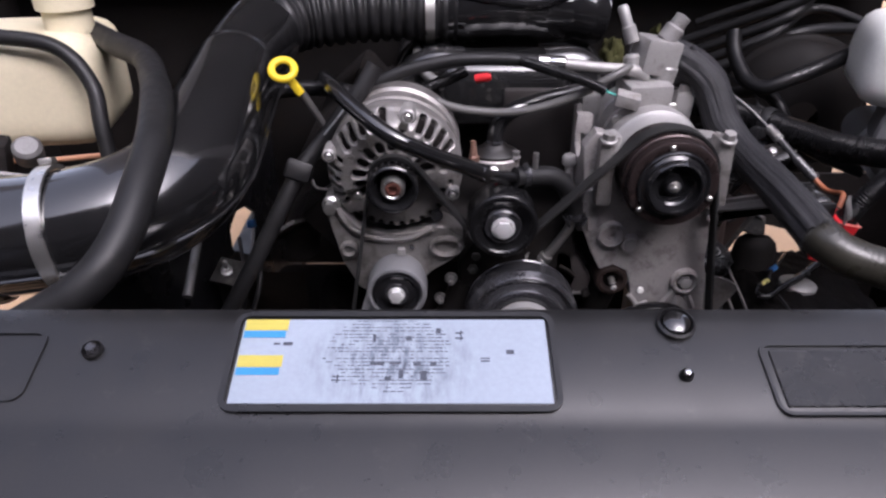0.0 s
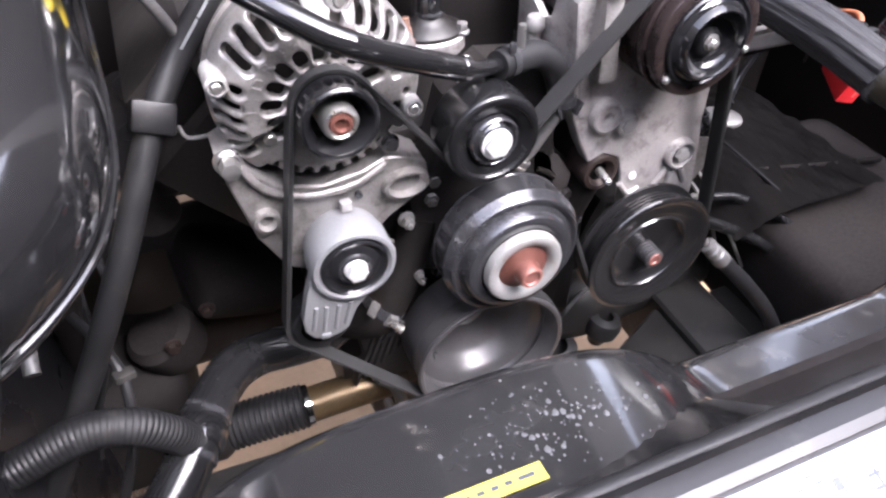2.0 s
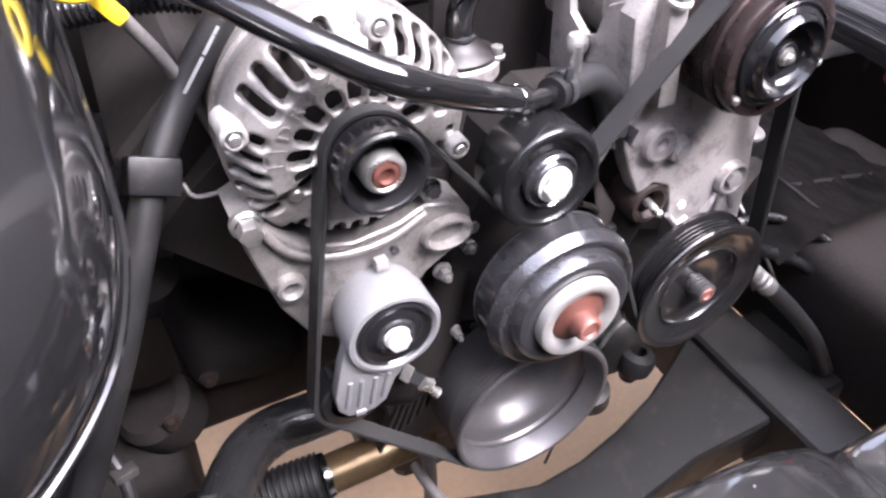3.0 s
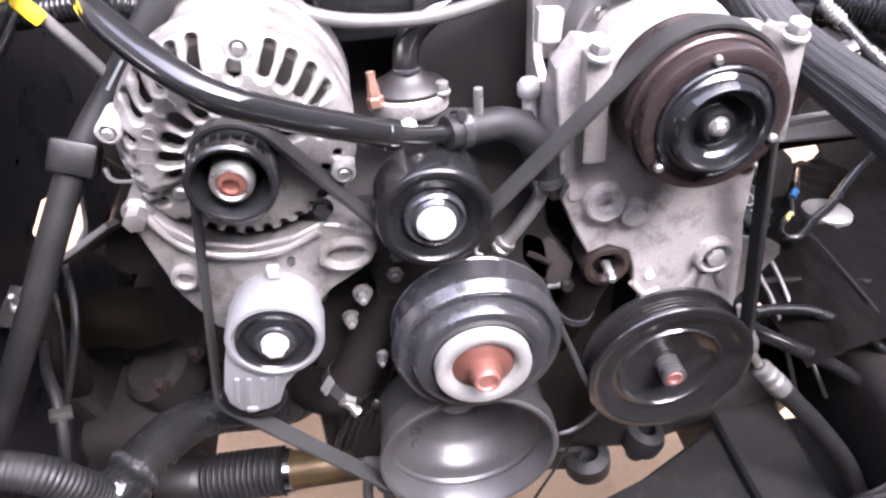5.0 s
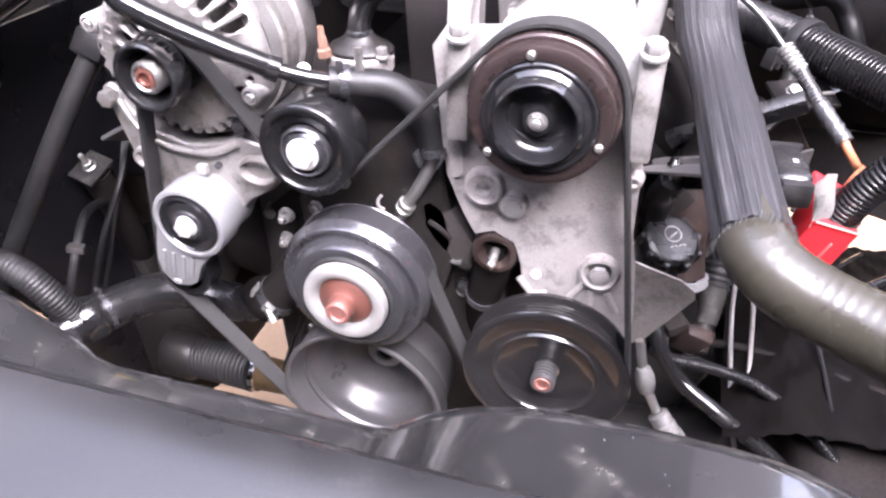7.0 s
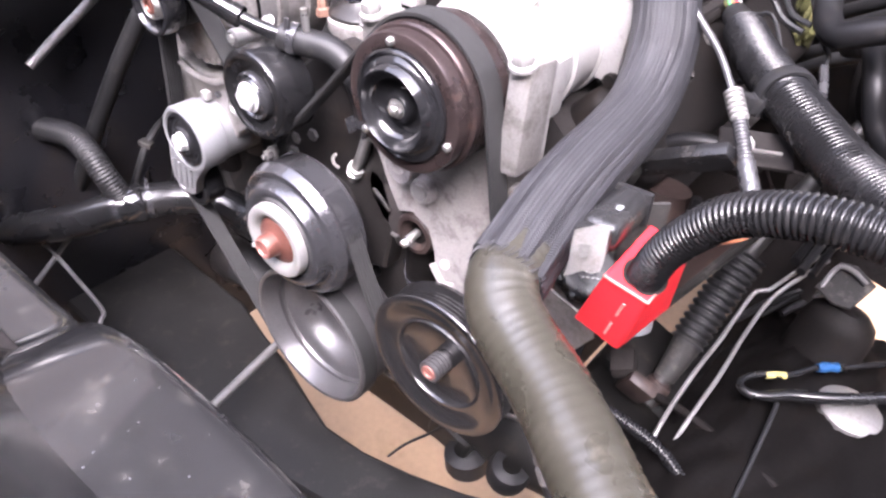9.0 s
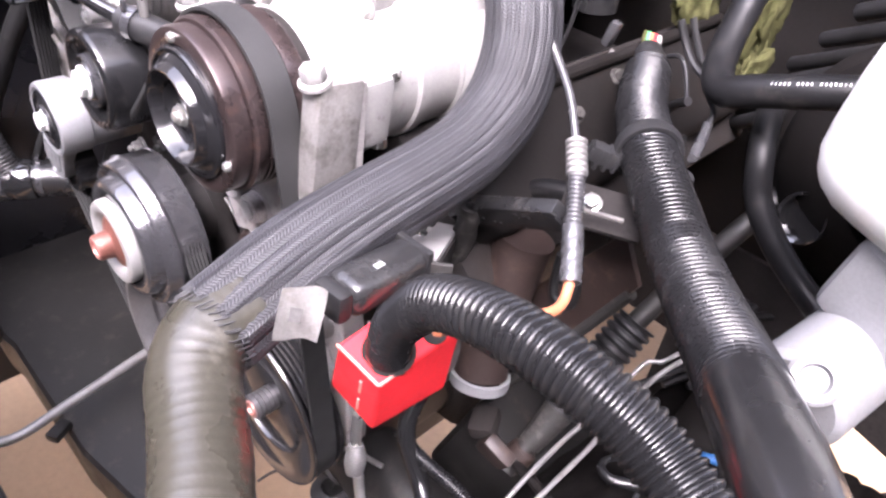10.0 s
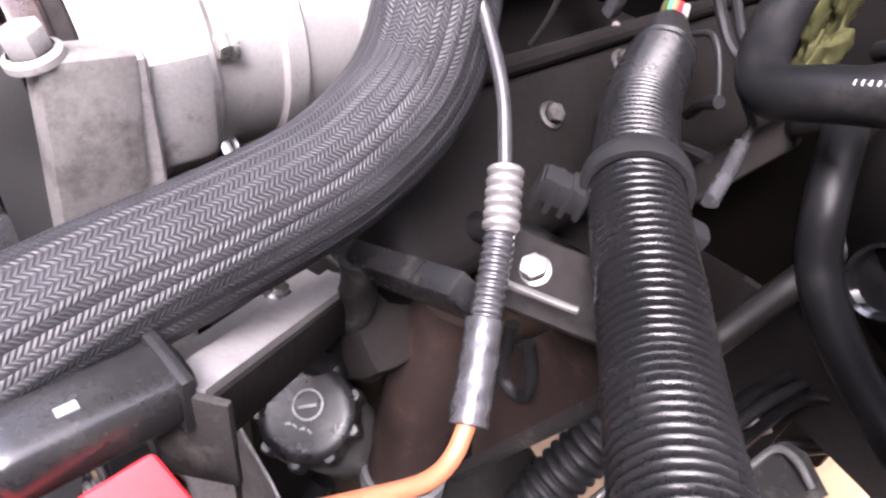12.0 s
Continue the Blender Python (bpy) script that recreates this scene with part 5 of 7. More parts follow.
bm = lathe([(0.0, -0.004), (0.032, -0.004), (0.0345, -0.001), (0.0345, 0.010), (0.032, 0.0125), (0.0, 0.0125)], Matrix.Translation((0.070, 0.893, 1.021)) @ Matrix.Rotation(radians(-8), 4, "Z") @ Matrix.Diagonal((1.0, 0.78, 1.0, 1.0)), 40)
part("flange", bm, CAST_PLATE, therm, "dirty pale cast flange")
bm = lathe([(0.0325, 0), (0.033, 0.004), (0.030, 0.007), (0.023, 0.010), (0.016, 0.015), (0.0130, 0.019), (0.0, 0.019)], Matrix.Translation((0.071, 0.894, 1.033)) @ Matrix.Diagonal((1.0, 0.8, 1.0, 1.0)), 36)
part("neck", bm, BLOCK, therm, "oily black cast neck")
part("neck_ring", lathe([(0.0105, 0), (0.0125, 0.001), (0.0125, 0.004), (0.0105, 0.005)], along((0.071, 0.893, 1.0495), (0.0, 0.1, 1.0)), 28), STEEL_GREY, therm, "worn metal ring")
part("hose", tube([(0.071, 0.893, 1.046), (0.0705, 0.895, 1.060), (0.074, 0.898, 1.073), (0.084, 0.903, 1.085), (0.104, 0.912, 1.094), (0.14, 0.928, 1.100), (0.19, 0.95, 1.105)], 0.0112, 0.005, 20), GLOSS, therm, "shiny black hose")
part("sender", lathe([(0.0072, 0), (0.0072, 0.007), (0.0050, 0.0085), (0.0048, 0.018), (0.0036, 0.020), (0.0034, 0.029), (0, 0.030)], at(0.042, 0.874, 1.032, 0, -4, 0), 6), SENDER, therm, "brown brass sender")
part("bolt", hexbolt(at(0.098, 0.880, 1.034), 0.0055, 0.01, 1.3), STEEL_DULL, therm)

# ---- hoses and looms ----
# upper radiator hose: braided sleeve, then bare ribbed rubber
BR = [(0.270, 1.00, 1.150), (0.325, 0.972, 1.146), (0.360, 0.948, 1.125), (0.375, 0.936, 1.096), (0.384, 0.916, 1.068), (0.394, 0.876, 1.051), (0.400, 0.832, 1.045), (0.405, 0.775, 1.041), (0.410, 0.728, 1.035), (0.418, 0.675, 1.024)]
OL = [(0.414, 0.695, 1.028), (0.419, 0.670, 1.024), (0.432, 0.655, 1.017), (0.452, 0.645, 1.011), (0.478, 0.632, 1.008), (0.51, 0.611, 1.006), (0.57, 0.568, 1.003), (0.66, 0.505, 1.0), (0.74, 0.46, 0.98)]
uh = thing("radiator_hose", BR[5], "thick radiator hose in grey braided sleeve with bare ribbed end", "radiator hose")
part("braided_sleeve", tube(BR, lambda s: 0.0236 + 0.0020 * math.exp(-((s - 0.17) / 0.05) ** 2), 0.004, 88, lambda i, s, a: 1 + 0.055 * math.cos(9 * a + 0.9 * math.sin(s * 14)) * (0.5 + 0.5 * math.sin(s * 16 + 1)) + 0.014 * math.sin(23 * a + 2.2 * math.sin(s * 23 + 1)) + 0.02 * math.sin(s * 21 + a), (1.06, 0.93)), BRAID, uh, "grey woven braided sleeve", 60)
part("bare_hose", tube(OL, 0.0215, 0.0022, 30, lambda i, s, a: 1 + 0.022 * abs(math.sin(math.pi * s / 0.0070)) + 0.004 * math.sin(math.pi * s / 0.021 + 2 * a) + 0.006 * math.sin(3 * a + s * 30)), OLIVE, uh, "olive-grey ribbed rubber hose end", 60)
bm = bmesh.new()
rnd = random.Random(2)
w0 = way_at(BR, 9)
m0 = along(BR[9], w0)
for k in range(46):
    a = 2 * math.pi * k / 46 + rnd.uniform(-0.05, 0.05)
    r0 = 0.0245
    p0 = m0 @ Vector((r0 * math.cos(a), r0 * math.sin(a), -0.003))
    p1 = m0 @ Vector((r0 * 0.98 * math.cos(a + 0.1), r0 * 0.98 * math.sin(a + 0.1), 0.003))
    p2 = m0 @ Vector((r0 * rnd.uniform(0.93, 1.05) * math.cos(a + 0.15), r0 * rnd.uniform(0.93, 1.05) * math.sin(a + 0.15), rnd.uniform(0.0035, 0.0055)))
    tube([p0, p1, p2], 0.0004, 0.004, 5, bm=bm)
part("frayed_threads", bm, THREAD, uh, "frayed grey threads at the sleeve's end")

# large loom conduit on the right
BC = [(0.345, 1.172, 1.045), (0.363, 1.14, 1.044), (0.390, 1.095, 1.046), (0.428, 1.025, 1.051), (0.470, 0.969, 1.051), (0.508, 0.931, 1.046), (0.538, 0.900, 1.043), (0.572, 0.862, 1.048), (0.602, 0.826, 1.058), (0.626, 0.790, 1.072), (0.655, 0.75, 1.082), (0.71, 0.69, 1.075), (0.79, 0.62, 1.03)]
bc = conduit_thing("wiring_conduit", BC[2:9] + [(0.621, 0.798, 1.0685)], 0.0195, "thick black corrugated wiring conduit with a clamp and taped end", 0.0041, 0.18)
wc = way_at(BC, 4)
mc = along((0.470, 0.969, 1.051), wc)
cb = part("clamp", lathe([(0.0200, -0.006), (0.0225, -0.006), (0.0232, -0.003), (0.0232, 0.003), (0.0225, 0.006), (0.0200, 0.006), (0.0200, -0.006)], mc, 36), RUBBER, bc, "black plastic clamp")
part("clamp_foot", box((0.020, 0.012, 0.012), at(0.450, 0.948, 1.046, 0, 15, 35), 0.002), RUBBER, cb)
for k in range(4):
    part("clamp_tooth", box((0.003, 0.014, 0.016), at(0.441 + 0.0055 * k, 0.943 + 0.0035 * k, 1.044, 0, 15, 35), 0.0008), RUBBER, cb)
part("clamp_foot", box((0.012, 0.012, 0.018), at(0.494, 0.978, 1.036, 0, 20, 40), 0.003), RUBBER, cb)
part("smooth_wrap", tube([BC[0], BC[1], (0.381, 1.115, 1.044), (0.396, 1.085, 1.047)][1:], lambda s: 0.0125 + 0.12 * max(0.0, s - 0.01), 0.006, 22, lambda i, s, a: 1 + 0.02 * math.sin(s * 300 + a)), RUBBER, bc, "smooth black tape wrap")
for k, (col, dx) in enumerate(((FOAM, -0.009), (pbr("green_wire", (0.05, 0.3, 0.12), 0.4, 0, 0.1, 90, 0), -0.0045), (ORANGE, 0.0), (RED, 0.004), (TAG, 0.009))):
    part("wire", tube([(0.358 + dx * 0.8, 1.150, 1.046), (0.353 + dx * 0.85, 1.158, 1.048), (0.348 + dx * 0.8, 1.167, 1.051)], 0.0025, 0.003, 8), col, bc, "coloured wire")
part("smooth_end", tube([(0.612, 0.812, 1.063)] + BC[9:], 0.0186, 0.006, 26), SHINY_RUBBER, bc, "smooth shiny black sleeve")
# split seam line of the conduit
seam = [Vector(p) + Vector((0.0165, 0.008, 0.002)) for p in BC[4:9]]
part("seam", tube(seam, 0.0022, 0.003, 8), CONDUIT, bc)

# battery cable with red cover
RC = [(0.474, 0.741, 0.995), (0.476, 0.737, 1.010), (0.480, 0.733, 1.026), (0.487, 0.729, 1.046), (0.499, 0.726, 1.066), (0.516, 0.721, 1.088), (0.54, 0.717, 1.103), (0.565, 0.715, 1.11), (0.592, 0.715, 1.11), (0.62, 0.716, 1.102), (0.66, 0.705, 1.088), (0.74, 0.68, 1.03)]
conduit_thing("battery_cable", RC, 0.0117, "black corrugated battery cable arching out of a red terminal cover", 0.0034, 0.13)


def red_cover():
    """A skewed cap: a sloping top, four skirts and a small round hole."""
    t = thing("terminal_cover", (0.463, 0.750, 0.955), "glossy red plastic terminal cover with a cable hole", "terminal cover")
    rim = [Vector(p) for p in ((0.459, 0.717, 1.020), (0.488, 0.720, 1.013), (0.488, 0.777, 1.016), (0.461, 0.770, 1.031))]
    foot = [Vector(p) for p in ((0.440, 0.727, 0.966), (0.473, 0.731, 0.954), (0.487, 0.772, 0.972), (0.455, 0.768, 0.980))]
    bm = bmesh.new()
    hi, lo = [bm.verts.new(p) for p in rim], [bm.verts.new(p) for p in foot]
    bm.faces.new(hi)
    bm.faces.new(lo[::-1])
    for i in range(4):
        j = (i + 1) % 4
        bm.faces.new((hi[i], lo[i], lo[j], hi[j]))
    bmesh.ops.recalc_face_normals(bm, faces=bm.faces[:])
    bmesh.ops.bevel(bm, geom=bm.edges[:], offset=0.0026, segments=3, profile=0.6, affect="EDGES")
    part("shell", bm, RED, t)
    up = (rim[1] - rim[0]).cross(rim[3] - rim[0]).normalized()
    hole = rim[0].lerp(rim[1], 0.8).lerp(rim[3].lerp(rim[2], 0.8), 0.76)
    # No hole is cut: black discs carry the shade inside as colour.
    part("wire_hole", lathe([(0.0062, 0.0), (0.0066, 0.0015), (0.0048, 0.0015), (0.0046, 0.0006), (0, 0.0006)], along(hole, up), 20), IRON_AND_SHADE, t, "dark wire hole")
    part("cable_hole", lathe([(0.0135, 0.0), (0.0138, 0.0012), (0.0118, 0.0012), (0.0116, 0.0005), (0, 0.0005)], along(rim[0].lerp(rim[1], 0.62).lerp(rim[3].lerp(rim[2], 0.62), 0.30), up), 28), IRON_AND_SHADE, t, "dark cable hole")
    lines = [(rim[0] + up * 0.0002, rim[0].lerp(rim[1], 0.5) + up * 0.0002, rim[1] + up * 0.0002), (rim[1] + up * 0.0002, rim[1].lerp(rim[2], 0.18) + up * 0.0002, rim[1].lerp(rim[2], 0.36) + up * 0.0002)]
    high, low = rim[0].lerp(rim[1], 0.64), foot[0].lerp(foot[1], 0.64)
    lines += [tuple(high.lerp(low, f) + Vector((0, -0.0003, 0.0002)) for f in (a, (a + c) / 2, c)) for a, c in ((0.22, 0.46), (0.62, 0.86))]
    for line in lines:
        part("mould_line", tube(line, 0.0009, 0.004, 6), MOULD, t, "pale worn moulding line")
    return t


red_cover()
tag = thing("label_tag", (0.452, 0.70, 1.02), "pale grey tape flag label on the battery wiring", "label")
mt = Matrix.Translation((0.4525, 0.7005, 1.0455)) @ Matrix.Rotation(radians(48), 4, "Z") @ Matrix.Rotation(radians(78), 4, "X") @ Matrix.Rotation(radians(-10), 4, "Z")
bm = bmesh.new()
rows = []
for i in range(9):
    u = i / 8 - 0.5
    rows.append([bm.verts.new(mt @ Vector((0.021 * u * (1 - 0.25 * abs(v) ** 3), 0.030 * v * (1 - 0.3 * abs(u) ** 2) + 0.004 * u, 0.006 * u * u * 2 - 0.005 * v * v + 0.0014 * math.sin(7 * u + 5 * v)))) for v in (k / 10 - 0.5 for k in range(11))])
for p, q in zip(rows, rows[1:]):
    for i in range(10):
        bm.faces.new((p[i], p[i + 1], q[i + 1], q[i]))
bmesh.ops.solidify(bm, geom=bm.faces[:], thickness=0.0012)
part("flag", bm, TAG, tag, "curled grubby tape flag", 60)
part("print_block", box((0.006, 0.008, 0.0004), mt @ Matrix.Translation((-0.002, 0, 0.0016)), 0), STEEL_DULL, tag, "faint grey print")
fuse = thing("fuse_holder", (0.425, 0.77, 1.03), "glossy black rounded fuse holder beside the red cover", "fuse holder")
fm = along((0.4435, 0.728, 1.0335), (-0.004, 0.057, -0.004))
part("barrel", box((0.026, 0.022, 0.060), fm @ Matrix.Translation((0, 0, 0.032)), 0.0098, 5), FUSE, fuse)
part("collar", box((0.021, 0.018, 0.010), fm @ Matrix.Translation((0, 0, -0.002)), 0.0035, 2), RUBBER, fuse)
part("end_collar", box((0.0275, 0.0235, 0.005), fm @ Matrix.Translation((0, 0, 0.056)), 0.0022, 2), RUBBER, fuse)
part("print_mark", box((0.0035, 0.0006, 0.006), fm @ Matrix.Translation((-0.003, 0.0112, 0.026)), 0), PALE_PRINT, fuse, "small pale mark")
part("print_mark", box((0.0035, 0.0006, 0.006), fm @ Matrix.Translation((-0.003, -0.0112, 0.026)), 0), PALE_PRINT, fuse, "small pale mark")

# alternator-side bracket plate under the braided hose
sb = thing("support_bracket", (0.38, 0.85, 0.93), "grey cast support bracket under the braided hose", "bracket")
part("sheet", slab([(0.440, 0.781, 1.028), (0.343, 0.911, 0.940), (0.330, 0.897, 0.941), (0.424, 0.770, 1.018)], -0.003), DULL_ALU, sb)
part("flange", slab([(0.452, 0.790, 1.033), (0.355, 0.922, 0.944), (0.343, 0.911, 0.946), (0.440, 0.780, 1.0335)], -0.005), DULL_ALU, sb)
# This side is coloured black, so the bracket's shade sits in the colour.
part("side_wall", slab([(0.453, 0.792, 1.028), (0.356, 0.924, 0.938), (0.354, 0.922, 0.908), (0.451, 0.792, 1.000)], 0.003), IRON_AND_SHADE, sb)

part("end_wall", slab([(0.438, 0.774, 1.033), (0.463, 0.792, 1.035), (0.462, 0.792, 0.990), (0.440, 0.776, 0.985)], 0.003), POST, sb)
# throttle cable, ferrule, sleeve and orange wire
cab = thing("refrigerant_line", (0.45, 0.91, 1.06), "thin grey line with a ribbed metal ferrule and orange-brown end", "line")
part("tube", tube([(0.335, 0.955, 1.165), (0.358, 0.949, 1.143), (0.376, 0.945, 1.122), (0.398, 0.941, 1.102), (0.424, 0.930, 1.084), (0.446, 0.915, 1.064)], 0.0029, 0.005, 12), SLEEVE, cab)
fm = along((0.445, 0.916, 1.0655), Vector((0.459, 0.903, 1.052)) - Vector((0.445, 0.916, 1.065)))
prof = [(0, 0), (0.0052, 0)]
for i in range(6):
    prof += [(0.0064, 0.0006 + 0.0042 * i), (0.0070, 0.0012 + 0.0042 * i), (0.0070, 0.0028 + 0.0042 * i), (0.0064, 0.0034 + 0.0042 * i), (0.0057, 0.0042 + 0.0042 * i)]
part("ferrule", lathe(prof + [(0.0057, 0.026), (0, 0.026)], fm, 28), FERRULE, cab, "ribbed bright metal ferrule")
part("spring_sleeve", ribbed([(0.4585, 0.9035, 1.0525), (0.469, 0.892, 1.0415), (0.479, 0.8805, 1.031)], 0.0060, 0.0030, 0.16, 18), SLEEVE, cab, "clear spring sleeve")
part("heat_sleeve", tube([(0.478, 0.8815, 1.0318), (0.488, 0.871, 1.0225), (0.499, 0.8585, 1.0125)], 0.0068, 0.0015, 18, lambda i, s, a: 1 + 0.05 * math.sin(i * 1.3 + 3 * a) + 0.03 * math.sin(i * 0.7 + 5 * a)), SLEEVE, cab, "shiny crumpled clear-grey sleeve")
part("orange_wire", tube([(0.497, 0.861, 1.0145), (0.503, 0.849, 1.0075), (0.5045, 0.836, 1.007), (0.501, 0.815, 1.0135), (0.497, 0.790, 1.024), (0.489, 0.772, 1.027), (0.482, 0.763, 1.016)], 0.0033, 0.004, 14), ORANGE, cab, "orange-brown wire")

# bracket arm with bolt under the ferrule
arm = thing("bracket_arm", (0.43, 0.90, 0.97), "dull black bracket arm with a pale bolt head", "bracket")
part("strap", box((0.115, 0.012, 0.022), Matrix.Translation((0.418, 0.888, 1.006)) @ Matrix.Rotation(radians(-4), 4, "Z") @ Matrix.Rotation(radians(-28), 4, "Y") @ Matrix.Rotation(radians(35), 4, "X"), 0.003), CAP, arm, "scuffed black strap")
part("tab_edge", box((0.034, 0.003, 0.002), Matrix.Translation((0.478, 0.907, 1.031)) @ Matrix.Rotation(radians(25), 4, "Z"), 0.0006), ZINC, arm, "bright edge")
part("tab", box((0.055, 0.035, 0.004), Matrix.Translation((0.472, 0.925, 1.022)) @ Matrix.Rotation(radians(25), 4, "Z") @ Matrix.Rotation(radians(20), 4, "X"), 0.001), IRON_AND_SHADE, arm)
part("bolt", hexbolt(along((0.464, 0.923, 1.024), (0.05, -0.45, 0.88)), 0.0056, 0.006, 1.25), ZINC, arm, "pale worn bolt head")
part("post", tube([(0.395, 0.885, 1.0), (0.385, 0.892, 0.965), (0.375, 0.90, 0.93), (0.372, 0.91, 0.88)], 0.009, 0.006, 16, lambda i, s, a: 1 + 0.12 * math.sin(i * 0.9 + 2 * a)), POST, arm, "dusty grey curved post")
kn = thing("steering_knuckle", (0.40, 0.93, 0.80), "brown stained cast pipe end beside the fluid reservoir", "pipe")
part("pipe", tube([(0.405, 0.945, 0.95), (0.402, 0.935, 0.90), (0.402, 0.925, 0.85), (0.408, 0.915, 0.815)], 0.024, 0.006, 24), BROWN, kn)
part("rim", lathe([(0.024, -0.004), (0.027, -0.003), (0.027, 0.006), (0.02, 0.008)], along((0.409, 0.914, 0.812), (0.15, -0.25, -0.95)), 28), GREY_CAST, kn, "pale rim")
part("web", slab([(0.425, 0.965, 0.801), (0.500, 0.965, 0.955), (0.476, 0.968, 0.990), (0.410, 0.968, 0.889)], 0.006), BROWN, kn)
part("web_edge", tube([(0.410, 0.962, 0.770), (0.425, 0.962, 0.801), (0.460, 0.962, 0.873), (0.495, 0.962, 0.945)], 0.0052, 0.006, 10), POST, kn, "dusty grey lower edge")

# steering fluid reservoir with cap
res = thing("fluid_reservoir", (0.388, 0.87, 0.80), "dark power steering reservoir with a marked round cap", "reservoir")
cap_way = Vector((0.25, -0.42, 0.87))
part("body", lathe([(0.024, -0.11), (0.026, -0.105), (0.026, -0.03), (0.022, -0.02), (0.020, -0.006)], along((0.387, 0.86, 0.893), cap_way), 32), STEEL_DULL, res)
cm2 = along((0.387, 0.860, 0.894), cap_way)
cap = part("cap", lathe([(0.0255, -0.016), (0.0272, -0.013), (0.0272, -0.002), (0.0262, 0.002), (0.0235, 0.0042), (0.020, 0.0046), (0.0, 0.0048)], cm2, 44), CAP, res, "dull black round cap")
for k in range(9):
    part("grip", lathe([(0.0042, -0.014), (0.0048, -0.012), (0.0045, -0.001), (0.003, 0.001), (0, 0.001)], cm2 @ Matrix.Rotation(2 * math.pi * k / 9, 4, "Z") @ Matrix.Translation((0.0262, 0, 0)), 12), CAP, cap)
bm = lathe([(0.0085, 0.005), (0.0085, 0.0056), (0.0074, 0.0056), (0.0074, 0.005)], cm2 @ Matrix.Translation((0, 0.004, 0)), 28)
box((0.010, 0.0016, 0.0006), cm2 @ Matrix.Translation((0, 0.003, 0.0053)) @ Matrix.Rotation(0.5, 4, "Z"), 0, 2, bm)
for k in range(4):
    box((0.003, 0.0012, 0.0006), cm2 @ Matrix.Translation((-0.006 + 0.0042 * k, -0.0085, 0.0053)) @ Matrix.Rotation(0.4 * (-1) ** k, 4, "Z"), 0, 2, bm)
part("cap_marking", bm, CAP_PRINT, cap, "pale pictogram and unreadable print")

# lower radiator hose with clamps and side branch
LH = [(-0.055, 0.842, 0.742), (-0.085, 0.845, 0.718), (-0.120, 0.845, 0.716), (-0.155, 0.840, 0.724), (-0.185, 0.822, 0.732), (-0.208, 0.792, 0.737), (-0.222, 0.765, 0.740), (-0.240, 0.730, 0.738), (-0.275, 0.69, 0.722), (-0.34, 0.645, 0.70), (-0.42, 0.61, 0.68)]
lh = hose_thing("lower_radiator_hose", LH, 0.0235, SHINY_RUBBER, "black lower radiator hose curving below the tensioner", "radiator hose", 0.005, 26)
for i in (6, 7):
    clamp_band("clamp", along(LH[i], way_at(LH, i)), 0.0238, 0.006, lh, 100, STEEL_GREY)
part("collar", lathe([(0.0255, -0.012), (0.0265, -0.010), (0.0265, 0.010), (0.0255, 0.012)], along((-0.231, 0.748, 0.7395), way_at(LH, 6)), 32), GLOSS, lh, "shiny black plastic connector")
SBH = [(-0.236, 0.735, 0.752), (-0.250, 0.728, 0.785), (-0.275, 0.726, 0.812), (-0.315, 0.725, 0.822), (-0.38, 0.71, 0.815), (-0.47, 0.69, 0.80)]
sbh = thing("branch_hose", SBH[3], "thin black ribbed branch hose joining the radiator hose", "hose")
part("conduit", ribbed(SBH, 0.0165, 0.0045, 0.05), RUBBER, sbh)

# transmission cooler hose with a clip beside the alternator
TH = [(-0.085, 0.88, 1.16), (-0.104, 0.870, 1.132), (-0.122, 0.864, 1.110), (-0.152, 0.860, 1.074), (-0.184, 0.838, 1.036), (-0.207, 0.818, 0.998), (-0.236, 0.795, 0.945), (-0.262, 0.780, 0.90), (-0.292, 0.766, 0.85), (-0.322, 0.754, 0.80), (-0.380, 0.732, 0.70)]
th = hose_thing("cooler_hose", TH, 0.0112, RUBBER, "black rubber hose with faint white print and a plastic clip")
part("clip", box((0.034, 0.028, 0.026), Matrix.Translation((-0.187, 0.835, 1.034)) @ Matrix.Rotation(radians(20), 4, "Y") @ Matrix.Rotation(radians(-30), 4, "X"), 0.004), MATTE_RUBBER, th, "dark plastic hose clip")
part("wire_hook", tube([(-0.170, 0.836, 1.022), (-0.165, 0.832, 1.012), (-0.145, 0.835, 1.008)], 0.0018, 0.004, 8), STEEL_DULL, th)
bm = bmesh.new()
rnd = random.Random(5)
for k in range(15):
    if k == 8:
        continue
    u = k / 15
    a, b = Vector(TH[3]), Vector(TH[2])
    p = a.lerp(b, u) + Vector((0.001, -0.0102, 0.006))
    box((0.0045, 0.0006, 0.0022), Matrix.Translation(p) @ Matrix.Rotation(radians(-50), 4, "Y"), 0, 2, bm)
part("print_bar", bm, PALE_PRINT, th, "faint white printed characters")

# second conduit over the alternator's left shoulder
conduit_thing("loom_conduit", [(-0.30, 0.93, 1.10), (-0.22, 0.92, 1.115), (-0.15, 0.905, 1.122), (-0.10, 0.90, 1.11)], 0.011, "short black corrugated wiring loom behind the alternator")
conduit_thing("loom_conduit", [(0.03, 0.94, 1.135), (0.01, 0.93, 1.128), (-0.02, 0.915, 1.12), (-0.03, 0.93, 1.10)], 0.008, "short black corrugated wiring loom behind the alternator")
wl = thing("compressor_loom", (0.19, 0.86, 1.13), "thin corrugated loom with a pale connector at the compressor", "wiring loom")
part("conduit", ribbed([(0.10, 0.90, 1.160), (0.14, 0.88, 1.152), (0.18, 0.868, 1.142), (0.205, 0.862, 1.132)], 0.007, 0.0036, 0.13, 14), CONDUIT, wl)
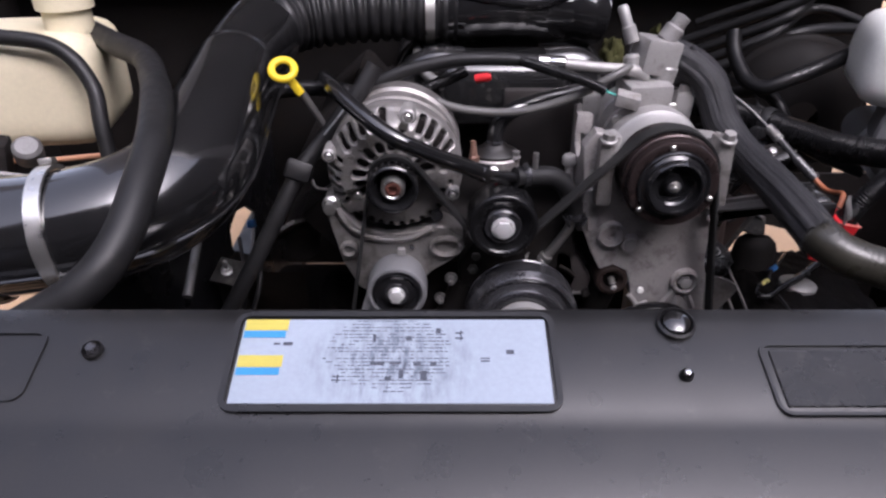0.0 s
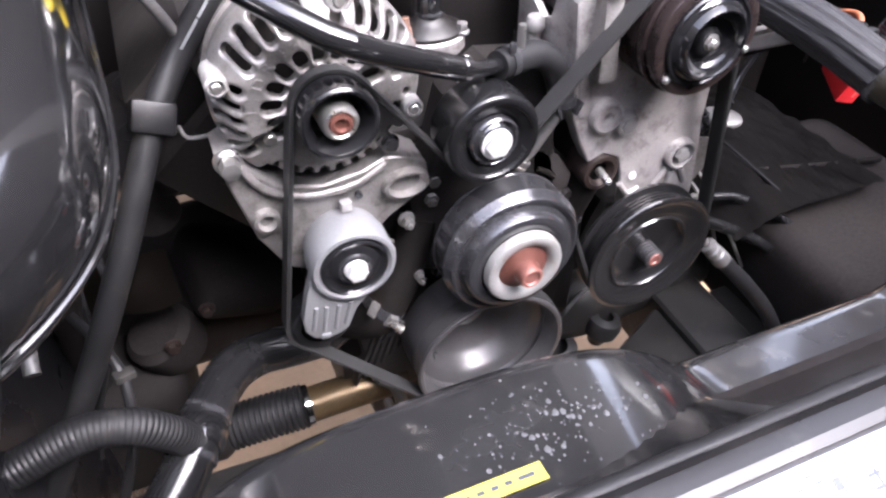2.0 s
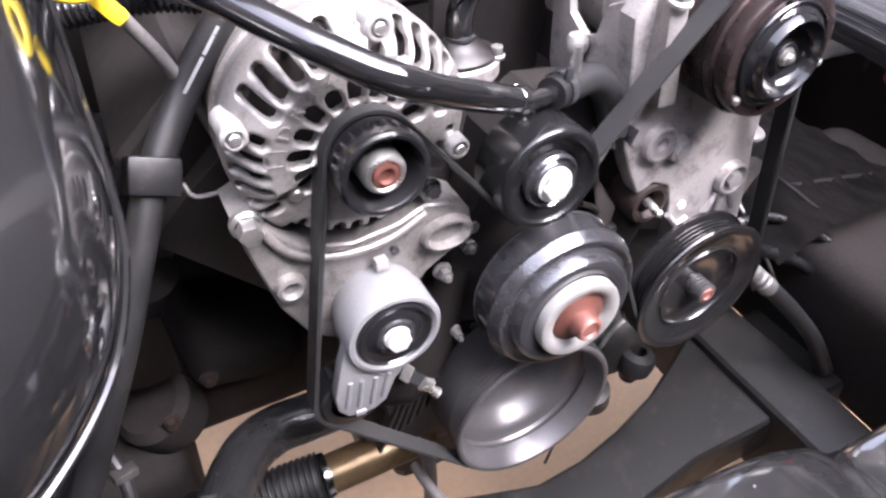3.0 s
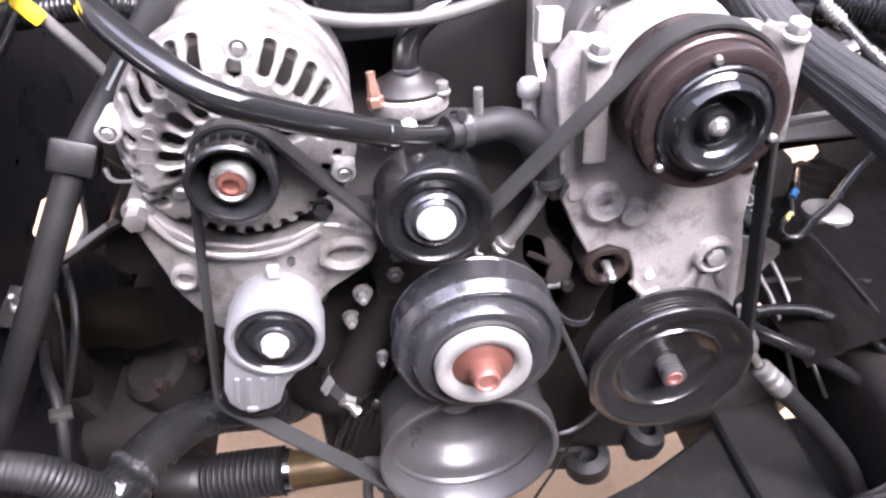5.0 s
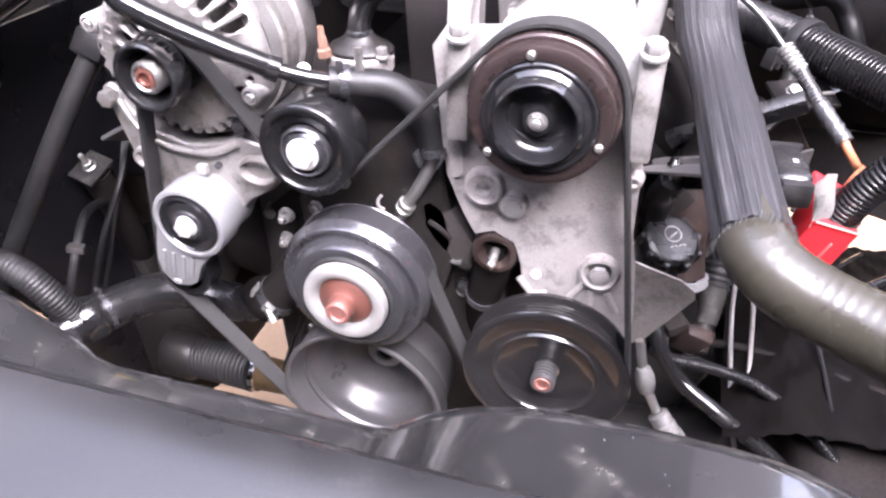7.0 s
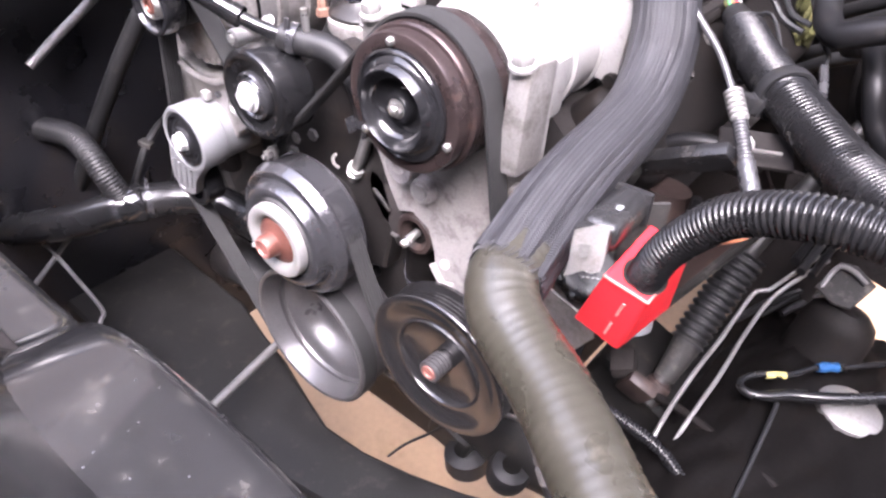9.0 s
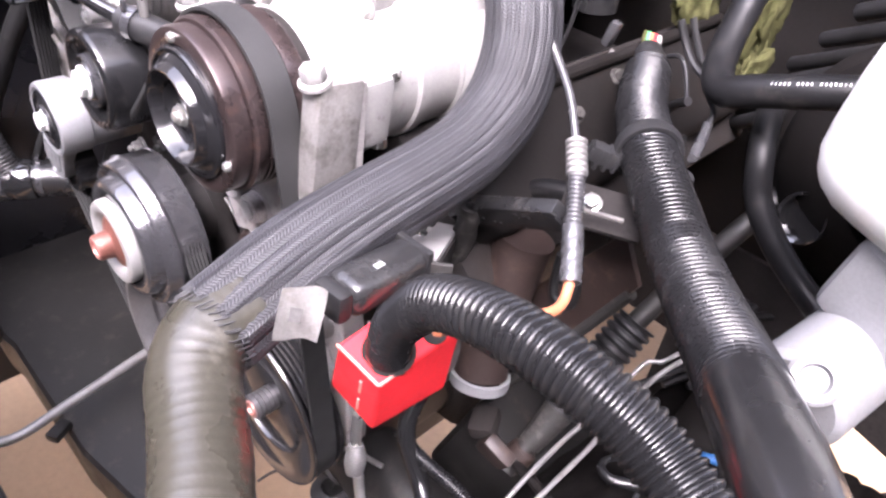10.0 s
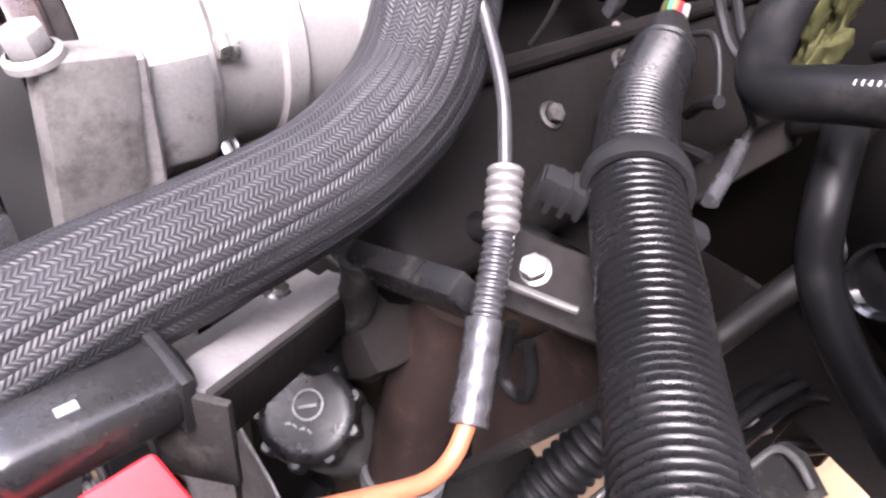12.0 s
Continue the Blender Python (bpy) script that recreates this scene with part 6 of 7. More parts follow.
part("connector", box((0.03, 0.02, 0.016), at(0.232, 0.855, 1.123, 10, 12, -10), 0.002), TAG, wl, "pale connector")
part("wire", tube([(0.204, 0.862, 1.132), (0.214, 0.859, 1.129), (0.222, 0.857, 1.126)], 0.0016, 0.004, 6), pbr("teal_wire", (0.03, 0.3, 0.25), 0.4, 0, 0.1, 90, 0), wl, "teal wire")

# refrigerant hose above the compressor
rh = thing("refrigerant_hose", (0.15, 0.93, 1.16), "black refrigerant hose with a bright crimped aluminium end", "hose")
part("hose", tube([(-0.13, 0.90, 1.05), (-0.118, 0.90, 1.095), (-0.075, 0.905, 1.135), (0.0, 0.91, 1.156), (0.07, 0.908, 1.160), (0.135, 0.90, 1.158)], 0.0085, 0.006, 18), RUBBER, rh)
part("crimp", lathe([(0.0085, 0), (0.0105, 0.002), (0.0105, 0.014), (0.0095, 0.016), (0.0105, 0.018), (0.0105, 0.034), (0.0085, 0.036)], along((0.122, 0.901, 1.158), (1, -0.1, -0.05)), 26), CHROME, rh, "bright crimped sleeve")
part("pipe", tube([(0.154, 0.898, 1.157), (0.20, 0.893, 1.153), (0.245, 0.89, 1.150), (0.262, 0.892, 1.14)], 0.0072, 0.006, 16), CAST_LIGHT, rh, "bright aluminium pipe")
hose_thing("vacuum_hose", [(0.240, 0.890, 1.156), (0.215, 0.880, 1.144), (0.170, 0.880, 1.120), (0.125, 0.880, 1.104), (0.074, 0.882, 1.097), (0.010, 0.885, 1.104), (-0.040, 0.900, 1.125)], 0.0058, GREY_HOSE, "thin dull grey hose running to the compressor")
acp = thing("service_valve", (0.25, 0.90, 1.15), "bright aluminium refrigerant valve cluster above the compressor", "valve")
part("block", box((0.05, 0.045, 0.045), at(0.275, 0.91, 1.165, 0, 10, 12), 0.006), CAST_LIGHT, acp)
part("stem", lathe([(0.009, 0), (0.009, 0.02), (0.007, 0.022), (0.007, 0.045), (0.005, 0.048), (0, 0.048)], along((0.245, 0.915, 1.18), (-0.35, 0.2, 0.9)), 20), CAST_LIGHT, acp)
part("stem", lathe([(0.013, 0), (0.013, 0.018), (0.010, 0.02), (0.010, 0.034), (0, 0.036)], along((0.285, 0.905, 1.185), (0.5, 0.0, 0.85)), 20), CAST_LIGHT, acp)

# power steering lines on the right
psl = thing("pressure_line", (0.42, 0.75, 0.72), "steering pressure hose with a bright crimped metal fitting", "hose")
part("metal_tube", tube([(0.374, 0.805, 0.812), (0.380, 0.799, 0.788), (0.390, 0.794, 0.760), (0.402, 0.788, 0.738)], 0.0045, 0.005, 14), ZINC, psl, "bright metal tube")
part("sheath", tube([(0.381, 0.798, 0.785), (0.385, 0.795, 0.773), (0.389, 0.791, 0.760)], lambda s: 0.0065 + 0.003 * math.sin(s * 110), 0.003, 20), STEEL_DULL, psl, "dull grey swelling")
pm = along((0.402, 0.788, 0.738), (0.026, -0.012, -0.029))
part("crimp", lathe([(0.006, 0), (0.0105, 0.002), (0.0105, 0.010), (0.009, 0.012), (0.011, 0.014), (0.011, 0.020), (0.009, 0.022), (0.0118, 0.025), (0.0118, 0.040), (0.010, 0.042)], pm, 28), STEEL_DULL, psl, "crimped grey metal collar")
part("hose", tube([(0.426, 0.776, 0.712), (0.446, 0.768, 0.690), (0.474, 0.757, 0.658), (0.51, 0.742, 0.61), (0.54, 0.725, 0.55)], 0.0105, 0.006, 18), RUBBER, psl, "black rubber hose")
hose_thing("return_hose", [(0.385, 0.87, 0.815), (0.394, 0.843, 0.780), (0.421, 0.838, 0.740), (0.463, 0.821, 0.720), (0.513, 0.813, 0.690), (0.58, 0.80, 0.64), (0.68, 0.78, 0.58)], 0.0082, SHINY_RUBBER, "thin black rubber steering return hose")
conduit_thing("loom_conduit", [(0.385, 0.842, 0.772), (0.411, 0.844, 0.760), (0.458, 0.851, 0.750), (0.505, 0.851, 0.735), (0.557, 0.827, 0.710), (0.62, 0.79, 0.66)], 0.0066, "black corrugated loom beside the steering hoses", 0.0036)
hose_thing("brake_line", [(0.524, 1.150, 0.81), (0.503, 1.102, 0.79), (0.497, 1.088, 0.785), (0.486, 1.081, 0.78), (0.482, 1.050, 0.762), (0.481, 1.014, 0.752), (0.478, 0.972, 0.742), (0.477, 0.928, 0.731), (0.478, 0.888, 0.718), (0.482, 0.858, 0.690), (0.492, 0.852, 0.66), (0.51, 0.845, 0.61)], 0.0025, STEEL_DULL, "thin pale metal line beside the wheel apron", "line", 0.006, 10)
hose_thing("brake_line", [(0.534, 1.150, 0.81), (0.512, 1.105, 0.79), (0.502, 1.076, 0.775), (0.499, 1.032, 0.757), (0.500, 0.974, 0.744), (0.498, 0.922, 0.731), (0.497, 0.884, 0.715), (0.500, 0.862, 0.690), (0.516, 0.845, 0.66), (0.54, 0.83, 0.61)], 0.0025, STEEL_DULL, "thin pale metal line beside the wheel apron", "line", 0.006, 10)
cl2 = thing("loom_clip", (0.52, 0.86, 0.74), "pale plastic clip on the wiring loom", "clip")
part("clip", box((0.016, 0.010, 0.016), at(0.535, 0.842, 0.724, 20, 30, 20), 0.002), DUSTY_PANEL, cl2)

# steering shaft with rubber boot
ss = thing("steering_shaft", (0.44, 0.98, 0.70), "black steering shaft with a pleated rubber boot", "steering shaft")
part("shaft", tube([(0.520, 1.22, 0.985), (0.490, 1.13, 0.90), (0.466, 1.060, 0.825), (0.455, 0.988, 0.748), (0.448, 0.93, 0.70)], 0.010, 0.01, 16), FRAME, ss)
part("boot", ribbed([(0.468, 1.066, 0.832), (0.460, 1.023, 0.785), (0.455, 0.990, 0.750)], lambda s: 0.0215 - 0.02 * s, 0.0086, 0.20, 24), RUBBER, ss, "pleated black rubber boot")
part("boot_neck", tube([(0.456, 0.994, 0.754), (0.4545, 0.975, 0.738), (0.452, 0.955, 0.721)], lambda s: 0.0165 - 0.09 * s, 0.006, 20), POST, ss, "smooth tapered boot end")
part("joint", lathe([(0.010, 0), (0.014, 0.004), (0.015, 0.02), (0.012, 0.030), (0, 0.031)], along((0.452, 0.955, 0.718), (-0.25, -0.6, -0.75)), 20), BROWN, ss, "rust-stained joint")
part("yoke", box((0.034, 0.016, 0.040), at(0.436, 0.925, 0.720, 20, 25, 10), 0.006, 2), BROWN, ss, "rust-stained yoke")
part("yoke", box((0.026, 0.030, 0.018), at(0.414, 0.930, 0.738, 10, -20, 25), 0.005, 2), DARK, ss)

# brake reservoir and master cylinder
bk = thing("brake_reservoir", (0.63, 0.97, 0.98), "white translucent brake fluid reservoir on a grey cylinder", "reservoir")
part("tank", box((0.135, 0.17, 0.115), at(0.654, 0.985, 1.138, 0, 6, -18), 0.045, 5), WHITE, bk)
part("tank_neck", lathe([(0.035, 0), (0.035, 0.025), (0.03, 0.03), (0, 0.03)], at(0.68, 1.0, 1.18), 30), WHITE, bk)
part("cylinder", lathe([(0, 0), (0.024, 0), (0.028, 0.004), (0.028, 0.09), (0.032, 0.095), (0.032, 0.16), (0, 0.16)], along((0.627, 0.878, 1.012), (0.15, 0.95, 0.08)), 36), GREY_CAST, bk, "grey cast master cylinder")
part("mount", box((0.075, 0.06, 0.055), at(0.652, 0.945, 1.055, 0, 10, -20), 0.010, 3), GREY_CAST, bk)
part("plug", lathe([(0.010, 0), (0.010, 0.012), (0.007, 0.015), (0, 0.015)], along((0.632, 0.895, 1.032), (-0.3, -0.5, 0.8)), 20), WHITE, bk, "small white plug")
part("port", lathe([(0.013, -0.006), (0.013, 0.004), (0.011, 0.006), (0.008, 0.006), (0.0065, 0.001), (0, 0.001)], along((0.632, 0.874, 1.035), (0.1, -0.75, 0.62)), 28), GREY_CAST, bk)
for k in range(3):
    part("rib", box((0.004, 0.085, 0.010), along((0.627, 0.878, 1.012), (0.15, 0.95, 0.08)) @ Matrix.Rotation(radians(150 + 40 * k), 4, "Z") @ Matrix.Translation((0, 0.030, 0.05)) @ Matrix.Rotation(radians(90), 4, "X"), 0.0015), GREY_CAST, bk)
booster = thing("brake_booster", (0.62, 1.2, 0.9), "round black brake booster on the firewall", "brake booster")
part("drum", lathe([(0.03, 0), (0.06, 0.01), (0.105, 0.03), (0.12, 0.05), (0.122, 0.065), (0.115, 0.08), (0.10, 0.15)], along((0.60, 1.13, 1.0), (0.1, 1, 0.06)), 48), DEEP_BLACK, booster)
part("crimped_rim", lathe([(0.118, 0.048), (0.1235, 0.05), (0.127, 0.054), (0.127, 0.062), (0.1235, 0.066), (0.117, 0.068)], along((0.60, 1.13, 1.0), (0.1, 1, 0.06)), 48), DEEP_BLACK, booster)
part("vacuum_port", lathe([(0.022, -0.006), (0.0235, 0.003), (0.0222, 0.006), (0.0195, 0.0045), (0.0185, -0.003), (0.010, -0.004), (0, -0.004)], along((0.5415, 1.150, 0.961), (-0.25, -0.9, 0.25)), 36), GLOSS, booster, "glossy round port with a raised edge")

# heater hose with print, insulation and looms by the firewall
HH = [(0.452, 1.11, 1.15), (0.452, 1.09, 1.12), (0.462, 1.055, 1.092), (0.480, 1.03, 1.085), (0.506, 1.025, 1.096), (0.548, 1.03, 1.111), (0.60, 1.05, 1.125), (0.66, 1.08, 1.14)]
hh = hose_thing("heater_hose", HH, 0.0112, MATTE_RUBBER, "black heater hose with worn white print")
bm = bmesh.new()
hose_line = glide(HH, 0.0026)
hose_line = hose_line[min(range(len(hose_line)), key=lambda i: (hose_line[i] - Vector(HH[3])).length) - 8:]
for k in range(26):
    if k in (3, 4, 5, 6, 7, 13, 18):
        continue
    p = hose_line[14 + k] + Vector((0.001, -0.0082, 0.0080))
    box((0.0009, 0.0020, 0.0003), Matrix.Translation(p) @ Matrix.Rotation(radians(7), 4, "Z") @ Matrix.Rotation(radians(52), 4, "X"), 0, 2, bm)
part("print_bar", bm, CAP_PRINT, hh, "worn white printed characters")
hose_thing("drain_hose", [(0.47, 1.17, 1.03), (0.49, 1.12, 1.05), (0.504, 1.07, 1.066), (0.518, 1.04, 1.051), (0.532, 1.03, 1.023), (0.556, 1.025, 1.0), (0.59, 1.02, 0.98), (0.65, 1.0, 0.96)], 0.0095, MATTE_RUBBER, "black rubber hose dropping beside the brake reservoir")
foil = hose_thing("foil_sleeve", [(0.479, 1.03, 1.057), (0.486, 1.01, 1.053), (0.492, 0.99, 1.050)], 0.0036, SLEEVE, "short crumpled silver foil sleeve on a wire", "sleeve", 0.004, 10, shape=lambda i, s, a: 1 + 0.15 * math.sin(i * 2.7 + 3 * a))
hose_thing("loose_wire", [(0.44, 1.09, 1.09), (0.465, 1.04, 1.078), (0.478, 1.035, 1.066), (0.479, 1.031, 1.057)], 0.0022, RUBBER, "thin black loose wire", "wire", 0.006, 8)
rnd = random.Random(11)
for pts, r in (([(0.388, 1.13, 1.085), (0.398, 1.13, 1.07), (0.414, 1.125, 1.056), (0.435, 1.12, 1.05)], 0.0035), ([(0.398, 1.13, 1.09), (0.408, 1.128, 1.075), (0.420, 1.125, 1.062), (0.44, 1.12, 1.058)], 0.003), ([(0.386, 1.13, 1.052), (0.400, 1.125, 1.058), (0.412, 1.12, 1.048), (0.425, 1.11, 1.03)], 0.002), ([(0.262, 1.13, 0.995), (0.272, 1.13, 1.015), (0.28, 1.13, 1.04), (0.285, 1.13, 1.08)], 0.0022), ([(0.405, 1.12, 1.01), (0.416, 1.11, 1.025), (0.43, 1.10, 1.036)], 0.004), ([(0.40, 1.09, 1.0), (0.425, 1.08, 1.012), (0.45, 1.07, 1.02)], 0.003)):
    hose_thing("firewall_wire", pts, r, RUBBER, "thin black wire among the wiring at the firewall", "wire", 0.006, 8)
sc = thing("sensor_connector", (0.327, 1.13, 1.03), "small clear-grey sensor connector behind the conduit", "connector")
part("housing", box((0.009, 0.012, 0.024), at(0.327, 1.13, 1.052, 0, 15, 0), 0.003), SLEEVE, sc)
part("lock_tab", box((0.004, 0.004, 0.012), at(0.334, 1.124, 1.035, 0, 15, 0), 0.001), CAST, sc)
ins = thing("insulation_pad", (0.52, 1.33, 1.02), "torn yellow-green insulation on the firewall", "insulation")
for cx, cz, sx, sz in ((0.315, 1.055, 0.022, 0.035), (0.392, 1.06, 0.013, 0.05), (0.398, 1.0, 0.012, 0.03)):
    bm = bmesh.new()
    bmesh.ops.create_icosphere(bm, subdivisions=4, radius=1.0)
    for v in bm.verts:
        n = noise.fractal(v.co * 2.3 + Vector((cx * 9, cz * 7, 0)), 0.8, 2.0, 5)
        v.co = Vector((cx + v.co.x * sx * (1 + 0.4 * n), 1.31 + v.co.y * 0.03 * (1 + 0.5 * n), cz + v.co.z * sz * (1 + 0.4 * n)))
    part("pad", bm, FOAM, ins, angle=80)
for k in range(7):
    z0 = 1.0 + 0.035 * k
    hose_thing("firewall_loom", [(0.36 + 0.02 * k, 1.36, z0 - 0.1), (0.48 + 0.03 * k, 1.26, z0), (0.62 + 0.02 * k, 1.25 + 0.02 * k, z0 + 0.04), (0.80, 1.2, z0 + 0.03 * (k % 3))], rnd.uniform(0.006, 0.011), RUBBER, "black cable loom along the firewall", "wiring loom", 0.012, 12)

# ---- left side: air duct, reservoir, dipstick ----
duct = thing("air_intake_duct", (-0.28, 0.7, 1.0), "large glossy black air intake duct with a seam and clamps", "air duct")
DU = [(0.02, 1.10, 1.185), (-0.10, 1.095, 1.185), (-0.20, 1.08, 1.178), (-0.258, 1.02, 1.165), (-0.267, 0.93, 1.148), (-0.266, 0.82, 1.128), (-0.264, 0.74, 1.112), (-0.266, 0.695, 1.102), (-0.278, 0.655, 1.092), (-0.305, 0.625, 1.083), (-0.350, 0.607, 1.075), (-0.42, 0.598, 1.068), (-0.54, 0.592, 1.062)]
part("tube", tube(DU[3:], lambda s: 0.056 if s < 0.12 else 0.060, 0.008, 44, lambda i, s, a: 1 + 0.018 * math.sin(3 * a + s * 11) + 0.012 * math.sin(2 * a - s * 23 + 1), (0.96, 1.0)), GLOSS, duct, "", 60)
part("bellows", ribbed([DU[0], DU[1], DU[2], (-0.245, 1.045, 1.172)], 0.047, 0.018, 0.12, 32), RUBBER, duct, "black ribbed rubber bellows")
seam = [Vector(p) + Vector(o) for p, o in zip(DU[4:12], ((0.056, 0.01, -0.012), (0.058, 0.0, -0.014), (0.058, -0.002, -0.016), (0.0565, -0.012, -0.018), (0.050, -0.030, -0.018), (0.034, -0.047, -0.018), (0.018, -0.055, -0.018), (0.006, -0.058, -0.018)))]
part("seam", tube(seam, 0.0024, 0.006, 8), GLOSS, duct)
clamp_band("clamp", along((-0.02, 1.099, 1.185), (1, 0.03, 0)), 0.047, 0.014, duct, 70)
clamp_band("clamp", along((-0.372, 0.604, 1.073), (-1, -0.16, -0.09)), 0.0605, 0.014, duct, 110)
clamp_band("clamp", along((-0.440, 0.597, 1.067), (-1, -0.05, -0.05)), 0.061, 0.014, duct, 110)
body = thing("throttle_body", (0.09, 1.0, 1.15), "dark throttle body with a ribbed intake pipe", "throttle body")
part("pipe", tube([(0.0, 1.10, 1.185), (0.08, 1.10, 1.19), (0.16, 1.11, 1.185), (0.24, 1.13, 1.17)], 0.046, 0.012, 30, lambda i, s, a: 1 + 0.03 * math.cos(s * 170)), GLOSS, body)
part("lip", tube([(0.02, 1.06, 1.215), (0.08, 1.058, 1.205), (0.14, 1.06, 1.20), (0.185, 1.075, 1.21)], 0.007, 0.008, 10), GLOSS, body)

tank = thing("coolant_reservoir", (-0.57, 0.97, 0.98), "cream translucent coolant reservoir, yellowed", "reservoir")
part("tank", box((0.24, 0.2, 0.15), at(-0.60, 1.0, 1.105, 0, 0, 8), 0.045, 5), CREAM, tank)
part("neck", lathe([(0.032, 0), (0.032, 0.03), (0.038, 0.032), (0.038, 0.05), (0.034, 0.055), (0, 0.055)], at(-0.52, 1.0, 1.175), 32), CREAM, tank)
part("hose", tube([(-0.70, 0.93, 1.19), (-0.58, 0.905, 1.19), (-0.495, 0.90, 1.178), (-0.452, 0.885, 1.135), (-0.44, 0.86, 1.08), (-0.43, 0.84, 1.0)], 0.010, 0.008, 16), RUBBER, tank, "black overflow hose")
hose_thing("radiator_vent_hose", [(-0.52, 1.05, 1.165), (-0.45, 0.97, 1.165), (-0.384, 0.90, 1.164), (-0.335, 0.80, 1.166), (-0.295, 0.70, 1.171), (-0.268, 0.61, 1.163), (-0.262, 0.55, 1.144), (-0.268, 0.50, 1.115), (-0.292, 0.47, 1.09), (-0.35, 0.45, 1.06)], 0.0165, RUBBER, "black rubber hose crossing over the air duct")
hose_thing("pink_wire", [(-0.60, 0.88, 1.03), (-0.53, 0.87, 1.035), (-0.46, 0.86, 1.045), (-0.43, 0.85, 1.05)], 0.0035, pbr("faded_pink_wire", (0.4, 0.2, 0.12), 0.5, 0, 0.2, 90, 0), "faded pink and yellow wire", "wire")
sens = thing("sensor_plug", (-0.50, 0.72, 1.07), "dark sensor plug with a pale label beside the duct", "sensor")
part("plug", box((0.05, 0.045, 0.05), at(-0.52, 0.74, 1.09, 0, 10, 20), 0.008), DARK, sens)
part("cap", lathe([(0.016, 0), (0.016, 0.018), (0.012, 0.022), (0, 0.022)], at(-0.475, 0.75, 1.09, 30, 20, 0), 20), STEEL_DULL, sens)
part("tag", box((0.022, 0.003, 0.04), at(-0.472, 0.69, 1.075, -35, 12, 10), 0.001), TAG, sens, "pale label")

dip = thing("dipstick", (-0.19, 0.85, 1.0), "yellow ring-handled oil dipstick", "dipstick")
dm = along((-0.193, 0.838, 1.166), (0.1, -0.62, 0.75))
part("ring_handle", lathe([(0.0090 + 0.0047 + 0.0047 * math.cos(a), 0.0044 * math.sin(a)) for a in [math.pi * 2 * k / 12 for k in range(13)]], dm, 32), YELLOW, dip)
part("neck", box((0.010, 0.009, 0.022), at(-0.180, 0.842, 1.143, 0, -35, 0), 0.003), YELLOW, dip)
part("tube", tube([(-0.176, 0.845, 1.138), (-0.155, 0.86, 1.09), (-0.13, 0.89, 1.0), (-0.11, 0.93, 0.88)], 0.0045, 0.008, 12), STEEL_DULL, dip)

# ---- underneath ----
xm = thing("crossmember", (0, 0.73, 0.44), "black painted steel front crossmember", "crossmember")
part("beam", plate([(-0.75, 0.655), (-0.2, 0.655), (-0.17, 0.66), (0.05, 0.66), (0.3, 0.70), (0.75, 0.70), (0.75, 0.86), (0.42, 0.86), (0.31, 0.805), (0.24, 0.782), (0.175, 0.767), (0.111, 0.763), (0.049, 0.781), (-0.015, 0.802), (-0.083, 0.816), (-0.16, 0.838), (-0.75, 0.86)], 0.07, Matrix.Translation((0, 0, 0.47)), 0.012, 3), FRAME, xm)
low = wall("lower_support", (1.3, 0.03, 0.05), (0, 0.562, 0.55), FRAME, "black lower radiator support", "support")
part("tie_web", box((0.05, 0.07, 0.03), at(-0.225, 0.625, 0.54), 0.005), FRAME, xm)
part("line_clip", box((0.016, 0.028, 0.012), at(0.012, 0.652, 0.55, 0, 0, 30), 0.003), FRAME, xm)
rod = hose_thing("tie_rod_line", [(-0.018, 0.83, 0.575), (-0.016, 0.795, 0.58), (0.008, 0.678, 0.582), (0.020, 0.61, 0.582), (0.0, 0.585, 0.58), (-0.05, 0.585, 0.58), (-0.10, 0.60, 0.575)], 0.006, STEEL_DULL, "bent dull metal line in front of the crank pulley", "line")

rack = thing("steering_rack", (-0.13, 0.88, 0.53), "steering rack with a pleated black boot and brass-coloured end", "steering rack")
part("housing", tube([(-0.115, 0.872, 0.562), (-0.06, 0.87, 0.565), (0.02, 0.872, 0.562)], 0.0235, 0.01, 24), BRASS, rack, "brass-coloured tube")
part("band", lathe([(0.026, 0), (0.0275, 0.001), (0.0275, 0.008), (0.026, 0.009)], along((-0.118, 0.873, 0.561), (1, 0, 0)), 28), CHROME, rack, "bright clamp band")
part("boot", ribbed([(-0.225, 0.885, 0.55), (-0.17, 0.88, 0.556), (-0.118, 0.874, 0.561)], 0.030, 0.0072, 0.13, 28), RUBBER, rack, "pleated black rubber boot")
part("end", lathe([(0.03, 0), (0.036, 0.01), (0.036, 0.05), (0.02, 0.06)], along((-0.215, 0.884, 0.551), (-1, 0.1, -0.08)), 24), BLOCK, rack)
part("support_rod", tube([(-0.02, 0.85, 0.60), (0.0, 0.845, 0.575), (0.005, 0.84, 0.53), (0.0, 0.83, 0.48)], 0.0085, 0.008, 14), STEEL_DULL, rack)
sway = hose_thing("sway_bar", [(0.13, 0.915, 0.548), (0.24, 0.915, 0.545), (0.36, 0.915, 0.54), (0.50, 0.93, 0.535), (0.70, 0.99, 0.51)], 0.048, FRAME, "black steel bar across the underside", "bar", 0.015, 24, shape=lambda i, s, a: 1 + 0.06 * math.sin(s * 40) + 0.05 * math.sin(3 * a + s * 20))
part("bushing", lathe([(0.012, 0), (0.024, 0.004), (0.028, 0.014), (0.026, 0.030), (0.018, 0.036), (0.012, 0.052), (0, 0.054)], at(0.336, 0.862, 0.555, 180, 12, 0), 24), RUBBER, sway, "black rubber bushing")
part("bushing", lathe([(0.016, 0), (0.030, 0.006), (0.030, 0.030), (0.018, 0.040), (0, 0.042)], at(0.262, 0.868, 0.515, 180, -8, 0), 24), RUBBER, sway, "black rubber bushing")
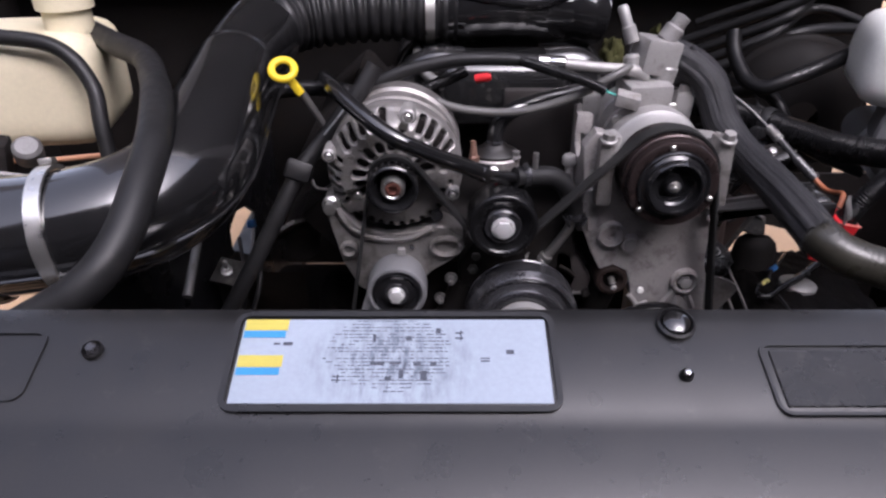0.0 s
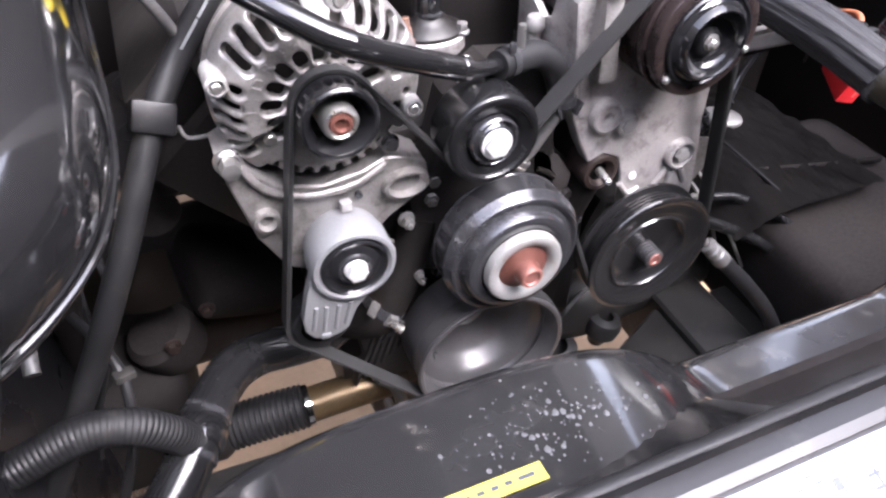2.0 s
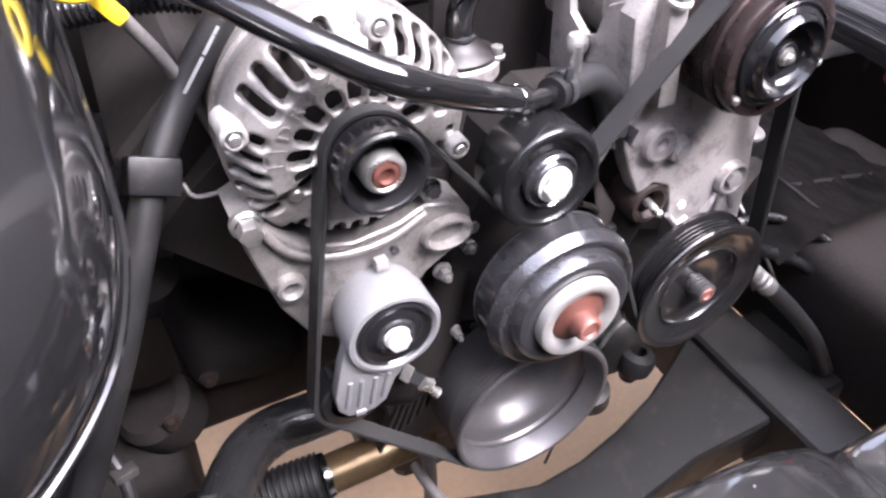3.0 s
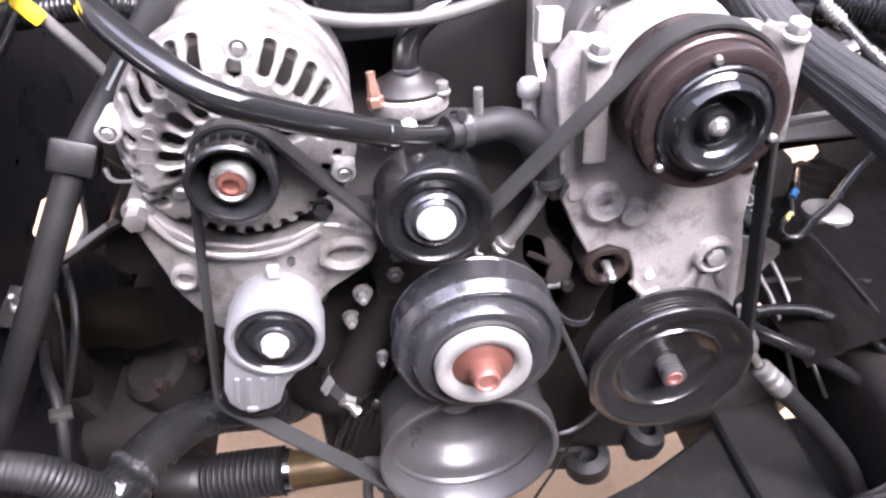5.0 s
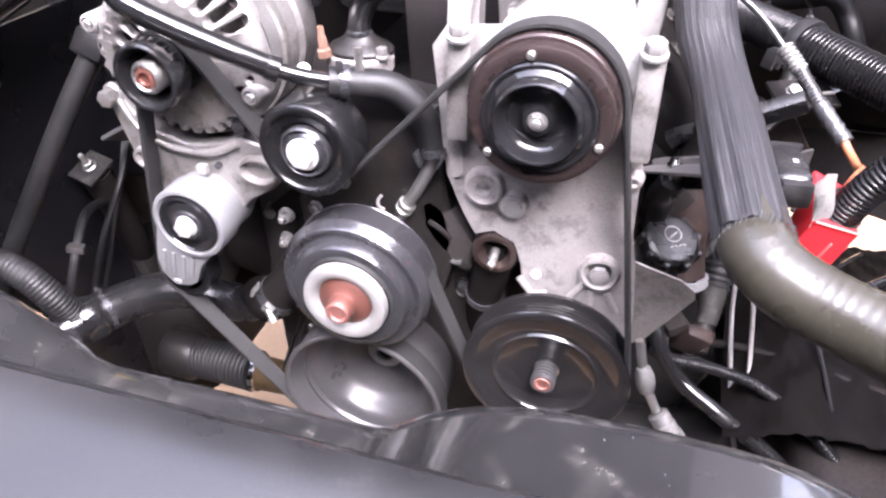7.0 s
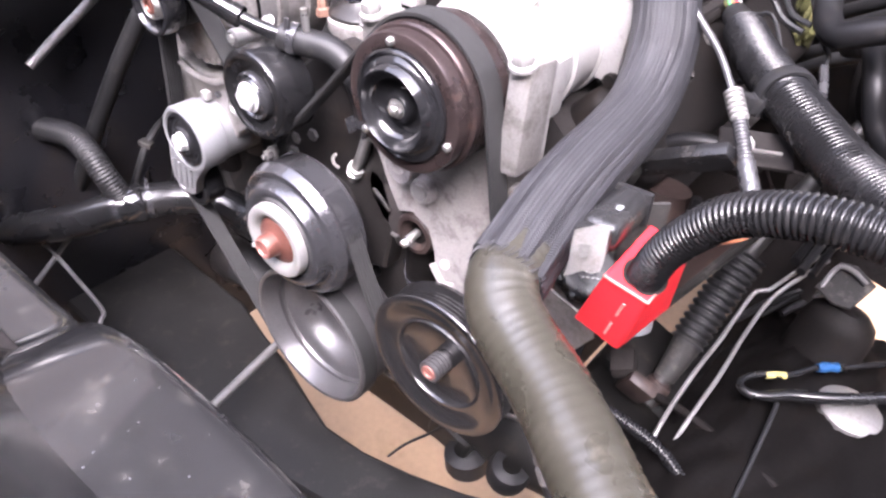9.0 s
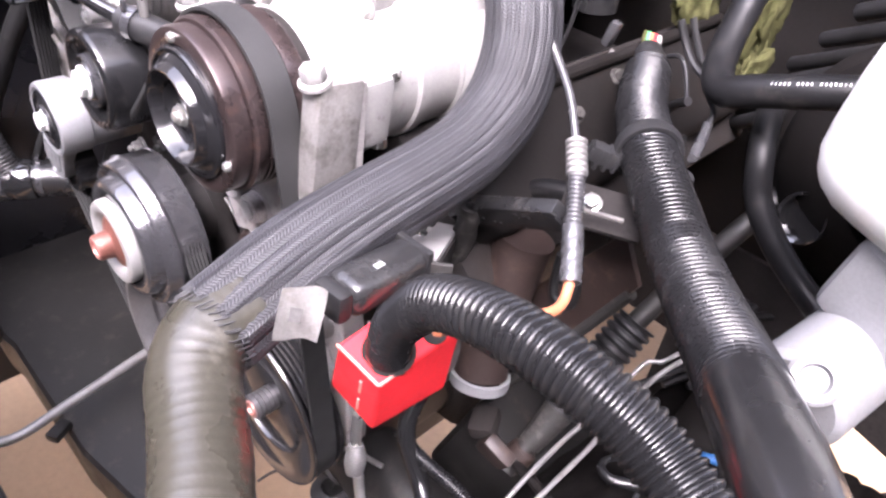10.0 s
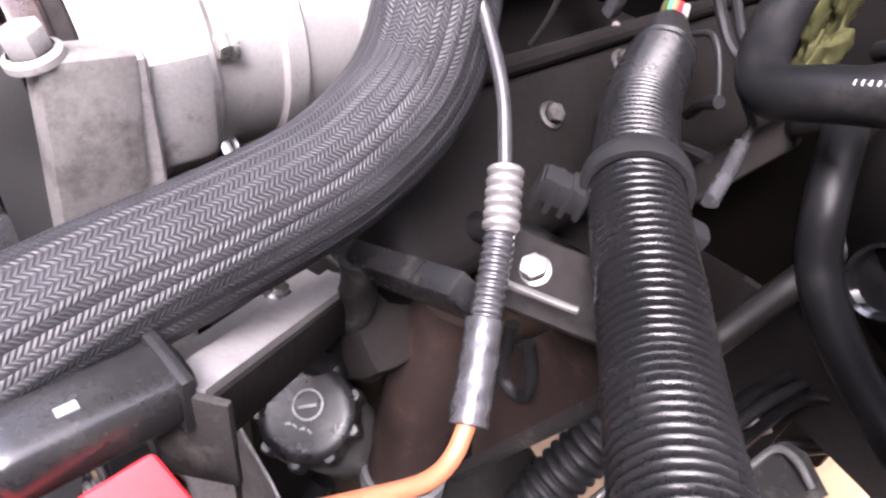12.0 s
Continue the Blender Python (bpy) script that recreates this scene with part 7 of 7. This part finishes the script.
part("mount", box((0.07, 0.05, 0.05), at(0.225, 0.895, 0.50, 0, 15, 0), 0.014, 3), FRAME, sway)
hose_thing("ground_wire", [(0.33, 0.88, 0.62), (0.29, 0.87, 0.615), (0.265, 0.865, 0.595), (0.24, 0.862, 0.575), (0.19, 0.86, 0.57), (0.12, 0.86, 0.568)], 0.003, CAST, "thin pale wire under the steering pulley", "wire", 0.006, 8)
hose_thing("hanging_wire", [(0.24, 0.86, 0.57), (0.225, 0.85, 0.54), (0.19, 0.83, 0.50), (0.165, 0.82, 0.46)], 0.002, RUBBER, "thin black hanging wire", "wire", 0.008, 8)
for s, y0 in ((-1, 0.0), (1, 0.0)):
    fr = thing("frame_rail", (s * 0.46, 1.1, 0.42), "black boxed steel frame rail", "frame rail")
    part("rail", box((0.09, 1.5, 0.13), at(s * 0.47, 1.15, 0.49), 0.012, 3), FRAME, fr)
    part("mount", box((0.12, 0.12, 0.16), at(s * 0.40, 1.02, 0.60, 0, s * 20, 0), 0.02, 3), FRAME, fr)
    arm_t = thing("control_arm", (s * 0.62, 1.05, 0.42), "black steel control arm beside the frame", "control arm")
    part("arm", tube([(s * 0.46, 0.9, 0.46), (s * 0.6, 0.98, 0.44), (s * 0.75, 1.06, 0.42)], 0.03, 0.02, 16), FRAME, arm_t)
    part("arm", tube([(s * 0.46, 1.22, 0.46), (s * 0.6, 1.14, 0.44), (s * 0.75, 1.06, 0.42)], 0.03, 0.02, 16), FRAME, arm_t)

# left inner post and hardware
post = thing("radiator_mount", (-0.36, 0.98, 0.72), "small grey metal plate with a nut and stud beside the frame", "mount")
part("plate", box((0.042, 0.045, 0.005), at(-0.331, 0.916, 0.830, 25, 8, -12), 0.0015), POST, post)
part("bolt", hexbolt(at(-0.333, 0.916, 0.833, 25, 8, 0), 0.007, 0.009, 1.3, 0.014), ZINC, post)
part("stalk", tube([(-0.331, 0.92, 0.823), (-0.345, 0.96, 0.70), (-0.40, 1.02, 0.56)], 0.02, 0.02, 16), DARK, post)
lc = hose_thing("clipped_wire", [(-0.33, 0.92, 0.78), (-0.305, 0.86, 0.80), (-0.283, 0.81, 0.785), (-0.29, 0.78, 0.73), (-0.32, 0.76, 0.66)], 0.0055, RUBBER, "black wire held by a grey clip", "wire", 0.006, 10)
part("clip", box((0.020, 0.012, 0.009), at(-0.281, 0.808, 0.787, 0, 10, 20), 0.002), POST, lc, "grey plastic clip")
part("connector", box((0.014, 0.012, 0.010), at(-0.31, 1.0, 0.87, 0, 0, 20), 0.002), BLUE, lc, "small blue connector")

# right hand wiring by the wheel arch
hose_thing("arch_hose", [(0.44, 0.94, 0.705), (0.49, 0.925, 0.722), (0.56, 0.90, 0.732), (0.66, 0.87, 0.735), (0.77, 0.85, 0.73)], 0.0050, DEEP_BLACK, "black hose crossing the wheel apron", "hose", 0.008, 14)
hose_thing("striped_loom", [(0.640, 1.130, 0.735), (0.623, 1.105, 0.742), (0.593, 1.061, 0.752), (0.573, 1.040, 0.755), (0.555, 1.008, 0.757), (0.535, 0.991, 0.758), (0.523, 0.976, 0.757), (0.522, 0.964, 0.756), (0.534, 0.959, 0.756), (0.549, 0.968, 0.756), (0.567, 0.984, 0.757), (0.603, 1.006, 0.760), (0.651, 1.046, 0.763), (0.70, 1.085, 0.765), (0.78, 1.14, 0.76)], lambda s: 0.0036 + 0.0026 * min(1.0, max(0.0, (s - 0.20) / 0.05)), SHINY_RUBBER, "black taped loom with yellow and blue marks", "wiring loom", 0.005, 14)
plug = thing("wheel_arch_plug", (0.616, 1.022, 0.738), "round pale plug in the wheel arch", "plug")
part("disc", lathe([(0.032, -0.004), (0.032, 0.003), (0.029, 0.006), (0.020, 0.0085), (0, 0.010)], at(0.617, 1.022, 0.737, -4, 6, 0), 40), STEEL_DULL, plug)
hose_thing("apron_wire", [(0.557, 0.975, 0.750), (0.559, 0.966, 0.750), (0.562, 0.932, 0.747), (0.565, 0.884, 0.742), (0.568, 0.83, 0.735)], 0.0022, RUBBER, "thin black wire over the wheel apron", "wire", 0.006, 8)
apron = thing("apron_shelf", (0.54, 1.1, 0.66), "grimy black wheel apron shelf with a rounded hump and grey clip", "apron")
bm = bmesh.new()
grid = []
for j in range(41):
    y = 0.80 + 0.0098 * j
    left = 0.470 + 0.07 * max(0.0, y - 0.88)
    grid.append([bm.verts.new((left + (0.72 - left) * i / 36, y, 0.708 + 0.030 * min(1.0, i / 9) - 0.030 * max(0.0, (y - 1.06) / 0.13) + 0.003 * math.sin(i * 0.9 + 1.7 * math.sin(j * 0.35)) * math.sin(j * 0.55 + 0.8 * math.sin(i * 0.5)) + 0.002 * math.sin(i * 2.3 + j * 1.1))) for i in range(37)])
for p, q in zip(grid, grid[1:]):
    for i in range(36):
        bm.faces.new((p[i], p[i + 1], q[i + 1], q[i]))
bmesh.ops.solidify(bm, geom=bm.faces[:], thickness=0.010)
part("shelf", bm, DEEP_BLACK, apron, angle=60)
part("hump", lathe([(0.040, -0.05), (0.0385, 0.010), (0.034, 0.024), (0.022, 0.034), (0, 0.037)], at(0.570, 1.108, 0.752, -14, 6, 0) @ Matrix.Diagonal((1.0, 0.8, 1.0, 1.0)), 36), DEEP_BLACK, apron, "rounded black hump")
part("clip_plate", plate([(-0.020, -0.022), (-0.024, 0.018), (-0.010, 0.026), (0.018, 0.022), (0.020, -0.016), (0.004, -0.024)], 0.004, at(0.562, 1.118, 0.806, 28, 10, -18), 0.001, 1), POST, apron, "dusty grey metal clip")
part("clip_edge", tube([(0.541, 1.106, 0.800), (0.546, 1.126, 0.820), (0.560, 1.128, 0.823), (0.578, 1.121, 0.818)], 0.003, 0.004, 8), STEEL_DULL, apron, "bright folded edge")
for k, (ax0, ay0, az0) in enumerate(((0.49, 1.18, 0.70), (0.51, 1.21, 0.70), (0.53, 1.23, 0.70))):
    part("clipped_line", tube([(ax0 + 0.05, ay0 + 0.05, az0 + 0.03), (ax0 + 0.01, ay0, az0 + 0.015), (ax0 - 0.02, ay0 - 0.06, az0)], 0.0045, 0.01, 10), RUBBER, apron)
RODS = [[(0.524, 1.212, 0.820), (0.510, 1.173, 0.815), (0.506, 1.122, 0.810)],
        [(0.531, 1.208, 0.820), (0.520, 1.164, 0.815), (0.517, 1.108, 0.810)],
        [(0.551, 1.205, 0.820), (0.533, 1.182, 0.815), (0.528, 1.109, 0.810)]]
for k, line in enumerate(RODS):
    hose_thing("loom_branch", line, (0.0055, 0.005, 0.0045)[k], (MATTE_RUBBER, RUBBER, MATTE_RUBBER)[k], "black wiring branch fanning out behind the wheel arch", "wiring", 0.008, 10)
hose_thing("blue_tape", [(0.590, 1.058, 0.7525), (0.582, 1.050, 0.7540), (0.573, 1.040, 0.7550)], 0.0050, BLUE, "short blue tape wrap on the loom", "tape", 0.004, 10, shape=lambda i, s, a: 1 + 0.15 * math.sin(i * 1.7 + 2 * a))
hose_thing("yellow_tape", [(0.553, 1.005, 0.7575), (0.545, 0.999, 0.7578), (0.537, 0.992, 0.7580)], 0.0038, pbr("pale_yellow_tape", (0.4, 0.36, 0.12), 0.5, 0, 0.2, 90, 0.05), "short yellow-green tape mark on the loom", "tape", 0.006, 8)
wrap = thing("arch_liner", (0.66, 0.9, 0.55), "black plastic wheel arch liner below the wiring", "wheel arch liner")
part("shell", box((0.28, 0.42, 0.22), at(0.69, 0.80, 0.60, 0, -6, 0), 0.05, 4), DARK, wrap)
hose_thing("hood_prop", [(-0.310, 0.815, 0.992), (-0.310, 0.797, 0.980), (-0.310, 0.745, 0.950), (-0.310, 0.705, 0.926)], 0.0060, STEEL_DULL, "pale metal rod low beside the air duct", "rod")

# panels that close the bay's sides, each pierced by an uneven opening to the ground outside
def pierced(outer, inner, depth, m):
    """A sheet between two outlines of as many corners, in the local xy plane."""
    bm = bmesh.new()
    rings = [[[bm.verts.new(m @ Vector((x, y, z))) for x, y in line] for line in (outer, inner)] for z in (0, depth)]
    n = len(outer)
    for i in range(n):
        j = (i + 1) % n
        for k in (0, 1):
            bm.faces.new((rings[k][0][i], rings[k][0][j], rings[k][1][j], rings[k][1][i]))
            bm.faces.new((rings[0][k][i], rings[0][k][j], rings[1][k][j], rings[1][k][i]))
    return bm


sp = thing("splash_panel", (-0.37, 1.0, 0.3), "grimy black splash panel with an uneven opening to the ground outside", "splash panel")
side = Matrix(((0, 0, 1, -0.37), (1, 0, 0, 0), (0, 1, 0, 0), (0, 0, 0, 1)))
part("panel", pierced([(0.6, 0.84), (0.6, 1.02), (1.16, 1.02), (1.6, 1.02), (1.6, 0.75), (1.6, 0.3), (0.6, 0.3)], [(1.052, 0.83), (1.100, 0.842), (1.160, 0.822), (1.208, 0.786), (1.186, 0.75), (1.150, 0.722), (1.050, 0.792)], 0.006, side), SATIN_PANEL, sp)
ap = thing("pierced_apron", (0.65, 1.2, 0.4), "grimy black apron panel with an uneven opening behind the wheel arch", "splash panel")
part("panel", pierced([(0.455, 0.87), (0.60, 0.87), (0.91, 0.87), (0.91, 0.69), (0.91, 0.4), (0.455, 0.4), (0.455, 0.69)], [(0.536, 0.784), (0.60, 0.770), (0.700, 0.744), (0.722, 0.712), (0.700, 0.678), (0.570, 0.675), (0.531, 0.72)], 0.006, Matrix(((1, 0, 0, 0), (0, 0, -1, 1.205), (0, 1, 0, 0), (0, 0, 0, 1)))), DARK, ap)
diff = thing("front_axle_housing", (0.0, 1.15, 0.42), "grimy dark axle housing below the engine", "axle housing")
part("housing", box((0.66, 0.27, 0.13), at(-0.03, 1.18, 0.552), 0.04, 4), IRON_AND_SHADE, diff)
part("end_flange", box((0.15, 0.30, 0.20), at(-0.325, 1.08, 0.50), 0.035, 4), IRON_AND_SHADE, diff)
mount = thing("engine_mount", (-0.22, 1.0, 0.6), "dark grimy engine mount and brackets beside the block", "engine mount")
part("bracket", box((0.13, 0.14, 0.07), at(-0.16, 1.06, 0.66, 10, 25, 12), 0.03, 4), IRON_AND_SHADE, mount)
part("pad", lathe([(0.04, 0), (0.045, 0.01), (0.045, 0.05), (0.035, 0.06), (0, 0.06)], at(-0.25, 1.0, 0.60, 10, -20, 0), 28), DARK, mount)
part("bolt", hexbolt(front(-0.20, 0.955, 0.70), 0.007, 0.010, 1.4), BROWN, mount)
part("bolt", hexbolt(front(-0.25, 0.95, 0.66), 0.007, 0.010, 1.4), BROWN, mount)
ex = thing("exhaust_manifold", (-0.24, 1.05, 0.8), "brown-grey exhaust manifold with a heat shield beside the block", "exhaust manifold")
part("log", tube([(-0.22, 0.95, 0.86), (-0.235, 1.05, 0.85), (-0.24, 1.2, 0.83), (-0.24, 1.35, 0.80)], 0.028, 0.012, 20), BLOCK, ex)
for k in range(3):
    part("runner", tube([(-0.15, 0.97 + 0.12 * k, 0.90), (-0.19, 0.97 + 0.12 * k, 0.89), (-0.23, 0.98 + 0.12 * k, 0.86)], 0.02, 0.01, 16), BLOCK, ex)
part("heat_shield", box((0.07, 0.10, 0.006), at(-0.245, 0.945, 0.885, -30, -28, 12), 0.002, 2), STEEL_DULL, ex, "bent dull metal heat shield")
hose_thing("vent_hose", [(0.352, 0.965, 0.88), (0.364, 0.96, 0.919), (0.368, 0.96, 0.949), (0.391, 0.962, 0.98), (0.42, 0.968, 0.99), (0.45, 0.98, 0.985)], 0.0085, MATTE_RUBBER, "black vent hose curving behind the bracket arm", "hose", 0.006, 14)
hose_thing("sensor_lead", [(0.447, 0.955, 0.945), (0.453, 0.957, 0.922), (0.451, 0.96, 0.902), (0.441, 0.96, 0.897), (0.432, 0.96, 0.905), (0.430, 0.962, 0.94)], 0.0042, RUBBER, "thin black lead hanging in a loop", "lead", 0.005, 10)
hose_thing("bent_wire", [(-0.40, 0.652, 0.665), (-0.33, 0.654, 0.663), (-0.245, 0.648, 0.660), (-0.165, 0.640, 0.658), (-0.150, 0.628, 0.655), (-0.118, 0.600, 0.64), (-0.10, 0.583, 0.62)], 0.0028, STEEL_DULL, "thin bent grey wire low in front of the crossmember", "wire", 0.006, 10)
hose_thing("pale_rod", [(-0.345, 0.694, 0.66), (-0.31, 0.650, 0.66), (-0.27, 0.600, 0.66), (-0.252, 0.578, 0.66)], 0.0036, STEEL_DULL, "short dull metal rod low beside the radiator hose", "rod", 0.008, 10)
pf = thing("pressure_fitting", (0.376, 0.850, 0.964), "bright metal hose fitting on a black elbow beside the bracket", "fitting")
part("elbow", tube([(0.376, 0.851, 0.964), (0.373, 0.858, 0.952), (0.369, 0.87, 0.933), (0.367, 0.885, 0.895)], 0.0125, 0.005, 18, lambda i, s, a: 1 + 0.05 * math.sin(i * 0.8 + a)), SHINY_RUBBER, pf)
way = Vector((0.373, 0.862, 1.0)) - Vector((0.376, 0.850, 0.964))
part("fitting", lathe([(0.0, 0), (0.0062, 0), (0.0066, 0.003), (0.0050, 0.005), (0.0050, 0.011), (0.0068, 0.012), (0.0068, 0.014), (0.0046, 0.015), (0.0046, 0.018), (0, 0.018)], along((0.376, 0.850, 0.964), way), 24), CHROME, pf, "polished metal fitting")
